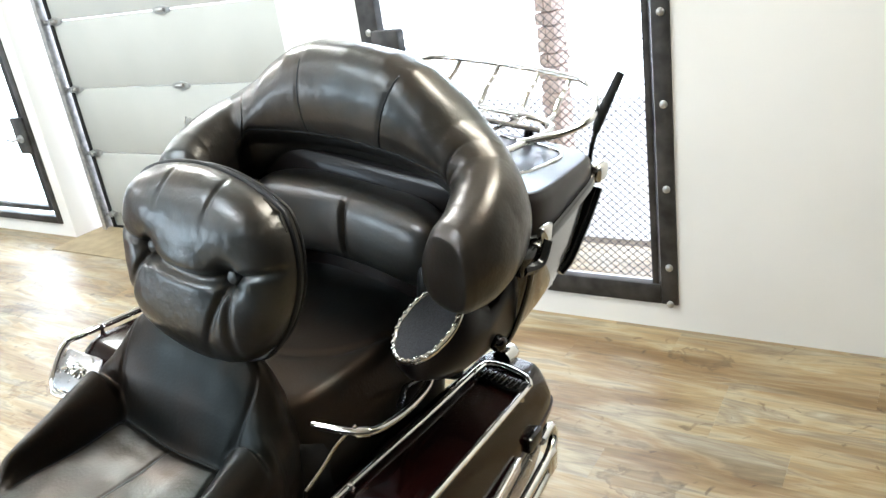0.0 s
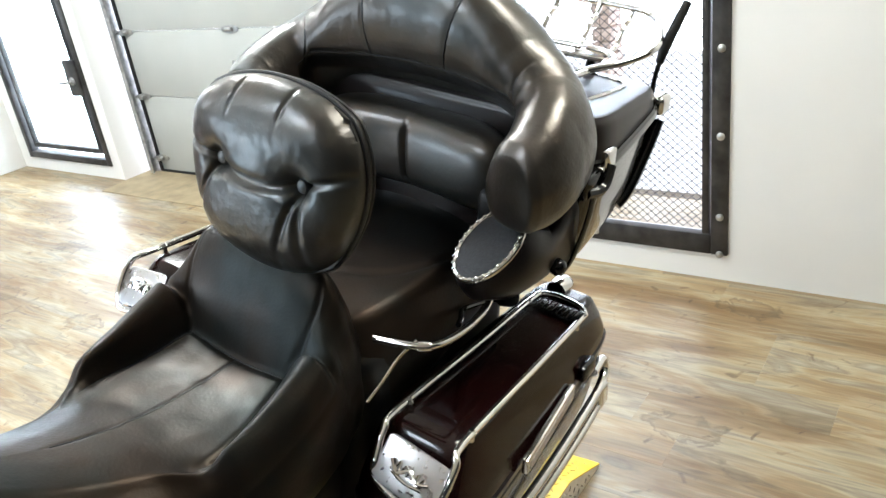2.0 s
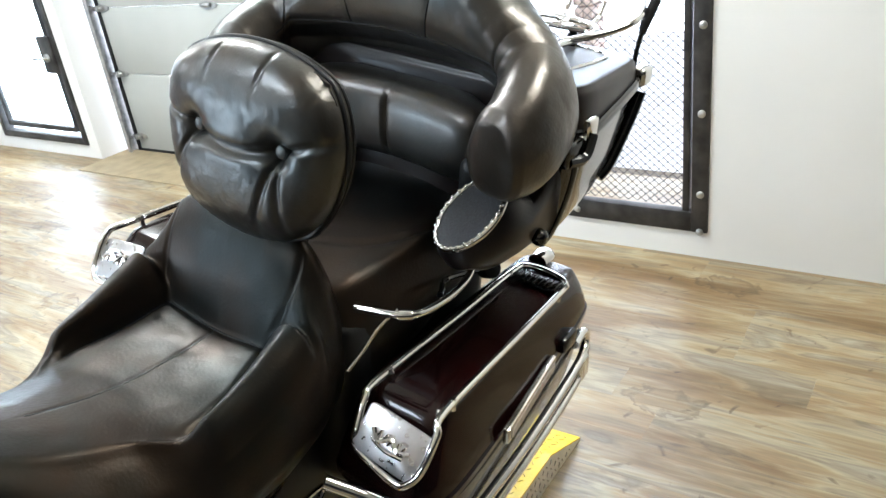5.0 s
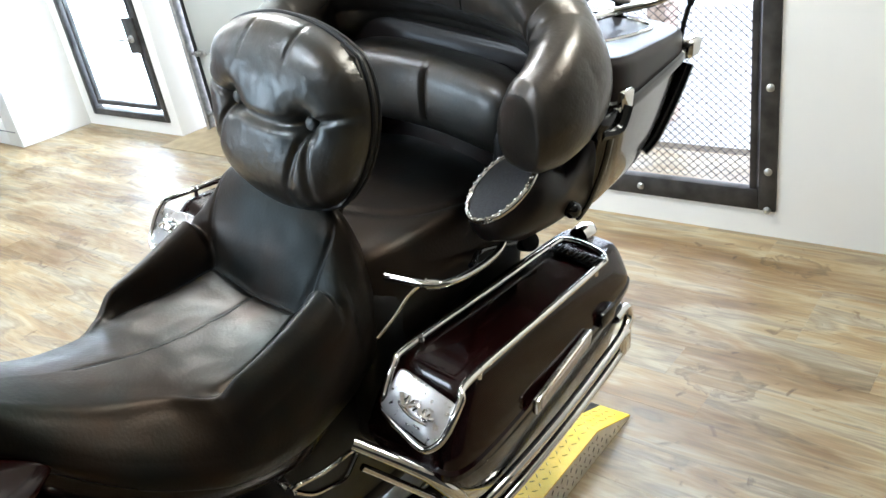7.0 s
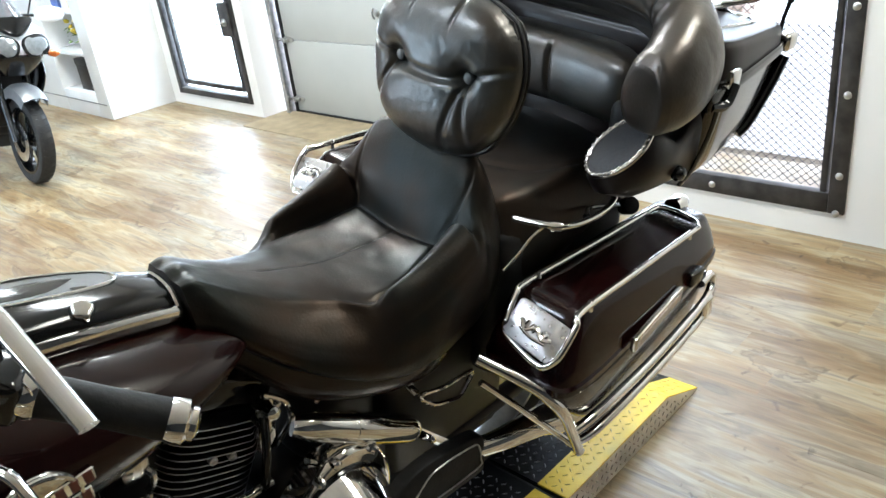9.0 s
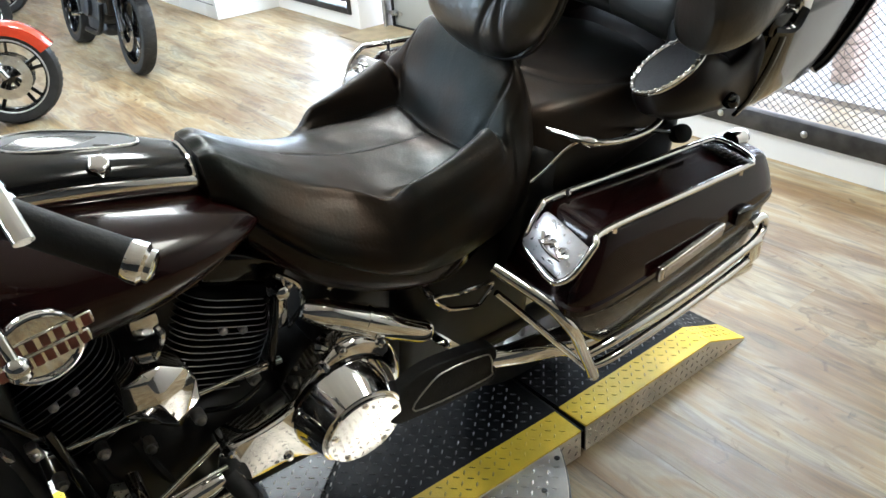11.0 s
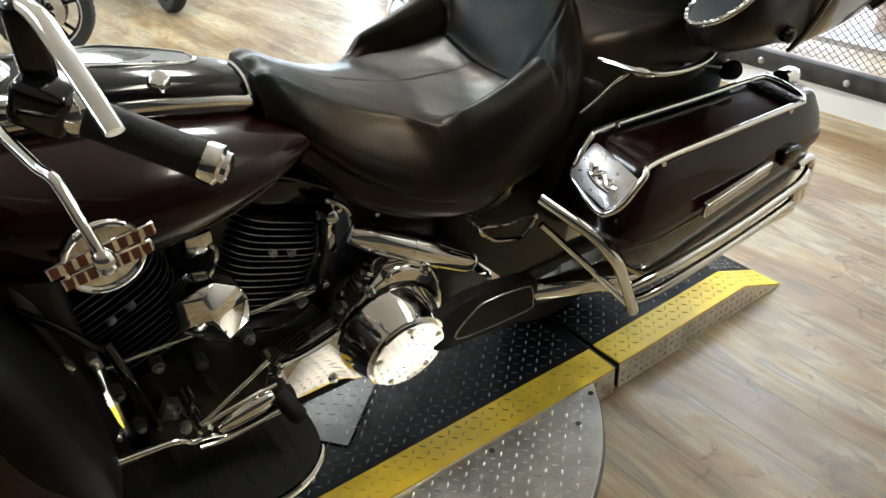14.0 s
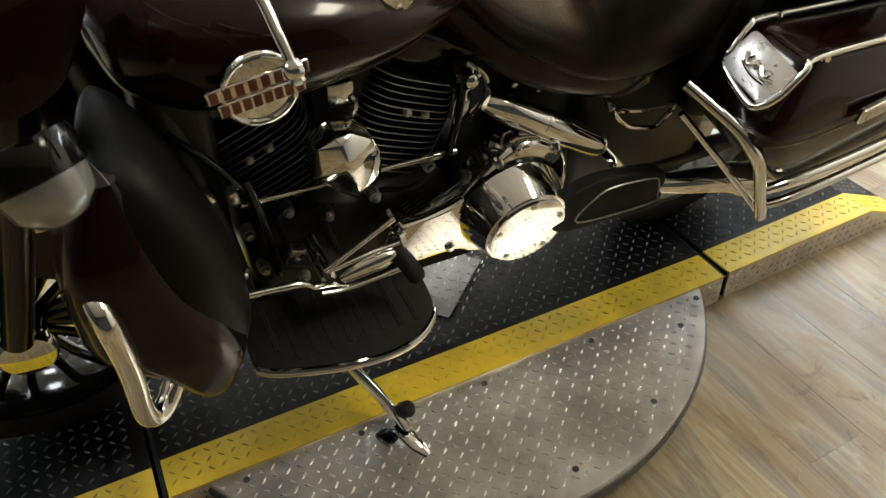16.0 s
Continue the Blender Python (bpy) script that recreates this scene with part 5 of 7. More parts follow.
    ob.location = P(0.355, 0.615, 0.790)
    # badge plate with raised script as plain bars
    mm = axes(P(0.374, 0.056, 0.766), (sx * 0.10, -0.72, 0.68), (sx, 0, -0.16))
    bm = bmesh.new()
    plate(bm, [(x * (1 + 1.0 * y), y) for x, y in ellipse(0.066, 0.043, 40, 9.0)], 0.006, mm, 0.003)
    plate_ob = part("badge_plate", bm, SATIN, bag, "chrome badge plate")
    bm = bmesh.new()
    tube(bm, [tuple(mm @ Vector(p)) for p in ((-0.038, 0.006, 0.009), (-0.020, -0.010, 0.010), (0.0, 0.004, 0.010), (0.022, -0.008, 0.010), (0.042, 0.000, 0.009))], 0.0045, 8, 5)
    tube(bm, [tuple(mm @ Vector(p)) for p in ((-0.030, -0.012, 0.008), (0.0, -0.018, 0.009), (0.034, -0.014, 0.008))], 0.0035, 8, 5)
    for k in range(5):
        tube(bm, [tuple(mm @ Vector((-0.024 + k * 0.013 + dx, 0.002 + dy - 0.001 * k, 0.0085))) for dx, dy in ((-0.004, -0.008), (0.003, 0.008), (0.005, -0.007))], 0.0022, 6, 4)
    part("badge_script", bm, CHROME, plate_ob, "raised decorative script shape")
    # side reflector bar and bag latch
    bm = bmesh.new()
    box(bm, (-0.004, -0.13, -0.018), (0.010, 0.13, 0.018), 0.004)
    ob = part("side_reflector", bm, CHROME, bag, "chrome reflector housing")
    ob.location = P(0.458, 0.400, 0.668)
    ob.rotation_euler = (0, 0, sx * radians(7.5))
    if sx < 0:
        ob.scale = (-1, 1, 1)
    bm = bmesh.new()
    box(bm, (0.009, -0.118, -0.011), (0.0125, 0.118, 0.011), 0.0015, 1)
    part("reflector", bm, REFLECTOR, ob, "smoky reflector strip")
    bm = bmesh.new()
    box(bm, (-0.01, -0.03, -0.022), (0.014, 0.03, 0.02), 0.008)
    lt = part("bag_latch", bm, GLOSS, bag, "black bag latch")
    lt.location = P(0.434, 0.610, 0.672)
    # saddlebag guard: two long bars with a looped rear end and a front hoop
    bm = bmesh.new()
    tube(bm, [P(*p) for p in ((0.30, -0.035, 0.705), (0.40, 0.02, 0.66), (0.435, 0.040, 0.632), (0.455, 0.066, 0.590), (0.452, 0.105, 0.52), (0.438, 0.165, 0.42), (0.432, 0.185, 0.385))], 0.0132, 12, 6)
    guard = part("guard_hoop", bm, CHROME, bag, "chrome saddlebag guard hoop")
    bm = bmesh.new()
    tube(bm, [P(*p) for p in ((0.446, 0.120, 0.492), (0.458, 0.20, 0.507), (0.455, 0.42, 0.522), (0.440, 0.66, 0.543), (0.431, 0.73, 0.551), (0.421, 0.765, 0.568), (0.415, 0.757, 0.598), (0.424, 0.69, 0.604))], 0.0115, 12, 6)
    part("guard_bar", bm, CHROME, guard)
    bm = bmesh.new()
    tube(bm, [P(*p) for p in ((0.436, 0.160, 0.428), (0.455, 0.22, 0.446), (0.453, 0.44, 0.468), (0.440, 0.66, 0.487), (0.431, 0.735, 0.505), (0.421, 0.766, 0.545))], 0.0105, 12, 6)
    part("guard_bar", bm, CHROME, guard)
    bm = bmesh.new()
    box(bm, (-0.012, -0.022, -0.035), (0.012, 0.022, 0.035), 0.009, 3)
    cl = part("guard_clamp", bm, CHROME, guard)
    cl.location, cl.rotation_euler = P(0.435, 0.725, 0.522), (radians(12), 0, 0)
    bm = bmesh.new()
    tube(bm, [P(*p) for p in ((0.295, -0.015, 0.625), (0.34, 0.05, 0.55), (0.425, 0.175, 0.40))], 0.008, 10, 5)
    part("guard_brace", bm, CHROME, guard)
    bm = bmesh.new()
    lathe(bm, [(0.012, -0.014), (0.012, 0.012), (0.007, 0.016)], axes(P(0.43, 0.185, 0.385), (sx, -0.3, 0)), 12)
    part("guard_bolt", bm, CHROME, guard)
    # rear lamp stalk behind the bag
    bm = bmesh.new()
    lathe(bm, [(0.024, -0.03), (0.026, 0.0), (0.02, 0.02), (0.008, 0.03)], axes(P(0.30, 0.735, 0.775), (0, 1, 0)), 20)
    part("rear_lamp", bm, CHROME, bag, "chrome rear lamp shell")
    if sx < 0:
        return
    # chrome passenger grab rail above the bag
    bm = bmesh.new()
    tube(bm, [P(*p) for p in ((0.225, 0.145, 0.930), (0.285, 0.156, 0.938), (0.322, 0.172, 0.940), (0.334, 0.22, 0.932), (0.334, 0.30, 0.926), (0.325, 0.365, 0.932), (0.300, 0.405, 0.960))], 0.0075, 10, 6)
    lathe(bm, [(0.0095, -0.012), (0.0105, -0.006), (0.0105, 0.006), (0.0095, 0.012)], axes(P(0.318, 0.169, 0.940), (1, 0.7, 0)), 12)
    part("grab_rail", bm, CHROME, bag, "chrome passenger grab rail")
    bm = bmesh.new()
    tube(bm, [P(*p) for p in ((0.255, 0.085, 0.842), (0.262, 0.12, 0.868), (0.272, 0.155, 0.905), (0.290, 0.185, 0.932))], 0.0038, 8, 4)
    part("trim_line", bm, CHROME, bag, "thin chrome trim strip")
    bm = bmesh.new()
    lathe(bm, [(0.020, -0.03), (0.023, 0.0), (0.021, 0.008), (0.008, 0.012)], axes(P(0.262, 0.555, 0.822), (0.75, -0.35, 0.55)), 20)
    part("lid_bumper", bm, RUBBER, bag, "round dark rubber bumper")
    bm = bmesh.new()
    tube(bm, [P(*p) for p in ((0.30, 0.30, 0.905), (0.285, 0.33, 0.895), (0.25, 0.40, 0.87), (0.25, 0.52, 0.83))], 0.006, 8, 5)
    part("trunk_bracket", bm, GLOSS, bag, "black trunk support bracket")


saddlebag(1)
before = set(bpy.data.objects)
saddlebag(-1)
for ob in set(bpy.data.objects) - before:
    if ob.parent == bike:
        ob.location = Vector(ob.location) + Vector((-0.03, 0, 0.04))


# ----- fuel tank and console -----
def tank():
    bm = bmesh.new()
    rings = []
    for y, hw, zt, zb in smooth_path([(-1.06, 0.05, 0.93, 0.86), (-1.03, 0.14, 0.955, 0.81), (-0.96, 0.195, 1.00, 0.772), (-0.86, 0.222, 1.00, 0.758), (-0.74, 0.222, 0.985, 0.770), (-0.63, 0.206, 0.955, 0.792), (-0.54, 0.180, 0.928, 0.822), (-0.47, 0.145, 0.905, 0.848), (-0.42, 0.10, 0.89, 0.862)], 6):
        ring = []
        for a in np.linspace(0, 2 * math.pi, 40, endpoint=False):
            c, s = math.cos(a), math.sin(a)
            x = hw * math.copysign(abs(c) ** 0.72, c)
            z = (zt + zb) / 2 + (zt - zb) / 2 * math.copysign(abs(s) ** 0.8, s)
            x *= 1.0 - 0.18 * max(0, (z - zb) / (zt - zb) - 0.5)
            ring.append((x, y, z))
        rings.append(ring)
    loft(bm, rings)
    t = part("fuel_tank", bm, PAINT, bike, "black cherry teardrop fuel tank", 40)
    for rise in (0.10, 0.15, 0.20):
        line = []
        for y, hw, zt, zb in smooth_path([(-0.76, 0.221, 0.985, 0.768), (-0.63, 0.206, 0.955, 0.792), (-0.54, 0.180, 0.928, 0.822), (-0.46, 0.137, 0.903, 0.852)], 6):
            low_half = ((0.5 - rise) * 2) ** 1.25
            line.append((hw * (1 - low_half**2) ** 0.36, y, zb + rise * (zt - zb)))
        bm = bmesh.new()
        tube(bm, line, 0.0020, 6, 1)
        part("pinstripe", bm, GOLD, t, "fine gold pinstripe")
    # tank emblem: chrome roundel crossed by a red banner with unreadable bars
    mm = axes((0.224, -0.845, 0.860), (1, 0.06, 0.10), (0, 1, 0.10))
    bm = bmesh.new()
    plate(bm, ellipse(0.062, 0.060, 40), 0.008, mm, 0.004)
    e = part("tank_emblem", bm, CHROME, t, "round chrome tank emblem with dark red banner")
    bm = bmesh.new()
    tube(bm, [tuple(mm @ Vector((x, y, 0.009))) for x, y in ellipse(0.058, 0.056, 40)], 0.0045, 8, 1, True)
    part("emblem_rim", bm, CHROME, e)
    for row, (y0, span) in enumerate(((0.013, 0.082), (-0.014, 0.070))):
        bm = bmesh.new()
        box(bm, (-span, y0 - 0.0115, 0.008), (span, y0 + 0.0115, 0.012), 0.002, 1, mm)
        part("emblem_banner", bm, CHROME, e)
        for k in range(8):
            bm = bmesh.new()
            x = -span + 0.011 + k * (2 * span - 0.022) / 7
            box(bm, (x - 0.0064, y0 - 0.0098, 0.012), (x + 0.0064, y0 + 0.0098, 0.0135), 0.0015, 1, mm)
            part("emblem_bar", bm, BADGE_RED, e)
    # console
    bm = bmesh.new()
    rings = []
    cx = -0.010
    for y, hw, z in smooth_path([(-1.0, 0.05, 1.04), (-0.95, 0.085, 1.062), (-0.85, 0.092, 1.062), (-0.72, 0.085, 1.040), (-0.60, 0.072, 1.008), (-0.525, 0.060, 0.980)], 6):
        rings.append([(cx + x, y, z - 0.055 + zz) for x, zz in ellipse(hw, 0.055, 28, 3.5)])
    loft(bm, rings)
    con = part("console", bm, GLOSS, t, "gloss black tank console")
    bm = bmesh.new()
    line = smooth_path([(0.088, -0.95, 1.020), (0.093, -0.85, 1.016), (0.088, -0.72, 0.995), (0.075, -0.60, 0.965), (0.064, -0.522, 0.940)], 6)
    for s in (1, -1):
        tube(bm, [(cx + s * x, y, z) for x, y, z in line], 0.008, 10, 0, flat=1.9)
    tube(bm, [(cx + 0.064, -0.521, 0.945), (cx + 0.03, -0.518, 0.972), (cx - 0.03, -0.518, 0.972), (cx - 0.064, -0.521, 0.945)], 0.006, 8, 6)
    part("console_trim", bm, CHROME, con, "chrome console side trim")
    tear = [(cx - 0.020 + x * (0.55 + 0.45 * min(1.0, (-0.55 - y) / 0.16)), y) for x, y in ellipse(0.040, 0.105, 40, 3.0, 0, -0.69)]
    bm = bmesh.new()
    def top_z(y):
        return float(np.interp(y, [-0.85, -0.72, -0.60, -0.525], [1.062, 1.040, 1.008, 0.980]))
    tube(bm, [(x, y, top_z(y) + 0.0005) for x, y in tear], 0.0035, 8, 1, True)
    part("insert_frame", bm, BRUSHED, con, "bright teardrop insert frame")
    bm = bmesh.new()
    loft(bm, [[(x, y, top_z(y) - 0.004) for x, y in tear], [(x, y, top_z(y) + 0.0015) for x, y in tear]])
    part("console_insert", bm, PLASTIC_GREY, con, "dark grey teardrop insert")
    bm = bmesh.new()
    star = [(0.017 * (1 + 0.08 * math.cos(5 * a)) * math.cos(a), 0.017 * (1 + 0.08 * math.cos(5 * a)) * math.sin(a)) for a in np.linspace(0, 2 * math.pi, 50, endpoint=False)]
    plate(bm, star, 0.026, Matrix.Translation((cx + 0.058, -0.672, 1.008)) @ pose(0, 0, 0, 0, 28, 0), 0.006, 3)
    part("console_knob", bm, BRUSHED, con, "lobed grey console knob")
    bm = bmesh.new()
    lathe(bm, [(0.052, 0), (0.054, 0.012), (0.046, 0.022), (0.02, 0.028)], Matrix.Translation((cx, -0.92, 1.055)), 28)
    part("fuel_cap", bm, CHROME, con, "domed chrome fuel cap")


tank()


# ----- frame, side cover, rear fender, wheels -----
bm = bmesh.new()
rings = []
for y, x, zt, zb in smooth_path([(-0.46, 0.10, 0.88, 0.80), (-0.36, 0.165, 0.80, 0.70), (-0.22, 0.205, 0.755, 0.64), (-0.08, 0.215, 0.75, 0.61), (0.02, 0.19, 0.75, 0.63)], 5):
    rings.append([(x * 0.5 + xx, y, (zt + zb) / 2 + zz) for xx, zz in ellipse(x * 0.5, (zt - zb) / 2, 24, 4.0)])
loft(bm, rings)
part("side_cover", bm, PAINT, bike, "black cherry side cover under the seat")
bm = bmesh.new()
box(bm, (-0.13, -0.36, 0.50), (0.125, 0.12, 0.80), 0.03, 3)
box(bm, (-0.05, -0.55, 0.74), (0.05, -0.30, 0.84), 0.02, 2)
box(bm, (-0.19, 0.1, 0.50), (0.235, 0.60, 0.90), 0.05, 3)
core = part("frame_core", bm, BLACK, bike, "black frame and battery tray")
for x, y, z in ((0.118, -0.40, 0.70), (0.128, -0.32, 0.665), (0.130, -0.26, 0.640), (0.132, -0.215, 0.625)):
    bm = bmesh.new()
    lathe(bm, [(0.007, 0.0), (0.007, 0.008), (0.003, 0.010)], axes((x, y, z), (1, 0, 0)), 10)
    part("frame_bolt", bm, BRUSHED, core)
bm = bmesh.new()
rings = []
for a in np.linspace(-35, 130, 26):
    r = 0.345
    c = Vector((0, 0.33 + r * math.sin(radians(a)) * 1.05, 0.36 + r * math.cos(radians(a)) * 1.0 + 0.03))
    rings.append([(x, c.y + z * math.sin(radians(a)), c.z + z * math.cos(radians(a))) for x, z in ((-0.105, -0.10), (-0.10, -0.01), (-0.06, 0.018), (0, 0.024), (0.06, 0.018), (0.10, -0.01), (0.105, -0.10))])
loft(bm, rings, cap=False, closed=False)
part("rear_fender", bm, PAINT, bike, "black cherry rear fender")


def tyre_profile(r, w):
    return [(r - 0.085, -w * 0.42), (r - 0.05, -w * 0.5), (r - 0.018, -w * 0.46), (r - 0.004, -w * 0.28), (r, 0), (r - 0.004, w * 0.28), (r - 0.018, w * 0.46), (r - 0.05, w * 0.5), (r - 0.085, w * 0.42)]


def wheel(parent, at, r, w, spokes, rim_mat, disc=True, axis=(1, 0, 0), lip=None, name="wheel"):
    m = axes(at, axis, (0, 0, 1))
    bm = bmesh.new()
    prof = tyre_profile(r, w)
    rings = [[m @ Vector((rr * math.cos(a), rr * math.sin(a), h)) for a in np.linspace(0, 2 * math.pi, 56, endpoint=False)] for rr, h in prof]
    loft(bm, rings, cap=False, loop=True)
    ty = part("tyre", bm, TYRE, parent, "black road tyre")
    # tread blocks
    bm = bmesh.new()
    for k in range(44):
        a = k / 44 * 2 * math.pi
        for s in (-1, 1):
            box(bm, (-0.003, 0.004 * s + (0 if s > 0 else -w * 0.34), -0.004), (0.0015, 0.004 * s + (w * 0.34 if s > 0 else 0), 0.004), 0, 1,
                m @ Matrix.Rotation(a, 4, "Z") @ Matrix.Translation((r - 0.002, 0, 0)) @ Matrix.Rotation(radians(90), 4, "X") @ Matrix.Rotation(radians(22 * s), 4, "X"))
    part("tread", bm, TYRE, ty)["kind"] = "stuff"
    bm = bmesh.new()
    ri = r - 0.085
    prof = [(ri + 0.006, -w * 0.44), (ri - 0.012, -w * 0.46), (ri - 0.02, -w * 0.3), (ri - 0.024, 0), (ri - 0.02, w * 0.3), (ri - 0.012, w * 0.46), (ri + 0.006, w * 0.44), (ri + 0.004, 0)]
    loft(bm, [[m @ Vector((rr * math.cos(a), rr * math.sin(a), h)) for a in np.linspace(0, 2 * math.pi, 48, endpoint=False)] for rr, h in prof], cap=False, loop=True)
    rim = part("rim", bm, rim_mat, parent, "cast wheel rim")
    if lip:
        bm = bmesh.new()
        for s in (-1, 1):
            tube(bm, [tuple(m @ Vector(((ri + 0.002) * math.cos(a), (ri + 0.002) * math.sin(a), s * w * 0.47))) for a in np.linspace(0, 2 * math.pi, 48, endpoint=False)], 0.006, 6, 1, True)
        part("rim_stripe", bm, lip, rim)
    for k in range(spokes):
        bm = bmesh.new()
        a = k / spokes * 2 * math.pi
        mk = m @ Matrix.Rotation(a, 4, "Z")
        for s in (-1, 1):
            tube(bm, [tuple(mk @ Vector((0.03, 0.012 * s, 0.0))), tuple(mk @ Vector((ri * 0.6, 0.022 * s, 0.008))), tuple(mk @ Vector((ri - 0.015, 0.035 * s, 0.0)))], 0.010, 8, 4, flat=1.3)
        part("spoke", bm, rim_mat, rim)
    bm = bmesh.new()
    lathe(bm, [(0.02, -w * 0.6), (0.045, -w * 0.5), (0.045, w * 0.5), (0.02, w * 0.6)], m, 24)
    part("hub", bm, rim_mat, rim)
    if disc:
        for s in (-1, 1):
            bm = bmesh.new()
            rings = [[m @ Vector((rr * math.cos(a), rr * math.sin(a), h)) for a in np.linspace(0, 2 * math.pi, 48, endpoint=False)] for rr, h in ((0.085, s * w * 0.62), (0.15, s * w * 0.62), (0.15, s * (w * 0.62 + 0.005)), (0.085, s * (w * 0.62 + 0.005)))]
            loft(bm, rings, cap=False, loop=True)
            part("brake_disc", bm, BRUSHED, rim, "steel brake disc")
    return ty


rear_wheel = thing("rear_wheel", "", "")
for key in ("label", "category"):
    if key in rear_wheel:
        del rear_wheel[key]
rear_wheel.parent = bike
wheel(rear_wheel, (0, 0.34, 0.290), 0.325, 0.14, 9, SILVER_PAINT, False)
front_wheel = thing("front_wheel", "", "")
front_wheel.parent = bike
wheel(front_wheel, (0, -1.33, 0.262), 0.325, 0.13, 9, GLOSS, False)
bm = bmesh.new()
lathe(bm, [(0.030, 0.05), (0.052, 0.055), (0.056, 0.075), (0.050, 0.084), (0.020, 0.088), (0.001, 0.088)], axes((0.03, -1.325, 0.285), (1, 0, 0)), 32)
part("axle_cover", bm, CHROME, bike, "round chrome axle cover")
bm = bmesh.new()
rings = []
for a in np.linspace(-95, 108, 34):
    r = 0.352
    rings.append([(x, -1.33 + (r + z) * math.sin(radians(a)), 0.325 + (r + z) * math.cos(radians(a))) for x, z in ((-0.096, -0.19), (-0.094, -0.10), (-0.088, -0.015), (-0.05, 0.012), (0, 0.018), (0.05, 0.012), (0.088, -0.015), (0.094, -0.10), (0.096, -0.19))])
loft(bm, rings, cap=False, closed=False)
ff = part("front_fender", bm, PAINT, bike, "black cherry front fender")
bm = bmesh.new()
mm = axes((0.094, -1.24, 0.60), (1, 0, 0), (0, 1, -0.3))
plate(bm, ellipse(0.06, 0.022, 28), 0.006, mm, 0.003)
part("fender_ornament", bm, CHROME, ff, "oval chrome fender ornament")
for sx in (1, -1):
    bm = bmesh.new()
    tube(bm, [(sx * 0.105, -1.33, 0.33), (sx * 0.105, -1.22, 0.70)], 0.03, 14, 0)
    leg = part("fork_leg", bm, GLOSS, bike, "black front fork leg")
    bm = bmesh.new()
    tube(bm, [(sx * 0.105, -1.22, 0.70), (sx * 0.105, -1.12, 1.02)], 0.036, 14, 0)
    part("fork_cover", bm, GLOSS, leg)


# ----- engine -----
def engine():
    bm = bmesh.new()
    box(bm, (-0.14, -0.88, 0.20), (0.13, -0.42, 0.47), 0.05, 3)
    box(bm, (-0.13, -0.44, 0.22), (0.15, -0.10, 0.52), 0.05, 3)
    box(bm, (-0.10, -0.86, 0.14), (0.10, -0.20, 0.21), 0.02, 2)
    eng = part("engine", bm, BLACK, bike, "black V-twin engine block")

    def cylinder(base, tilt, name):
        m = Matrix.Translation(base) @ pose(0, 0, 0, tilt, 0, 0)
        bm = bmesh.new()
        lathe(bm, [(0.062, -0.02), (0.062, 0.30)], m, 24)
        core = part(name, bm, BLACK, eng, "black finned cylinder")
        for k in range(15):
            z = 0.012 + k * 0.0155
            g = 1.0 if k < 9 else 1.05
            bm = bmesh.new()
            o = ellipse(0.094 * g, 0.112 * g, 28, 3.6)
            loft(bm, [[m @ Vector((x * q, y * q, z + h)) for x, y in o] for q, h in ((0.96, 0.0), (1.0, 0.0016), (1.0, 0.0034), (0.96, 0.005))])
            fin = part("fin", bm, BLACK, core)
            bm = bmesh.new()
            edge = [m @ Vector((x * 1.001, y * 1.001, z + 0.0025)) for x, y in o]
            tube(bm, [tuple(p) for p in edge], 0.0012, 5, 1, True)
            part("fin_edge", bm, FIN, fin)
        bm = bmesh.new()
        box(bm, (-0.085, -0.095, 0.245), (0.085, 0.095, 0.33), 0.025, 3, m)
        part("rocker_cover", bm, GLOSS, core, "gloss black rocker cover")
        for yy in (-0.07, 0.07):
            bm = bmesh.new()
            lathe(bm, [(0.009, 0), (0.009, 0.01), (0.005, 0.014)], m @ Matrix.Translation((0.09, yy * 0.3, 0.16)) @ axes((0, 0, 0), (1, 0, 0)), 10)
            part("head_bolt", bm, FIN, core)

    cylinder((0.0, -0.575, 0.475), -22.5, "rear_cylinder")
    cylinder((0.0, -0.765, 0.475), 24, "front_cylinder")
    # chrome horn cover
    bm = bmesh.new()
    rim = [(-0.731, 0.647), (-0.699, 0.668), (-0.673, 0.666), (-0.640, 0.640), (-0.626, 0.600), (-0.625, 0.548), (-0.666, 0.505), (-0.700, 0.535), (-0.737, 0.580)]
    back_ring = [bm.verts.new((0.13, y, z)) for y, z in rim]
    front_ring = [bm.verts.new((0.178 + (0.008 if z < 0.52 else 0.0), y, z)) for y, z in rim]
    crown, nose = bm.verts.new((0.196, -0.695, 0.656)), bm.verts.new((0.214, -0.690, 0.618))
    low = bm.verts.new((0.207, -0.672, 0.545))
    n = len(rim)
    for k in range(n):
        bm.faces.new((back_ring[k], back_ring[(k + 1) % n], front_ring[(k + 1) % n], front_ring[k]))
    bm.faces.new(back_ring)
    f = front_ring
    for face in ((f[0], f[1], crown), (f[1], f[2], crown), (f[2], f[3], nose, crown), (f[3], f[4], nose), (f[4], f[5], low, nose), (f[5], f[6], low), (f[6], f[7], low), (f[7], f[8], nose, low), (f[8], f[0], crown, nose)):
        bm.faces.new(face)
    bmesh.ops.bevel(bm, geom=list(bm.edges), offset=0.004, segments=2, profile=0.5, affect="EDGES")
    for v in bm.verts:
        v.co = (v.co.x - 0.006, -0.686 + 1.22 * (v.co.y + 0.680), v.co.z + 0.016)
    part("horn_cover", bm, CHROME, eng, "chrome shield-shaped horn cover", 25)
    # primary chaincase with derby cover
    m = axes((0.155, 0, 0), (1, 0, 0), (0, 1, 0))
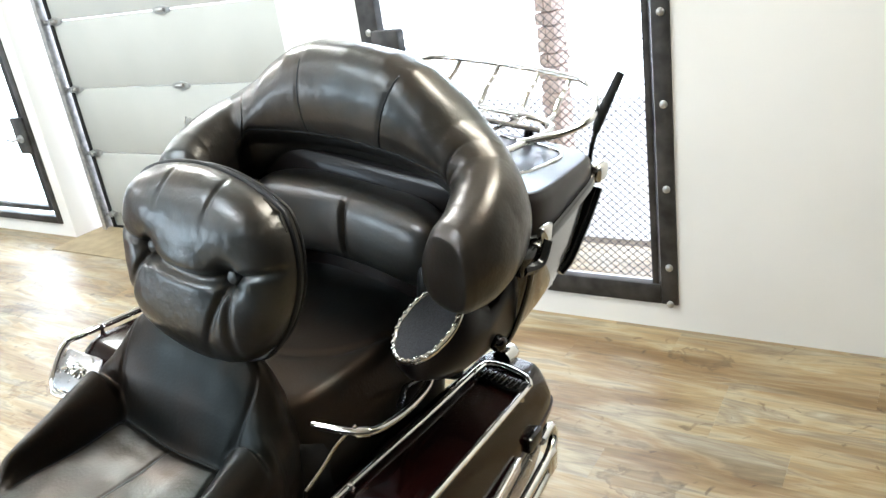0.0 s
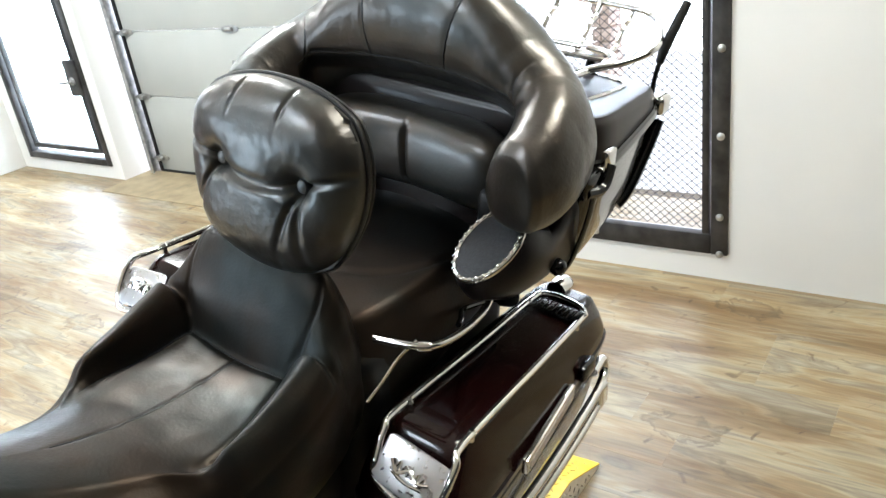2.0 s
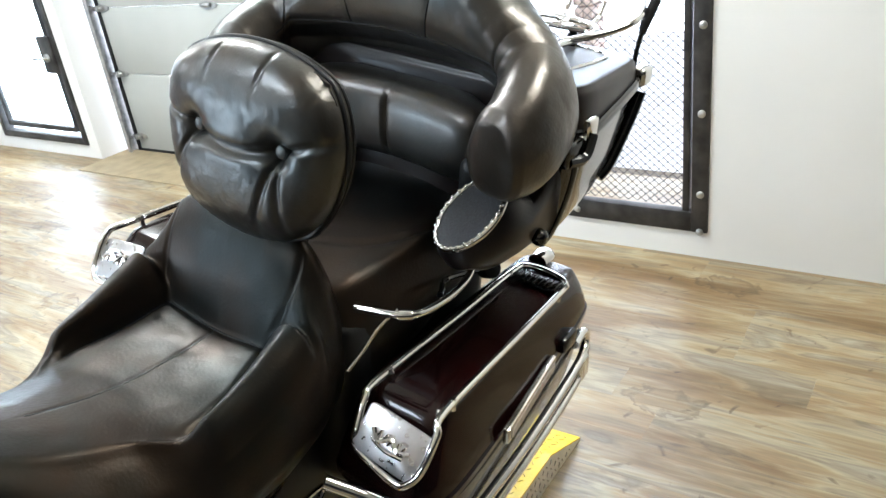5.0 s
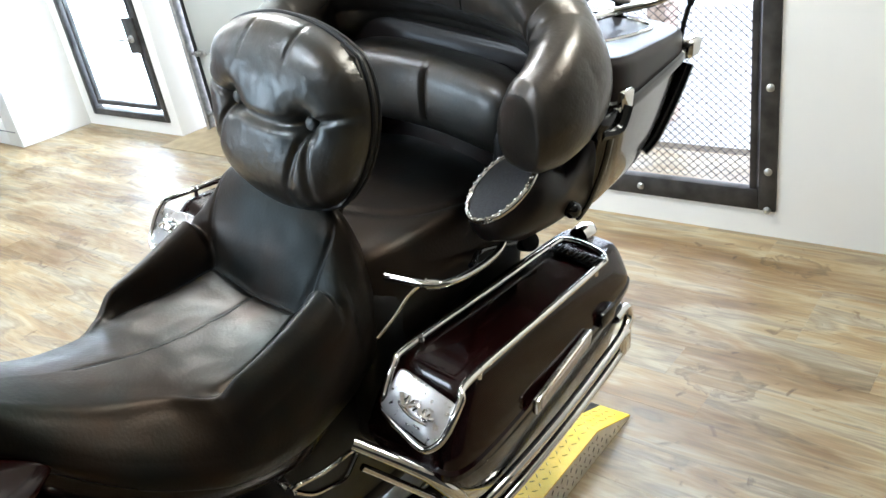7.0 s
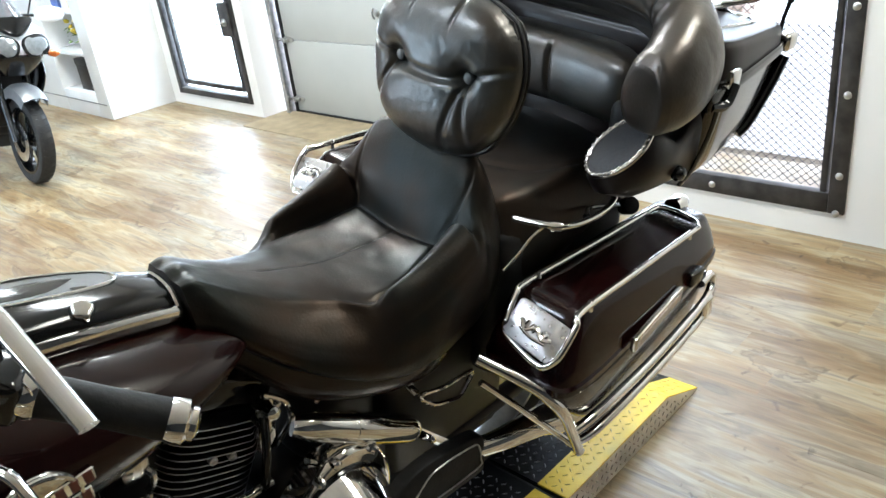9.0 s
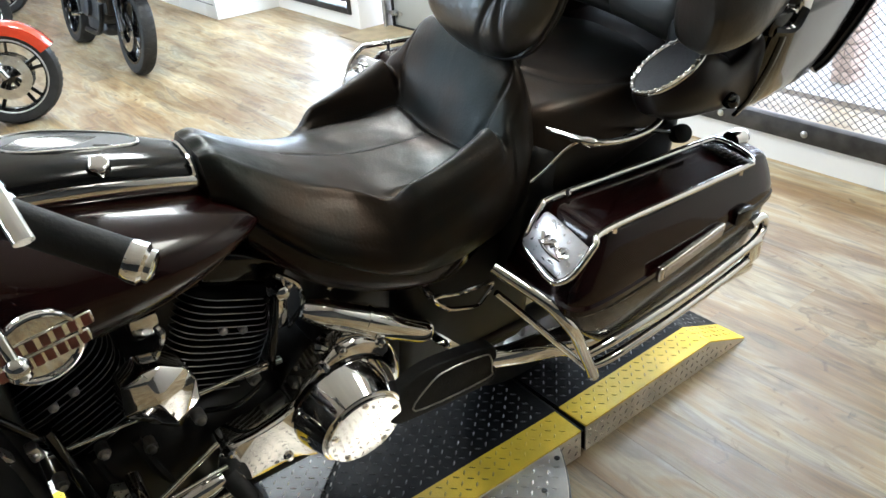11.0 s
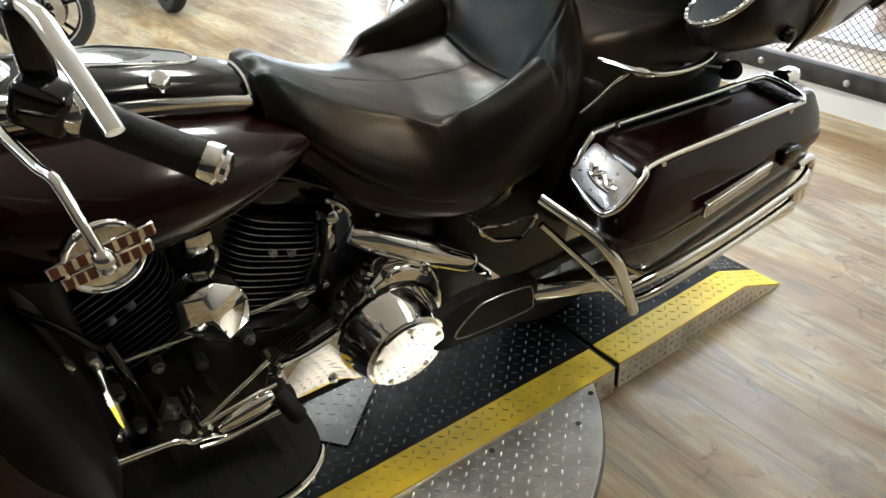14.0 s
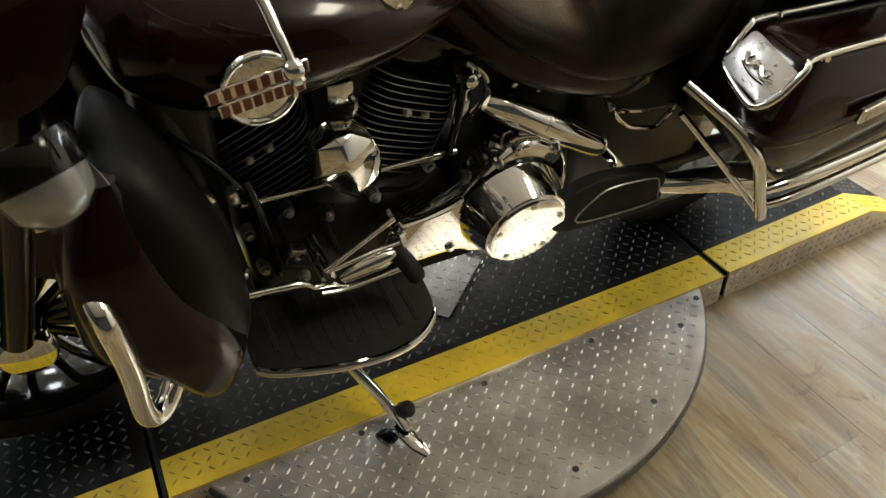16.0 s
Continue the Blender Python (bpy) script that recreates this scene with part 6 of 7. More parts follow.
    outline = smooth_path([(-0.622, 0.405), (-0.618, 0.352), (-0.575, 0.328), (-0.470, 0.326), (-0.42, 0.300), (-0.34, 0.280), (-0.26, 0.295), (-0.21, 0.36), (-0.195, 0.44), (-0.225, 0.53), (-0.295, 0.580), (-0.365, 0.572), (-0.425, 0.520), (-0.465, 0.474), (-0.525, 0.456), (-0.600, 0.446)], 5, True)
    bm = bmesh.new()
    plate(bm, outline, 0.064, m, 0.022, 5)
    pc = part("primary_cover", bm, POLISHED, eng, "polished chrome primary cover", 28)
    bm = bmesh.new()
    dm = m @ Matrix.Translation((-0.342, 0.420, 0.052)) @ pose(0, 0, 0, 4, 0, 0)
    lathe(bm, [(0.128, 0.0), (0.128, 0.0105), (0.10, 0.0108)], dm, 40)
    part("gap_ring", bm, GLOSS, pc, "gloss black gap round the clutch housing")
    bm = bmesh.new()
    lathe(bm, [(0.124, 0.0), (0.122, 0.010), (0.096, 0.082), (0.093, 0.084), (0.080, 0.084)], dm, 64)
    dome = part("clutch_dome", bm, POLISHED, pc, "domed chrome clutch housing", 25)
    bm = bmesh.new()
    lathe(bm, [(0.089, 0.079), (0.089, 0.090), (0.0865, 0.0920), (0.06, 0.0935), (0.03, 0.0945), (0.002, 0.095)], dm, 64)
    dc = part("derby_cover", bm, POLISHED, pc, "round chrome derby cover", 25)
    for k in range(5):
        a = radians(20 + 72 * k)
        bm = bmesh.new()
        lathe(bm, [(0.0075, 0.085), (0.0075, 0.093), (0.004, 0.095)], dm @ Matrix.Translation((0.075 * math.cos(a), 0.075 * math.sin(a), 0.002)), 8)
        part("cover_bolt", bm, CHROME, dc)
    for y, z in ((-0.598, 0.437), (-0.385, 0.548), (-0.345, 0.572), (-0.25, 0.545), (-0.588, 0.345), (-0.48, 0.345)):
        bm = bmesh.new()
        lathe(bm, [(0.011, 0.05), (0.011, 0.068), (0.006, 0.072)], m @ Matrix.Translation((y, z, 0)), 8)
        part("case_bolt", bm, CHROME, pc)
    # starter / chrome transmission tube
    bm = bmesh.new()
    tube(bm, [(0.140, -0.385, 0.650), (0.160, -0.345, 0.632), (0.188, -0.230, 0.568), (0.203, -0.142, 0.516), (0.206, -0.122, 0.503)], [0.022, 0.031, 0.034, 0.031, 0.018], 20, 6)
    tube(bm, [(0.1775, -0.272, 0.592), (0.179, -0.266, 0.589)], 0.0352, 20, 0)
    cp = part("crossover_shield", bm, CHROME, eng, "chrome exhaust crossover shield")
    bm = bmesh.new()
    tube(bm, [(0.204, -0.115, 0.490), (0.207, -0.065, 0.435), (0.207, -0.01, 0.375)], 0.007, 8, 5, flat=1.7)
    part("brake_line", bm, CHROME, cp)
    # carburettor side and hoses behind the rear cylinder
    bm = bmesh.new()
    lathe(bm, [(0.018, 0), (0.022, 0.02), (0.014, 0.035), (0.014, 0.05), (0.007, 0.055)], axes((0.10, -0.425, 0.70), (1, 0, 0.2)), 14)
    box(bm, (0.085, -0.45, 0.60), (0.125, -0.405, 0.675), 0.01, 2)
    tube(bm, [(0.11, -0.42, 0.73), (0.125, -0.385, 0.70), (0.12, -0.375, 0.64), (0.10, -0.40, 0.58)], 0.006, 8, 6)
    part("intake_fitting", bm, CHROME, eng, "chrome intake fitting with hose")
    bm = bmesh.new()
    box(bm, (0.06, -0.70, 0.69), (0.11, -0.645, 0.745), 0.012, 2)
    tube(bm, [(0.09, -0.665, 0.72), (0.115, -0.65, 0.70), (0.11, -0.66, 0.665)], 0.008, 8, 5)
    part("coil_fitting", bm, BRUSHED, eng, "small metal coil fitting")
    # shift rod
    bm = bmesh.new()
    tube(bm, [(0.135, -0.885, 0.545), (0.135, -0.44, 0.535)], 0.0055, 10, 0)
    tube(bm, [(0.135, -0.52, 0.537), (0.135, -0.44, 0.535)], 0.009, 10, 0)
    part("shift_rod", bm, CHROME, eng, "thin chrome shift rod")
    # brackets, bolts and hoses on the crankcase in front of the primary cover
    for x, y, z, w, h, turn in ((0.155, -0.950, 0.603, 0.016, 0.014, 30), (0.155, -0.901, 0.592, 0.010, 0.016, 10), (0.150, -0.800, 0.388, 0.018, 0.022, -25), (0.150, -0.905, 0.385, 0.014, 0.006, 40)):
        bm = bmesh.new()
        box(bm, (-0.012, -w, -h), (0.012, w, h), 0.004, 2, Matrix.Translation((x, y, z)) @ pose(0, 0, 0, turn, 0, 0))
        lathe(bm, [(0.006, 0.010), (0.006, 0.018), (0.003, 0.021)], axes((x, y, z), (1, 0, 0)), 8)
        part("bracket", bm, SATIN, eng, "small bare metal bracket")
    for run, r in ((((0.15, -0.875, 0.62), (0.158, -0.86, 0.54), (0.155, -0.845, 0.44), (0.14, -0.83, 0.34)), 0.011), (((0.12, -0.99, 0.74), (0.15, -0.93, 0.68), (0.155, -0.89, 0.62), (0.12, -0.86, 0.57)), 0.008),
                   (((0.13, -0.46, 0.52), (0.165, -0.47, 0.585), (0.15, -0.45, 0.66), (0.10, -0.42, 0.72)), 0.009), (((0.12, -0.60, 0.47), (0.165, -0.55, 0.50), (0.165, -0.49, 0.53)), 0.006)):
        bm = bmesh.new()
        tube(bm, list(run), r, 10, 6)
        part("hose", bm, GLOSS, eng, "black rubber hose")
    for y, z in ((-0.88, 0.47), (-0.80, 0.50), (-0.72, 0.46), (-0.62, 0.475), (-0.50, 0.515), (-0.86, 0.36), (-0.78, 0.30)):
        bm = bmesh.new()
        lathe(bm, [(0.013, -0.02), (0.013, 0.004), (0.008, 0.004), (0.008, 0.012), (0.004, 0.014)], axes((0.138, y, z), (1, 0, 0)), 10)
        part("crankcase_bolt", bm, FIN, eng)
    for yy in (-0.82, -0.74, -0.95):
        bm = bmesh.new()
        tube(bm, [(0.12, yy, 0.48), (0.13, yy + 0.02, 0.40), (0.12, yy + 0.05, 0.31)], 0.010, 8, 5)
        part("cable", bm, RUBBER, eng, "black control cable")
    return eng


engine()


# ----- foot controls -----
def floorboard():
    bm = bmesh.new()
    m = Matrix.Translation((0, 0, 0.298))
    outline = [tuple(p) for p in smooth_path([(0.175, -0.93), (0.300, -0.945), (0.338, -0.925), (0.368, -0.847), (0.388, -0.762), (0.393, -0.692), (0.380, -0.630), (0.348, -0.585), (0.300, -0.562), (0.215, -0.560), (0.175, -0.580)], 4)]
    plate(bm, outline, 0.016, m, 0.004)
    fb = part("floorboard", bm, RUBBER, bike, "black rubber rider footboard with chrome rim")
    bm = bmesh.new()
    tube(bm, [(x * 1.0 + 0.004, y, 0.305) for x, y in outline[6:-10]], 0.008, 10, 1, flat=1.3)
    part("board_rim", bm, CHROME, fb, "chrome footboard rim")
    for k in range(9):
        bm = bmesh.new()
        y = -0.90 + k * 0.035
        box(bm, (0.19, y, 0.313), (0.345 if 0 < k else 0.31, y + 0.012, 0.3155), 0.001, 1)
        part("tread_rib", bm, RUBBER, fb)
    for y0, y1 in ((-0.88, -0.86), (-0.63, -0.65)):
        bm = bmesh.new()
        tube(bm, [(0.08, y0, 0.27), (0.20, y1, 0.285)], 0.014, 10, 0)
        part("board_bracket", bm, BLACK, fb)
    # heel-toe shifter
    bm = bmesh.new()
    tube(bm, [(0.27, -0.925, 0.455), (0.27, -0.835, 0.442), (0.27, -0.812, 0.432), (0.27, -0.800, 0.418), (0.27, -0.765, 0.414), (0.272, -0.742, 0.396), (0.276, -0.70, 0.394), (0.285, -0.622, 0.412)], 0.0075, 10, 5)
    tube(bm, [(0.285, -0.79, 0.412), (0.285, -0.735, 0.402), (0.285, -0.655, 0.408)], 0.0055, 10, 4)
    sh = part("shift_lever", bm, CHROME, bike, "chrome heel and toe shift lever")
    bm = bmesh.new()
    tube(bm, [(0.262, -0.775, 0.447), (0.262, -0.745, 0.462), (0.255, -0.69, 0.487), (0.245, -0.625, 0.513)], 0.0055, 10, 4)
    tube(bm, [(0.262, -0.765, 0.440), (0.262, -0.72, 0.450), (0.258, -0.62, 0.456)], 0.006, 10, 4)
    tube(bm, [(0.268, -0.745, 0.414), (0.268, -0.715, 0.424), (0.268, -0.665, 0.434), (0.268, -0.632, 0.440)], [0.008, 0.015, 0.018, 0.011], 12, 5, flat=1.3)
    part("inner_lever", bm, CHROME, sh)
    bm = bmesh.new()
    lathe(bm, [(0.017, -0.025), (0.019, 0.0), (0.019, 0.035), (0.012, 0.045)], axes((0.285, -0.615, 0.425), (0.75, 0.3, -0.5)), 16)
    part("heel_peg", bm, RUBBER, sh, "black rubber shifter peg")
    bm = bmesh.new()
    lathe(bm, [(0.016, -0.10), (0.016, 0.010), (0.010, 0.016)], axes((0.262, -0.770, 0.432), (1, 0, 0)), 16)
    part("pivot", bm, CHROME, sh)
    # passenger footboard
    m = axes((0.268, -0.124, 0.424), (1.0, -0.05, 0.18), (0, 1, -0.04))
    bm = bmesh.new()
    outline = [(-0.165, -0.015), (-0.150, -0.045), (-0.10, -0.055), (0.09, -0.050), (0.120, -0.035), (0.125, 0.025), (0.10, 0.050), (-0.02, 0.060), (-0.09, 0.050), (-0.14, 0.02)]
    o = smooth_path(outline, 4, True)
    plate(bm, o, 0.035, m, 0.008, 3)
    pf = part("passenger_footboard", bm, RUBBER, bike, "folded black passenger footboard with silver oval line")
    bm = bmesh.new()
    ring = smooth_path([(-0.095, -0.035), (0.09, -0.032), (0.108, -0.012), (0.105, 0.022), (0.085, 0.034), (0.0, 0.036), (-0.05, 0.022)], 5, True)
    tube(bm, [tuple(m @ Vector((x, y, 0.0355))) for x, y in ring], 0.0022, 6, 1, True)
    part("board_line", bm, FIN, pf)
    # side stand
    bm = bmesh.new()
    tube(bm, [(0.16, -0.80, 0.20), (0.30, -0.73, 0.130), (0.375, -0.680, 0.058), (0.425, -0.665, 0.036)], [0.014, 0.013, 0.012, 0.014], 12, 5, flat=1.4)
    st = part("side_stand", bm, CHROME, bike, "chrome side stand")
    bm = bmesh.new()
    lathe(bm, [(0.012, -0.015), (0.019, -0.005), (0.019, 0.018), (0.010, 0.026)], axes((0.392, -0.658, 0.066), (0.5, 0.3, 0.8)), 16)
    part("stand_stop", bm, RUBBER, st, "round rubber stop")
    bm = bmesh.new()
    tube(bm, [(0.405, -0.675, 0.038), (0.440, -0.668, 0.036), (0.470, -0.656, 0.030), (0.494, -0.645, 0.024)], [0.016, 0.021, 0.019, 0.010], 12, 5, flat=0.6)
    part("stand_foot", bm, CHROME, st, "curved chrome stand foot")
    bm = bmesh.new()
    box(bm, (-0.022, -0.016, -0.010), (0.022, 0.016, 0.010), 0.005, 2, Matrix.Translation((0.415, -0.708, 0.022)) @ pose(0, 0, 0, 0, -12, 25))
    part("stand_tab", bm, GLOSS, st)
    # buddy-peg bracket
    bm = bmesh.new()
    tube(bm, [(0.22, -0.120, 0.606), (0.222, -0.05, 0.590), (0.22, 0.040, 0.580), (0.222, 0.022, 0.552), (0.222, 0.000, 0.532), (0.224, -0.045, 0.546), (0.224, -0.085, 0.564)], 0.0058, 8, 3, True)
    tube(bm, [(0.18, -0.128, 0.622), (0.215, -0.124, 0.610)], 0.010, 10, 0)
    part("helmet_hook", bm, CHROME, bike, "looped chrome bracket under the seat")


floorboard()

# exhaust mufflers
for sx in (1, -1):
    bm = bmesh.new()
    tube(bm, [(sx * 0.22, -0.10, 0.40), (sx * 0.30, 0.02, 0.425), (sx * 0.33, 0.16, 0.42), (sx * 0.34, 0.30, 0.39), (sx * 0.34, 0.86, 0.375)], [0.022, 0.024, 0.035, 0.045, 0.043], 16, 6)
    part("muffler", bm, CHROME, bike, "long chrome muffler")
bm = bmesh.new()
for sx in (1, -1):
    tube(bm, [(sx * 0.15, -0.25, 0.33), (sx * 0.15, 0.36, 0.33)], 0.025, 10, 0)
part("swingarm", bm, BLACK, bike, "black swingarm")
bm = bmesh.new()
box(bm, (-0.17, -0.17, 0.27), (0.165, 0.24, 0.67), 0.04, 3)
part("frame_cover", bm, BLACK, bike, "black inner frame and oil tank cover")


# ----- fairings, guard bar, handlebar -----
def front_end():
    for sx in (1, -1):
        bm = bmesh.new()
        rings = []
        for z, y0, y1, x0, x1 in smooth_path([(0.825, -1.115, -1.075, 0.26, 0.32), (0.76, -1.165, -1.05, 0.23, 0.355), (0.68, -1.195, -1.03, 0.20, 0.388), (0.60, -1.20, -1.00, 0.18, 0.40), (0.52, -1.19, -0.965, 0.18, 0.405), (0.44, -1.125, -0.945, 0.18, 0.395), (0.37, -1.09, -0.965, 0.18, 0.38), (0.315, -1.06, -0.99, 0.19, 0.36), (0.285, -1.045, -1.01, 0.21, 0.33)], 5):
            rings.append([(sx * x, y, z) for x, y in ellipse((x1 - x0) / 2, (y1 - y0) / 2, 28, 3.0, (x0 + x1) / 2, (y0 + y1) / 2)])
        loft(bm, rings)
        lf = part("lower_fairing", bm, PAINT, bike, "black cherry lower leg fairing")
        bm = bmesh.new()
        rings = []
        for z, y0, y1, x1 in smooth_path([(0.838, -1.085, -1.06, 0.22), (0.825, -1.105, -1.03, 0.30), (0.78, -1.12, -0.995, 0.345), (0.70, -1.11, -0.965, 0.375), (0.62, -1.10, -0.94, 0.385), (0.54, -1.08, -0.925, 0.378), (0.46, -1.06, -0.922, 0.365), (0.39, -1.05, -0.935, 0.345), (0.34, -1.04, -0.955, 0.33), (0.31, -1.03, -0.985, 0.30)], 5):
            rings.append([(sx * x, y, z) for x, y in ellipse((x1 - 0.10) / 2, (y1 - y0) / 2, 28, 2.6, (x1 + 0.10) / 2, (y0 + y1) / 2)])
        loft(bm, rings)
        part("leg_pod", bm, POD, lf, "matt black leg-side storage pod")
        bm = bmesh.new()
        tube(bm, [(sx * 0.345, -1.17, 0.70), (sx * 0.385, -1.13, 0.60)], 0.012, 8, 3, flat=0.5)
        part("vent_slot", bm, GLOSS, lf)
        bm = bmesh.new()
        tube(bm, [(sx * 0.32, -1.16, 0.675), (sx * 0.395, -1.150, 0.650), (sx * 0.412, -1.142, 0.54), (sx * 0.412, -1.145, 0.43), (sx * 0.400, -1.136, 0.382), (sx * 0.380, -1.110, 0.376), (sx * 0.33, -1.07, 0.41), (sx * 0.15, -0.98, 0.45)], 0.019, 14, 6)
        part("engine_guard", bm, CHROME, bike, "chrome engine guard bar")
    bm = bmesh.new()
    # added black block keeps the gap between fairing and engine dark
    box(bm, (-0.11, -1.02, 0.26), (0.12, -0.90, 0.84), 0.03, 3)
    for dx in (-0.13, 0.14):
        tube(bm, [(dx, -0.90, 0.22), (dx, -0.93, 0.5), (dx * 0.6, -1.0, 0.86)], 0.022, 10, 5)
    # another filler, darkening the space between the cylinders
    box(bm, (-0.06, -0.715, 0.44), (0.055, -0.545, 0.80), 0.02, 2)
    part("front_downtube", bm, BLACK, bike, "black frame downtubes with added dark filler blocks")
    # batwing fairing shell
    bm = bmesh.new()
    rings = []
    for s in np.linspace(-1, 1, 41):
        x = 0.42 * s
        y = -1.42 + 0.26 * abs(s) ** 2.2
        zt = 1.32 - 0.18 * abs(s) ** 2.5
        zb = 0.93 + 0.10 * abs(s) ** 3
        ring = []
        for q in np.linspace(0, 2 * math.pi, 24, endpoint=False):
            c, sn = math.cos(q), math.sin(q)
            ring.append((x * (1 - 0.06 * (sn > 0) * sn), y + 0.10 * c * (1 - 0.7 * abs(s) ** 6) + 0.10 * (sn * 0.5 + 0.5), (zt + zb) / 2 + (zt - zb) / 2 * math.copysign(abs(sn) ** 0.7, sn)))
        rings.append(ring)
    loft(bm, rings)
    fair = part("front_fairing", bm, PAINT, bike, "black cherry batwing front fairing")
    bm = bmesh.new()
    box(bm, (-0.33, -1.33, 0.97), (0.33, -1.20, 1.22), 0.04, 3)
    part("dash_panel", bm, BLACK, fair, "black inner dash panel")
    # left front turn lamp in a clear shell
    for sx in (1, -1):
        m = axes((sx * 0.375, -1.155, 0.895), (sx * 0.55, 0.25, -0.8), (1, 0, 0))
        bm = bmesh.new()
        lathe(bm, [(0.055, -0.05), (0.060, -0.01), (0.052, 0.025), (0.030, 0.045), (0.005, 0.052)], m, 24)
        tl = part("front_lamp", bm, CLEAR_LENS, bike, "clear front signal lamp lens")
        bm = bmesh.new()
        lathe(bm, [(0.061, -0.06), (0.066, -0.045), (0.064, -0.012), (0.058, -0.008)], m, 24)
        part("lamp_bezel", bm, GLOSS, tl)
    # handlebar with grip, switch box, clutch lever
    bm = bmesh.new()
    for sx in (1, -1):
        tube(bm, [(0.0, -1.05, 1.08), (sx * 0.12, -1.05, 1.09), (sx * 0.28, -1.00, 1.17), (sx * 0.40, -0.87, 1.205), (sx * 0.497, -0.745, 1.148)], 0.0125, 12, 6)
    bar = part("handlebar", bm, CHROME, bike, "chrome handlebar")
    for sx in (1, -1):
        a, b = Vector((sx * 0.420, -0.842, 1.196)), Vector((sx * 0.492, -0.750, 1.150))
        d = (b - a).normalized()
        m = axes(a, d, (0, 0, 1))
        ln = (b - a).length
        bm = bmesh.new()
        lathe(bm, [(0.019, -0.01), (0.0225, 0.0), (0.0215, ln * 0.5), (0.0225, ln - 0.004), (0.021, ln)], m, 24)
        gr = part("grip", bm, RUBBER, bar, "black rubber grip")
        bm = bmesh.new()
        lathe(bm, [(0.023, ln - 0.002), (0.0245, ln + 0.004), (0.0245, ln + 0.016), (0.019, ln + 0.02), (0.019, ln + 0.026), (0.012, ln + 0.03)], m, 24)
        part("grip_end", bm, CHROME, gr, "stepped chrome grip end")
        bm = bmesh.new()
        lathe(bm, [(0.026, -0.016), (0.027, -0.006), (0.024, 0.0)], m, 20)
        part("grip_collar", bm, CHROME, gr)
        bm = bmesh.new()
        box(bm, (-0.028, -0.03, -0.075), (0.028, 0.03, -0.012), 0.012, 3, m)
        part("switch_box", bm, GLOSS, bar, "gloss black switch housing")
        bm = bmesh.new()
        tube(bm, [(sx * 0.375, -0.875, 1.315), (sx * 0.42, -0.862, 1.312), (sx * 0.49, -0.855, 1.290), (sx * 0.565, -0.846, 1.256)], [0.010, 0.0115, 0.0105, 0.010], 12, 6, flat=0.6)
        lv = part("lever", bm, CHROME, bar, "wide chrome hand lever")
        bm = bmesh.new()
        box(bm, (sx * 0.385 - 0.016, -0.89, 1.225), (sx * 0.385 + 0.016, -0.855, 1.320), 0.010, 3)
        part("lever_clamp", bm, GLOSS, lv)
        # mirror stem hanging below the bar
        bm = bmesh.new()
        tube(bm, [(sx * 0.41, -0.93, 1.205), (sx * 0.47, -0.91, 1.185), (sx * 0.500, -0.90, 1.182), (sx * 0.540, -0.892, 1.150), (sx * 0.562, -0.887, 1.126)], 0.0062, 10, 6)
        ms = part("mirror_stem", bm, CHROME, bar, "bent chrome mirror stem")
        bm = bmesh.new()
        lathe(bm, [(0.006, -0.010), (0.011, -0.005), (0.012, 0.003), (0.009, 0.008), (0.010, 0.012), (0.005, 0.016)], axes((sx * 0.564, -0.886, 1.122), (sx * 0.4, 0.1, -0.8)), 12)
        part("stem_nut", bm, CHROME, ms)


front_end()


# ---------- platform: turntable, plate track and ramp ----------
def lug_field(bm, inside, x0, x1, y0, y1, z, pitch=0.0275, h=0.0020, tilt=0.0, y_ref=0.0):
    """Raised lens-shaped lugs in a herringbone, joined into one mesh."""
    nx, ny = int((x1 - x0) / pitch), int((y1 - y0) / pitch)
    for i in range(nx + 1):
        for j in range(ny + 1):
            x, y = x0 + (i + 0.5) * pitch, y0 + (j + 0.5) * pitch
            if not inside(x, y):
                continue
            a = radians(45 if (i + j) % 2 else -45)
            c, s = math.cos(a), math.sin(a)
            ln, wd = 0.0100, 0.0026
            zz = z(x, y) if callable(z) else z
            base = [(-ln, 0), (-ln * 0.4, -wd), (ln * 0.4, -wd), (ln, 0), (ln * 0.4, wd), (-ln * 0.4, wd)]
            ring = []
            for px, py in base:
                gx, gy = x + px * c - py * s, y + px * s + py * c
                ring.append(bm[0].append((gx, gy, (z(gx, gy) if callable(z) else z))) or len(bm[0]) - 1)
            top = []
            for px, py in ((-ln * 0.6, 0), (ln * 0.6, 0)):
                gx, gy = x + px * c - py * s, y + px * s + py * c
                top.append(bm[0].append((gx, gy, (z(gx, gy) if callable(z) else z) + h)) or len(bm[0]) - 1)
            l, r = top
            bm[1].extend([(ring[0], ring[1], l), (ring[1], ring[2], r, l), (ring[2], ring[3], r), (ring[3], ring[4], r), (ring[4], ring[5], l, r), (ring[5], ring[0], l)])


def lugs(name, parent, mat, inside, x0, x1, y0, y1, z, **kw):
    data = ([], [])
    lug_field(data, inside, x0, x1, y0, y1, z, **kw)
    me = bpy.data.meshes.new(name)
    me.from_pydata(data[0], [], data[1])
    ob = finish(name, me, mat, parent)
    ob["kind"] = "stuff"
    return ob


DISC_X, DISC_Y, DISC_R, TURN = -0.69, 1.30, 0.773, -1.88  # the disc and the turn of the track on it
DECK, DISC = 0.094, 0.085
HALF, BAND = 0.376, 0.106


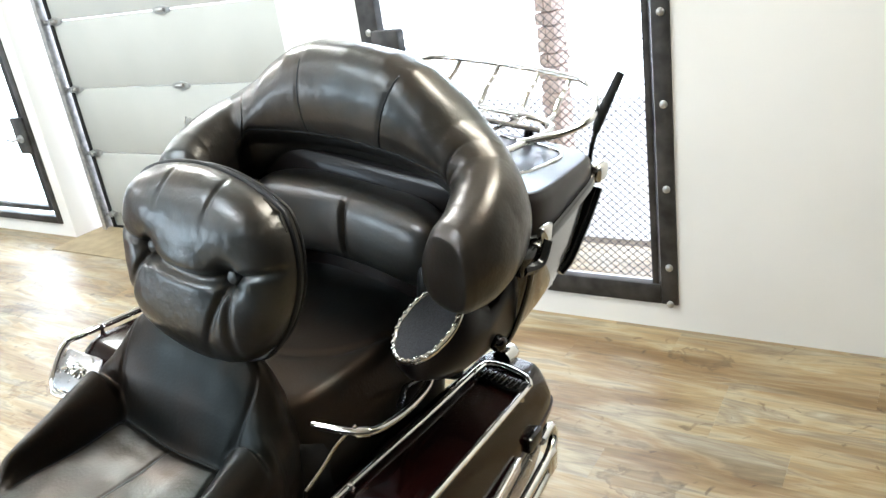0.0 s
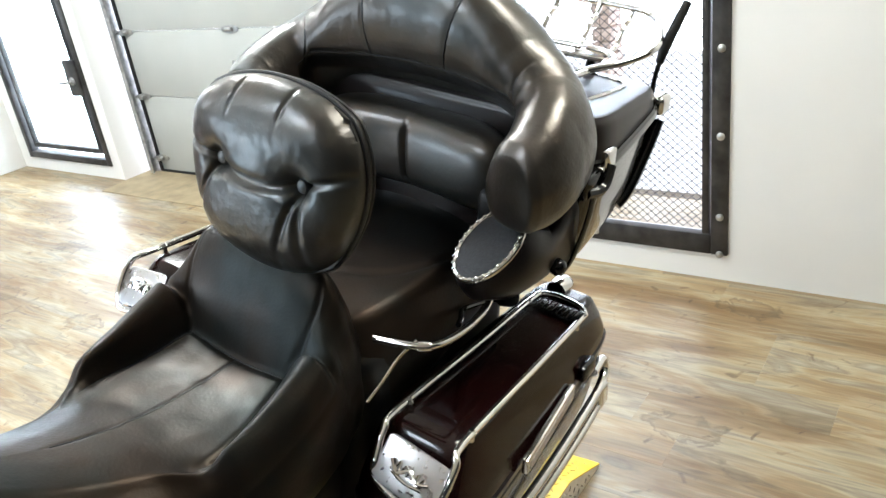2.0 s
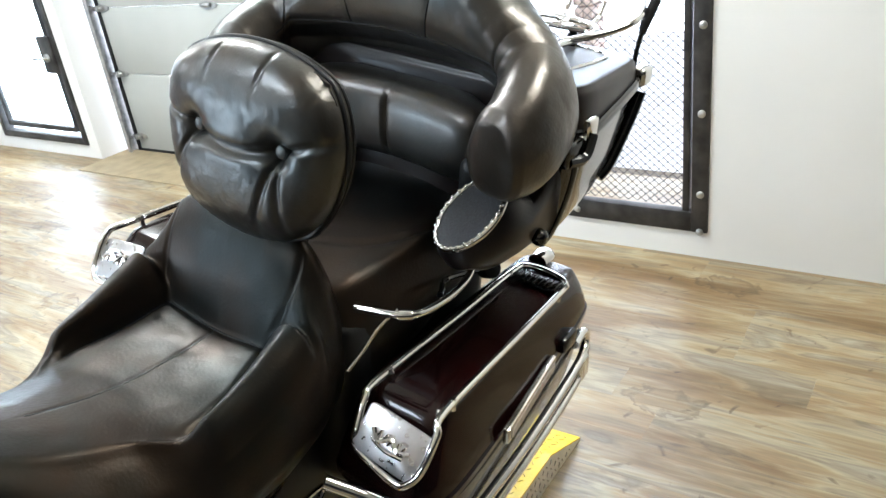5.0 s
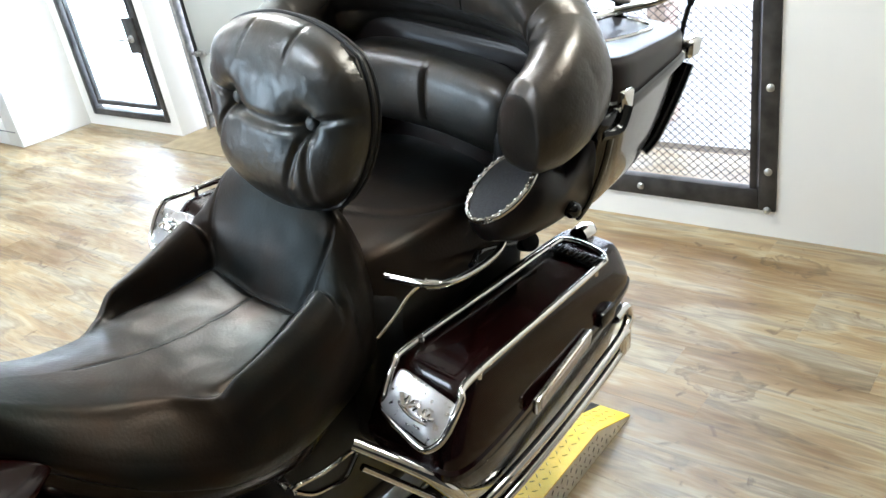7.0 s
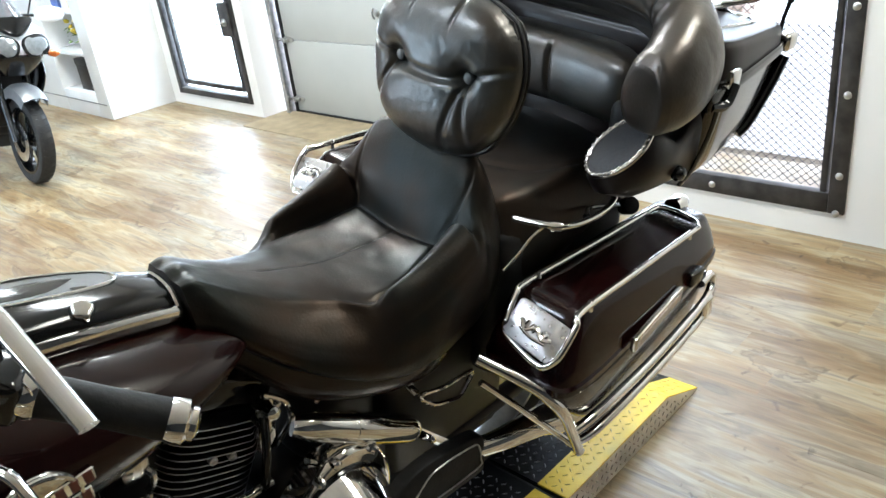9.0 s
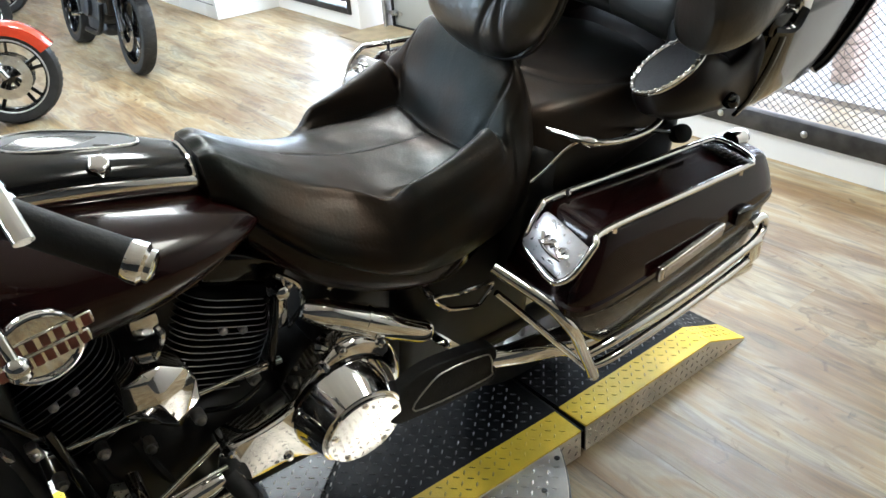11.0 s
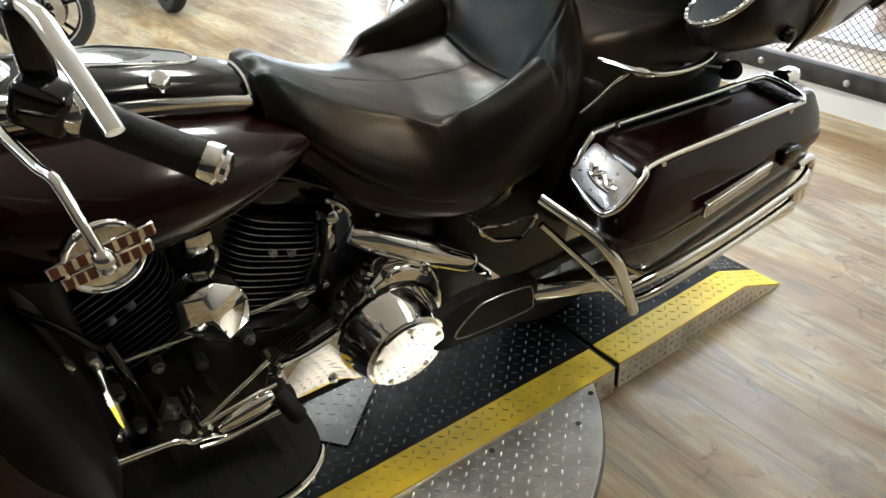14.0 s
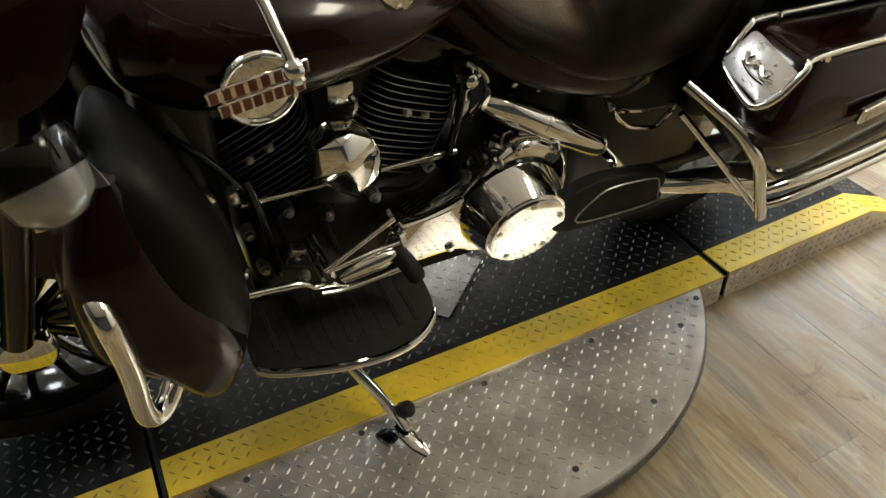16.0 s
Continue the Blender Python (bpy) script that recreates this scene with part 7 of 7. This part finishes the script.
def turntable():
    t = thing("turntable", "round steel diamond plate display turntable", "turntable", at=(DISC_X, DISC_Y, 0))
    t.rotation_euler = (0, 0, radians(TURN))
    bm = bmesh.new()
    R = DISC_R
    lathe(bm, [(R - 0.03, 0.0), (R - 0.03, 0.045), (R, 0.05), (R, DISC - 0.004), (R - 0.003, DISC)], None, 128)
    part("disc", bm, STEEL_PLATE, t, "worn steel diamond plate disc", 30)
    lugs("disc_pattern", t, STEEL_LUG, lambda x, y: math.hypot(x, y) < R - 0.02 and abs(x) > HALF + 0.006, -R, R, -R, R, DISC)
    for k in range(16):
        a = radians(4 + 22.5 * k)
        x, y = 0.71 * math.cos(a), 0.71 * math.sin(a)
        if abs(x) > HALF + 0.02:
            bm = bmesh.new()
            lathe(bm, [(0.008, 0), (0.008, 0.002), (0.004, 0.003)], Matrix.Translation((x, y, DISC)), 10)
            part("screw", bm, FRAME_STEEL, t)
    for x, y in ((0.402, 0.64), (0.402, 0.30), (0.402, -0.01), (0.402, -0.33), (0.402, -0.60)):
        bm = bmesh.new()
        lathe(bm, [(0.008, 0), (0.008, 0.002), (0.004, 0.003)], Matrix.Translation((x, y, DISC)), 10)
        part("screw", bm, FRAME_STEEL, t)
    rim = bmesh.new()
    tube(rim, [((R + 0.001) * math.cos(a), (R + 0.001) * math.sin(a), 0.060) for a in np.linspace(0, 2 * math.pi, 128, endpoint=False)], 0.006, 6, 1, True, flat=2.6)
    part("rim_band", rim, DULL_STEEL, t, "dull steel rim band")


turntable()


def track(name, at, turn, y0, y1, ramp_from=None, ramp_to=None, label=""):
    CX = 0.0
    t = thing(name, label, "ramp", at=(*at, 0))
    t.rotation_euler = (0, 0, radians(turn))

    def z(x, y):
        if ramp_from is None:
            return DECK
        s = min(1, max(0, (y - ramp_from) / (ramp_to - ramp_from)))
        return DECK - (DECK - 0.008) * s

    rows = [y0, y1] if ramp_from is None else [y0] + list(np.linspace(ramp_from, y1, 8))
    for nm, x0, x1, mat in (("black_deck", CX - HALF + BAND, CX + HALF - BAND, DECK_BLACK), ("yellow_band", CX + HALF - BAND, CX + HALF, YELLOW), ("yellow_band", CX - HALF, CX - HALF + BAND, YELLOW)):
        bm = bmesh.new()
        loft(bm, [[(x0, y, z(0, y) - 0.005), (x1, y, z(0, y) - 0.005), (x1, y, z(0, y)), (x0, y, z(0, y))] for y in rows])
        ob = part(nm, bm, mat, t, "", 20)
        lugs("lug_pattern", ob, DECK_LUG if mat is DECK_BLACK else YELLOW_LUG, lambda x, y: True, x0 + 0.004, x1 - 0.02, y0 + 0.004, y1 - 0.03, z)
    for sx in (1, -1):
        bm = bmesh.new()
        xx = CX + sx * HALF
        loft(bm, [[(xx - 0.004 * sx, y, 0.0), (xx, y, 0.0), (xx, y, z(0, y) - 0.0055), (xx - 0.004 * sx, y, z(0, y) - 0.0055)] for y in rows])
        side = part("side_skirt", bm, STEEL_PLATE, t, "steel diamond plate side skirt", 20)
        data = ([], [])
        lug_field(data, lambda a, b: a < z(0, b) - 0.02, 0.006, DECK, y0 + 0.003, y1 - 0.02, 0.0, pitch=0.026, h=0.002)
        me = bpy.data.meshes.new("skirt_pattern")
        me.from_pydata([(xx + sx * p[2], p[1], p[0]) for p in data[0]], [], data[1])
        finish("skirt_pattern", me, STEEL_LUG, side)["kind"] = "stuff"
    bm = bmesh.new()
    loft(bm, [[(CX - HALF + 0.006, y, 0.0), (CX + HALF - 0.006, y, 0.0), (CX + HALF - 0.006, y, z(0, y) - 0.006), (CX - HALF + 0.006, y, z(0, y) - 0.006)] for y in rows])
    part("core", bm, BLACK, t)
    return t


main_track = track("platform_track", (DISC_X, DISC_Y), TURN, -0.760, 0.757, label="black diamond plate platform track with yellow safety edges")
track("loading_ramp", (-0.671, 0), 0, 2.070, 2.842, 2.64, 2.842, label="black and yellow diamond plate loading ramp")
track("front_track", (-0.722, 0), TURN, -1.05, 0.520, label="black diamond plate front track with yellow safety edges")
# added black strips stand in for the shade in the track gaps
for y0, y1 in ((-0.772, -0.7615), (0.7585, 0.768)):
    part("joint_strip", box(bmesh.new(), (-HALF + 0.001, y0, DISC + 0.0005 if abs(y0) < 0.77 else 0.001), (HALF - 0.001, y1, DECK - 0.004), 0.001, 1), RUBBER, main_track, "black strip standing in for the dark gap")
# loose steel cover plate lying on the deck beside the engine
cover = thing("cover_plate", "loose bare steel diamond plate cover on the black deck", "plate", at=(-0.62, 1.36, DECK + 0.003))
part("sheet", plate(bmesh.new(), [(-0.062, 0.138), (0.102, -0.056), (0.030, -0.108), (-0.10, -0.085), (-0.16, 0.06)], 0.003, None, 0.0005, 1), DULL_STEEL, cover)
lugs("sheet_pattern", cover, STEEL_PLATE, lambda x, y: y < 0.10 - 1.2 * x and y > -0.07 + 0.5 * x, -0.12, 0.10, -0.10, 0.13, 0.003)


# ---------- the other motorcycles ----------
def adventure_bike():
    b = thing("adventure_motorcycle", "white and black adventure motorcycle parked on its side stand", "motorcycle")
    b.matrix_world = pose(-5.34, 2.55, 0.0, 0, 9, 90) @ Matrix.Diagonal((0.96, 0.96, 0.96, 1))
    wheel(b, (0, 0.0, 0.33), 0.33, 0.11, 5, GLOSS, True)
    wheel(b, (0, 1.56, 0.33), 0.33, 0.15, 5, GLOSS, False)
    for sx in (1, -1):
        bm = bmesh.new()
        tube(bm, [(sx * 0.10, 0.0, 0.33), (sx * 0.10, 0.12, 0.62)], 0.028, 12, 0)
        tube(bm, [(sx * 0.10, 0.12, 0.62), (sx * 0.10, 0.27, 1.0)], 0.022, 12, 0)
        part("fork_leg", bm, GLOSS, b)
    bm = bmesh.new()
    rings = []
    for a in np.linspace(-40, 62, 16):
        rings.append([(x, -0.0 + (0.375 + z) * math.sin(radians(a)) , 0.365 + (0.375 + z) * math.cos(radians(a))) for x, z in ((-0.095, -0.085), (-0.085, -0.01), (-0.04, 0.014), (0.04, 0.014), (0.085, -0.01), (0.095, -0.085))])
    loft(bm, rings, cap=False, closed=False)
    part("front_fender", bm, FENDER_GREY, b, "silver grey front mudguard")
    # nose fairing
    bm = bmesh.new()
    rows = smooth_path([(0.83, 0.08, -0.08, 0.16), (0.87, 0.18, -0.12, 0.26), (0.94, 0.235, -0.11, 0.36), (1.03, 0.255, -0.04, 0.42), (1.08, 0.22, 0.02, 0.42), (1.12, 0.13, 0.08, 0.36)], 4)
    loft(bm, [[(x, y, z) for x, y in ellipse(hw, (y1 - y0) / 2, 28, 2.6, 0, (y0 + y1) / 2)] for z, hw, y0, y1 in rows])
    nose = part("nose_fairing", bm, WHITE_PAINT, b, "white nose fairing")
    bm = bmesh.new()
    rows = smooth_path([(0.72, 0.10, 0.0, 0.2), (0.80, 0.17, -0.09, 0.26), (0.855, 0.195, -0.125, 0.28), (0.885, 0.18, -0.115, 0.28)], 4)
    loft(bm, [[(x, y, z) for x, y in ellipse(hw, (y1 - y0) / 2, 28, 2.6, 0, (y0 + y1) / 2)] for z, hw, y0, y1 in rows])
    part("nose_beak", bm, GLOSS, b, "black lower beak")
    for sx in (1, -1):
        bm = bmesh.new()
        plate(bm, ellipse(0.112, 0.080, 28, 2.6), 0.016, axes((sx * 0.112, -0.098, 0.935), (sx * 0.32, -1, 0.28), (1, 0, sx * 0.30)), 0.006)
        part("headlight_surround", bm, GLOSS, b)
        m = axes((sx * 0.112, -0.098, 0.935), (sx * 0.32, -1, 0.28), (1, 0, sx * 0.30))
        bm = bmesh.new()
        plate(bm, [(x, y * (1.15 if x * sx < 0 else 0.85)) for x, y in ellipse(0.100, 0.066, 28, 2.6)], 0.02, m, 0.016, 3)
        hl = part("headlight", bm, HEADLAMP, b, "clear twin headlight lens")
        bm = bmesh.new()
        lathe(bm, [(0.046, 0.0), (0.034, -0.006), (0.012, -0.012), (0.002, -0.013)], m @ Matrix.Translation((0, 0, 0.014)), 20)
        part("reflector_bowl", bm, CHROME, hl)
        bm = bmesh.new()
        rings = []
        for z, y0, y1, x in smooth_path([(0.52, 0.22, 0.42, 0.14), (0.66, 0.16, 0.55, 0.20), (0.80, 0.14, 0.66, 0.235), (0.93, 0.22, 0.72, 0.24), (1.02, 0.36, 0.74, 0.20)], 4):
            rings.append([(sx * (x + xx), (y0 + y1) / 2 + yy, z) for xx, yy in ellipse(0.03, (y1 - y0) / 2, 20, 2.5)])
        loft(bm, rings)
        part("side_fairing", bm, GLOSS, b, "black side fairing panel")
        # indicators, knuckle guards, mirrors
        bm = bmesh.new()
        tube(bm, [(sx * 0.22, 0.10, 0.86), (sx * 0.27, 0.09, 0.86)], 0.011, 8, 0)
        part("indicator_stalk", bm, GLOSS, b)
        bm = bmesh.new()
        tube(bm, [(sx * 0.262, 0.085, 0.86), (sx * 0.305, 0.082, 0.86), (sx * 0.345, 0.085, 0.86)], [0.018, 0.034, 0.016], 12, 4)
        part("indicator", bm, AMBER, b, "amber indicator")
        bm = bmesh.new()
        rings = [[(sx * x, 0.14 + 0.10 * abs(x - 0.28) + yy * sc, 1.14 + zz * sc) for yy, zz in ellipse(0.016, 0.062, 16, 2.5)] for x, sc in ((0.23, 0.4), (0.27, 0.9), (0.36, 1.0), (0.43, 0.7), (0.455, 0.25))]
        loft(bm, rings)
        part("knuckle_guard", bm, WHITE_PAINT, b, "white knuckle guard")
        bm = bmesh.new()
        tube(bm, [(sx * 0.26, 0.36, 1.12), (sx * 0.30, 0.34, 1.26), (sx * 0.34, 0.33, 1.34)], 0.007, 8, 4)
        st = part("mirror_stem", bm, GLOSS, b)
        bm = bmesh.new()
        m = axes((sx * 0.37, 0.33, 1.38), (0, -1, 0.1), (1, 0, 0))
        lathe(bm, [(0.03, -0.012), (0.066, -0.006), (0.062, 0.014), (0.03, 0.028)], m @ Matrix.Diagonal((1, 0.72, 1, 1)), 20)
        part("mirror", bm, GLOSS, st, "black oval mirror")
        bm = bmesh.new()
        tube(bm, [(sx * 0.05, 0.34, 1.10), (sx * 0.20, 0.34, 1.13), (sx * 0.42, 0.42, 1.12)], 0.013, 10, 4)
        part("handlebar", bm, GLOSS, b)
        bm = bmesh.new()
        rings = []
        for y, x0, x1, z0, z1 in smooth_path([(1.10, 0.16, 0.20, 0.70, 0.85), (1.20, 0.18, 0.32, 0.62, 0.90), (1.45, 0.18, 0.35, 0.62, 0.92), (1.75, 0.19, 0.33, 0.66, 0.90)], 3):
            rings.append([(sx * ((x0 + x1) / 2 + xx), y, (z0 + z1) / 2 + zz) for xx, zz in ellipse((x1 - x0) / 2, (z1 - z0) / 2, 20, 4)])
        loft(bm, rings)
        part("pannier", bm, SILVER_PAINT, b, "silver hard pannier")
    bm = bmesh.new()
    plate(bm, smooth_path([(-0.15, 0.075), (0.0, 0.085), (0.15, 0.075), (0.085, -0.03), (0.0, -0.075), (-0.085, -0.03)], 4, True), 0.03, axes((0, -0.035, 1.055), (0, -0.75, 0.66), (1, 0, 0)), 0.01)
    part("screen_base", bm, GLOSS, b, "gloss black centre panel under the screen")
    bm = bmesh.new()
    box(bm, (-0.15, 0.20, 0.42), (0.15, 0.30, 0.86), 0.03, 2)
    part("radiator", bm, BLACK, b, "black radiator behind the fork")
    for sx in (1, -1):
        bm = bmesh.new()
        rings = []
        for y, z0, z1 in smooth_path([(0.30, 0.84, 1.02), (0.48, 0.78, 1.06), (0.66, 0.74, 0.98), (0.84, 0.72, 0.86)], 4):
            rings.append([(sx * (0.215 + xx), y, (z0 + z1) / 2 + zz) for xx, zz in ellipse(0.03, (z1 - z0) / 2, 18, 3.0)])
        loft(bm, rings)
        part("tank_panel", bm, WHITE_PAINT, b, "white tank side panel")
    # screen
    bm = bmesh.new()
    rows = []
    for t in np.linspace(0, 1, 9):
        rows.append([(0.17 * (1 - 0.35 * t) * s, 0.03 + 0.26 * t + 0.10 * s * s, 1.08 + 0.30 * t) for s in np.linspace(-1, 1, 15)])
    back = [[(x, y + 0.006, z) for x, y, z in r] for r in rows]
    loft(bm, [r + bk[::-1] for r, bk in zip(rows, back)])
    part("windscreen", bm, material("tinted_screen", (0.62, 0.64, 0.66), 0.06, spec=0.6, trans=0.9, vary=0.1), b, "clear tinted windscreen")
    bm = bmesh.new()
    box(bm, (-0.16, 0.30, 0.34), (0.16, 0.92, 0.66), 0.05, 3)
    box(bm, (-0.12, 0.36, 0.24), (0.12, 0.86, 0.36), 0.03, 2)
    lathe(bm, [(0.09, 0), (0.09, 0.04), (0.06, 0.05)], axes((-0.15, 0.62, 0.46), (-1, 0, 0)), 20)
    lathe(bm, [(0.09, 0), (0.09, 0.04), (0.06, 0.05)], axes((0.15, 0.62, 0.46), (1, 0, 0)), 20)
    part("engine", bm, PLASTIC_GREY, b, "dark grey engine")
    bm = bmesh.new()
    rings = []
    for y, hw, z0, z1 in smooth_path([(0.34, 0.14, 0.82, 1.06), (0.50, 0.20, 0.78, 1.10), (0.70, 0.19, 0.76, 1.05), (0.85, 0.13, 0.76, 0.92)], 4):
        rings.append([(xx, y, (z0 + z1) / 2 + zz) for xx, zz in ellipse(hw, (z1 - z0) / 2, 24, 2.8)])
    loft(bm, rings)
    part("tank", bm, FENDER_GREY, b, "dark silver fuel tank")
    bm = bmesh.new()
    rings = []
    for y, hw, z0, z1 in smooth_path([(0.82, 0.09, 0.76, 0.88), (1.0, 0.15, 0.76, 0.87), (1.25, 0.16, 0.78, 0.92), (1.6, 0.11, 0.82, 0.95)], 4):
        rings.append([(xx, y, (z0 + z1) / 2 + zz) for xx, zz in ellipse(hw, (z1 - z0) / 2, 20, 3.5)])
    loft(bm, rings)
    part("seat", bm, LEATHER_SMOOTH, b, "black seat")
    bm = bmesh.new()
    tube(bm, [(-0.16, 0.30, 0.50), (-0.17, 0.36, 0.28), (-0.15, 0.8, 0.24)], 0.02, 10, 5)
    tube(bm, [(0.16, 0.30, 0.50), (0.17, 0.36, 0.28), (0.15, 0.8, 0.24)], 0.02, 10, 5)
    part("exhaust", bm, BLACK, b)
    bm = bmesh.new()
    tube(bm, [(0.12, 0.75, 0.30), (0.30, 0.80, -0.02)], 0.013, 8, 0)
    part("side_stand", bm, GLOSS, b)
    bm = bmesh.new()
    tube(bm, [(-0.10, 0.85, 0.36), (-0.24, 0.86, 0.36)], 0.014, 8, 0)
    part("foot_peg", bm, BRUSHED, b)


adventure_bike()
for ob in bpy.data.objects["adventure_motorcycle"].children:
    if ob.name.split(".")[0] in ("nose_fairing", "headlight", "headlight_surround", "windscreen", "knuckle_guard", "mirror_stem", "indicator", "indicator_stalk", "handlebar", "nose_beak", "tank", "screen_base", "tank_panel"):
        ob.location.z += 0.09


def cruiser(paint, label, lip):
    b = thing("cruiser_motorcycle", label, "motorcycle", "parked cruisers")
    wheel(b, (0, 0, 0.33), 0.33, 0.12, 5, GLOSS, True, lip=lip)
    wheel(b, (0, 1.62, 0.33), 0.33, 0.17, 5, GLOSS, False, lip=lip)
    bm = bmesh.new()
    rings = []
    for a in np.linspace(-62, 100, 26):
        rings.append([(x, (0.355 + z) * math.sin(radians(a)), 0.33 + (0.355 + z) * math.cos(radians(a))) for x, z in ((-0.088, -0.075), (-0.08, -0.01), (-0.04, 0.016), (0.04, 0.016), (0.08, -0.01), (0.088, -0.075))])
    loft(bm, rings, cap=False, closed=False)
    part("front_fender", bm, paint, b, "glossy front fender")
    bm = bmesh.new()
    rings = []
    for a in np.linspace(-60, 95, 26):
        rings.append([(x, 1.62 + (0.365 + z) * math.sin(radians(a)), 0.34 + (0.365 + z) * math.cos(radians(a))) for x, z in ((-0.11, -0.09), (-0.10, -0.01), (-0.05, 0.016), (0.05, 0.016), (0.10, -0.01), (0.11, -0.09))])
    loft(bm, rings, cap=False, closed=False)
    part("rear_fender", bm, paint, b)
    for sx in (1, -1):
        bm = bmesh.new()
        tube(bm, [(sx * 0.105, 0.0, 0.33), (sx * 0.105, 0.18, 0.72), (sx * 0.105, 0.33, 1.02)], 0.027, 12, 0)
        part("fork_leg", bm, BRUSHED, b)
        bm = bmesh.new()
        box(bm, (sx * 0.09 - 0.02, 0.07, 0.37), (sx * 0.09 + 0.02, 0.15, 0.47), 0.012, 2)
        part("caliper", bm, BRUSHED, b)
        bm = bmesh.new()
        tube(bm, [(0, 0.36, 1.04), (sx * 0.20, 0.38, 1.10), (sx * 0.40, 0.55, 1.08)], 0.013, 10, 5)
        part("handlebar", bm, CHROME, b)
        bm = bmesh.new()
        tube(bm, [(sx * 0.36, 0.52, 1.085), (sx * 0.45, 0.60, 1.075)], 0.019, 10, 0)
        part("grip", bm, RUBBER, b)
    bm = bmesh.new()
    lathe(bm, [(0.03, 0.10), (0.085, 0.06), (0.095, 0.0), (0.09, -0.01)], axes((0, 0.22, 0.92), (0, 1, 0)), 24)
    part("headlamp_shell", bm, CHROME, b)
    bm = bmesh.new()
    lathe(bm, [(0.088, 0.0), (0.07, 0.018), (0.02, 0.028)], axes((0, 0.21, 0.92), (0, -1, 0)), 24)
    part("headlamp_lens", bm, CLEAR_LENS, b)
    bm = bmesh.new()
    rings = []
    for y, hw, z0, z1 in smooth_path([(0.40, 0.06, 0.80, 0.92), (0.50, 0.15, 0.76, 0.96), (0.68, 0.17, 0.76, 0.97), (0.86, 0.10, 0.78, 0.90)], 5):
        rings.append([(xx, y, (z0 + z1) / 2 + zz) for xx, zz in ellipse(hw, (z1 - z0) / 2, 24, 2.8)])
    loft(bm, rings)
    part("tank", bm, paint, b)
    bm = bmesh.new()
    rings = []
    for y, hw, z0, z1 in smooth_path([(0.84, 0.09, 0.72, 0.80), (1.05, 0.16, 0.66, 0.74), (1.25, 0.16, 0.68, 0.80), (1.5, 0.11, 0.74, 0.82)], 4):
        rings.append([(xx, y, (z0 + z1) / 2 + zz) for xx, zz in ellipse(hw, (z1 - z0) / 2, 20, 3.5)])
    loft(bm, rings)
    part("seat", bm, LEATHER_SMOOTH, b)
    bm = bmesh.new()
    box(bm, (-0.14, 0.48, 0.22), (0.14, 1.15, 0.48), 0.05, 3)
    for y, t in ((0.68, 22), (0.88, -22)):
        m = Matrix.Translation((0, y, 0.44)) @ pose(0, 0, 0, t, 0, 0)
        for k in range(9):
            lathe(bm, [(0.09, 0.0), (0.09, 0.008)], m @ Matrix.Translation((0, 0, 0.02 + k * 0.025)), 16)
        lathe(bm, [(0.07, 0.0), (0.07, 0.27)], m, 16)
    part("engine", bm, BLACK, b, "black V-twin engine")
    bm = bmesh.new()
    tube(bm, [(-0.14, 0.60, 0.50), (-0.19, 0.62, 0.30), (-0.21, 0.95, 0.24), (-0.22, 1.9, 0.26)], [0.022, 0.024, 0.038, 0.042], 12, 6)
    part("exhaust", bm, CHROME, b)
    bm = bmesh.new()
    tube(bm, [(0.10, 0.70, 0.26), (0.26, 0.78, 0.0)], 0.012, 8, 0)
    part("side_stand", bm, GLOSS, b)
    return b


red = cruiser(ORANGE_RED, "orange-red cruiser motorcycle with black cast wheels", SILVER_PAINT)
red.matrix_world = pose(-4.86, 1.60, 0.0, 0, 4, 160) @ Matrix.Scale(0.94, 4)
dark = cruiser(GLOSS, "gloss black cruiser motorcycle parked behind the red one", CHROME)
dark.matrix_world = pose(-7.47, 1.865, 0.0, 0, 4, 160) @ Matrix.Scale(0.90, 4)
for x, y, r in ((-8.9, 2.34, 150), (-10.0, 2.95, 150)):
    far_bike = copy_thing(red, pose(x, y, 0.0, 0, 4, r))
    far_bike["label"] = "red cruiser motorcycle at the far end of the row"


# ---------- floor planks ----------
def planks():
    floor = thing("floor", "wood plank floor in mixed warm and grey-brown boards", "floor", kind="structure")
    wide, long = 0.18, 1.22
    bm = box(bmesh.new(), (0.0001, 0.0001, -0.012), (long - 0.0001, wide - 0.0001, 0.0), 0.0003, 1)
    first = part("plank", bm, WOOD, floor)
    me = first.data
    scene.collection.objects.unlink(first)
    bpy.data.objects.remove(first)
    rng = random.Random(4)
    count = 0
    spots = []
    for r in range(int((5.2 - ROOM[2]) / wide)):
        y = ROOM[2] + r * wide
        x = ROOM[0] - rng.random() * long
        while x < ROOM[1] - 0.3:
            near = math.hypot(x + long / 2 + 1.0, (y - 2.6) * 1.3)
            spots.append((near, x, y))
            x += long
    spots.sort()
    for near, x, y in spots[:300]:
        ob = new("plank", me)
        ob.parent, ob.location = floor, (x, y, 0)
    # the rest of the floor, joined row by row
    groups = {}
    for i, (near, x, y) in enumerate(spots[300:]):
        groups.setdefault(i % 6, []).append((x, y))
    for key, some in groups.items():
        verts, faces = [], []
        base = [v.co.copy() for v in me.vertices]
        polys = [tuple(p.vertices) for p in me.polygons]
        for x, y in some:
            k = len(verts)
            verts += [(v.x + x, v.y + y, v.z) for v in base]
            faces += [tuple(k + n for n in f) for f in polys]
        far = bpy.data.meshes.new("far_planks")
        far.from_pydata(verts, [], faces)
        ob = finish("far_planks", far, WOOD, floor)
        ob["kind"] = "stuff"


planks()
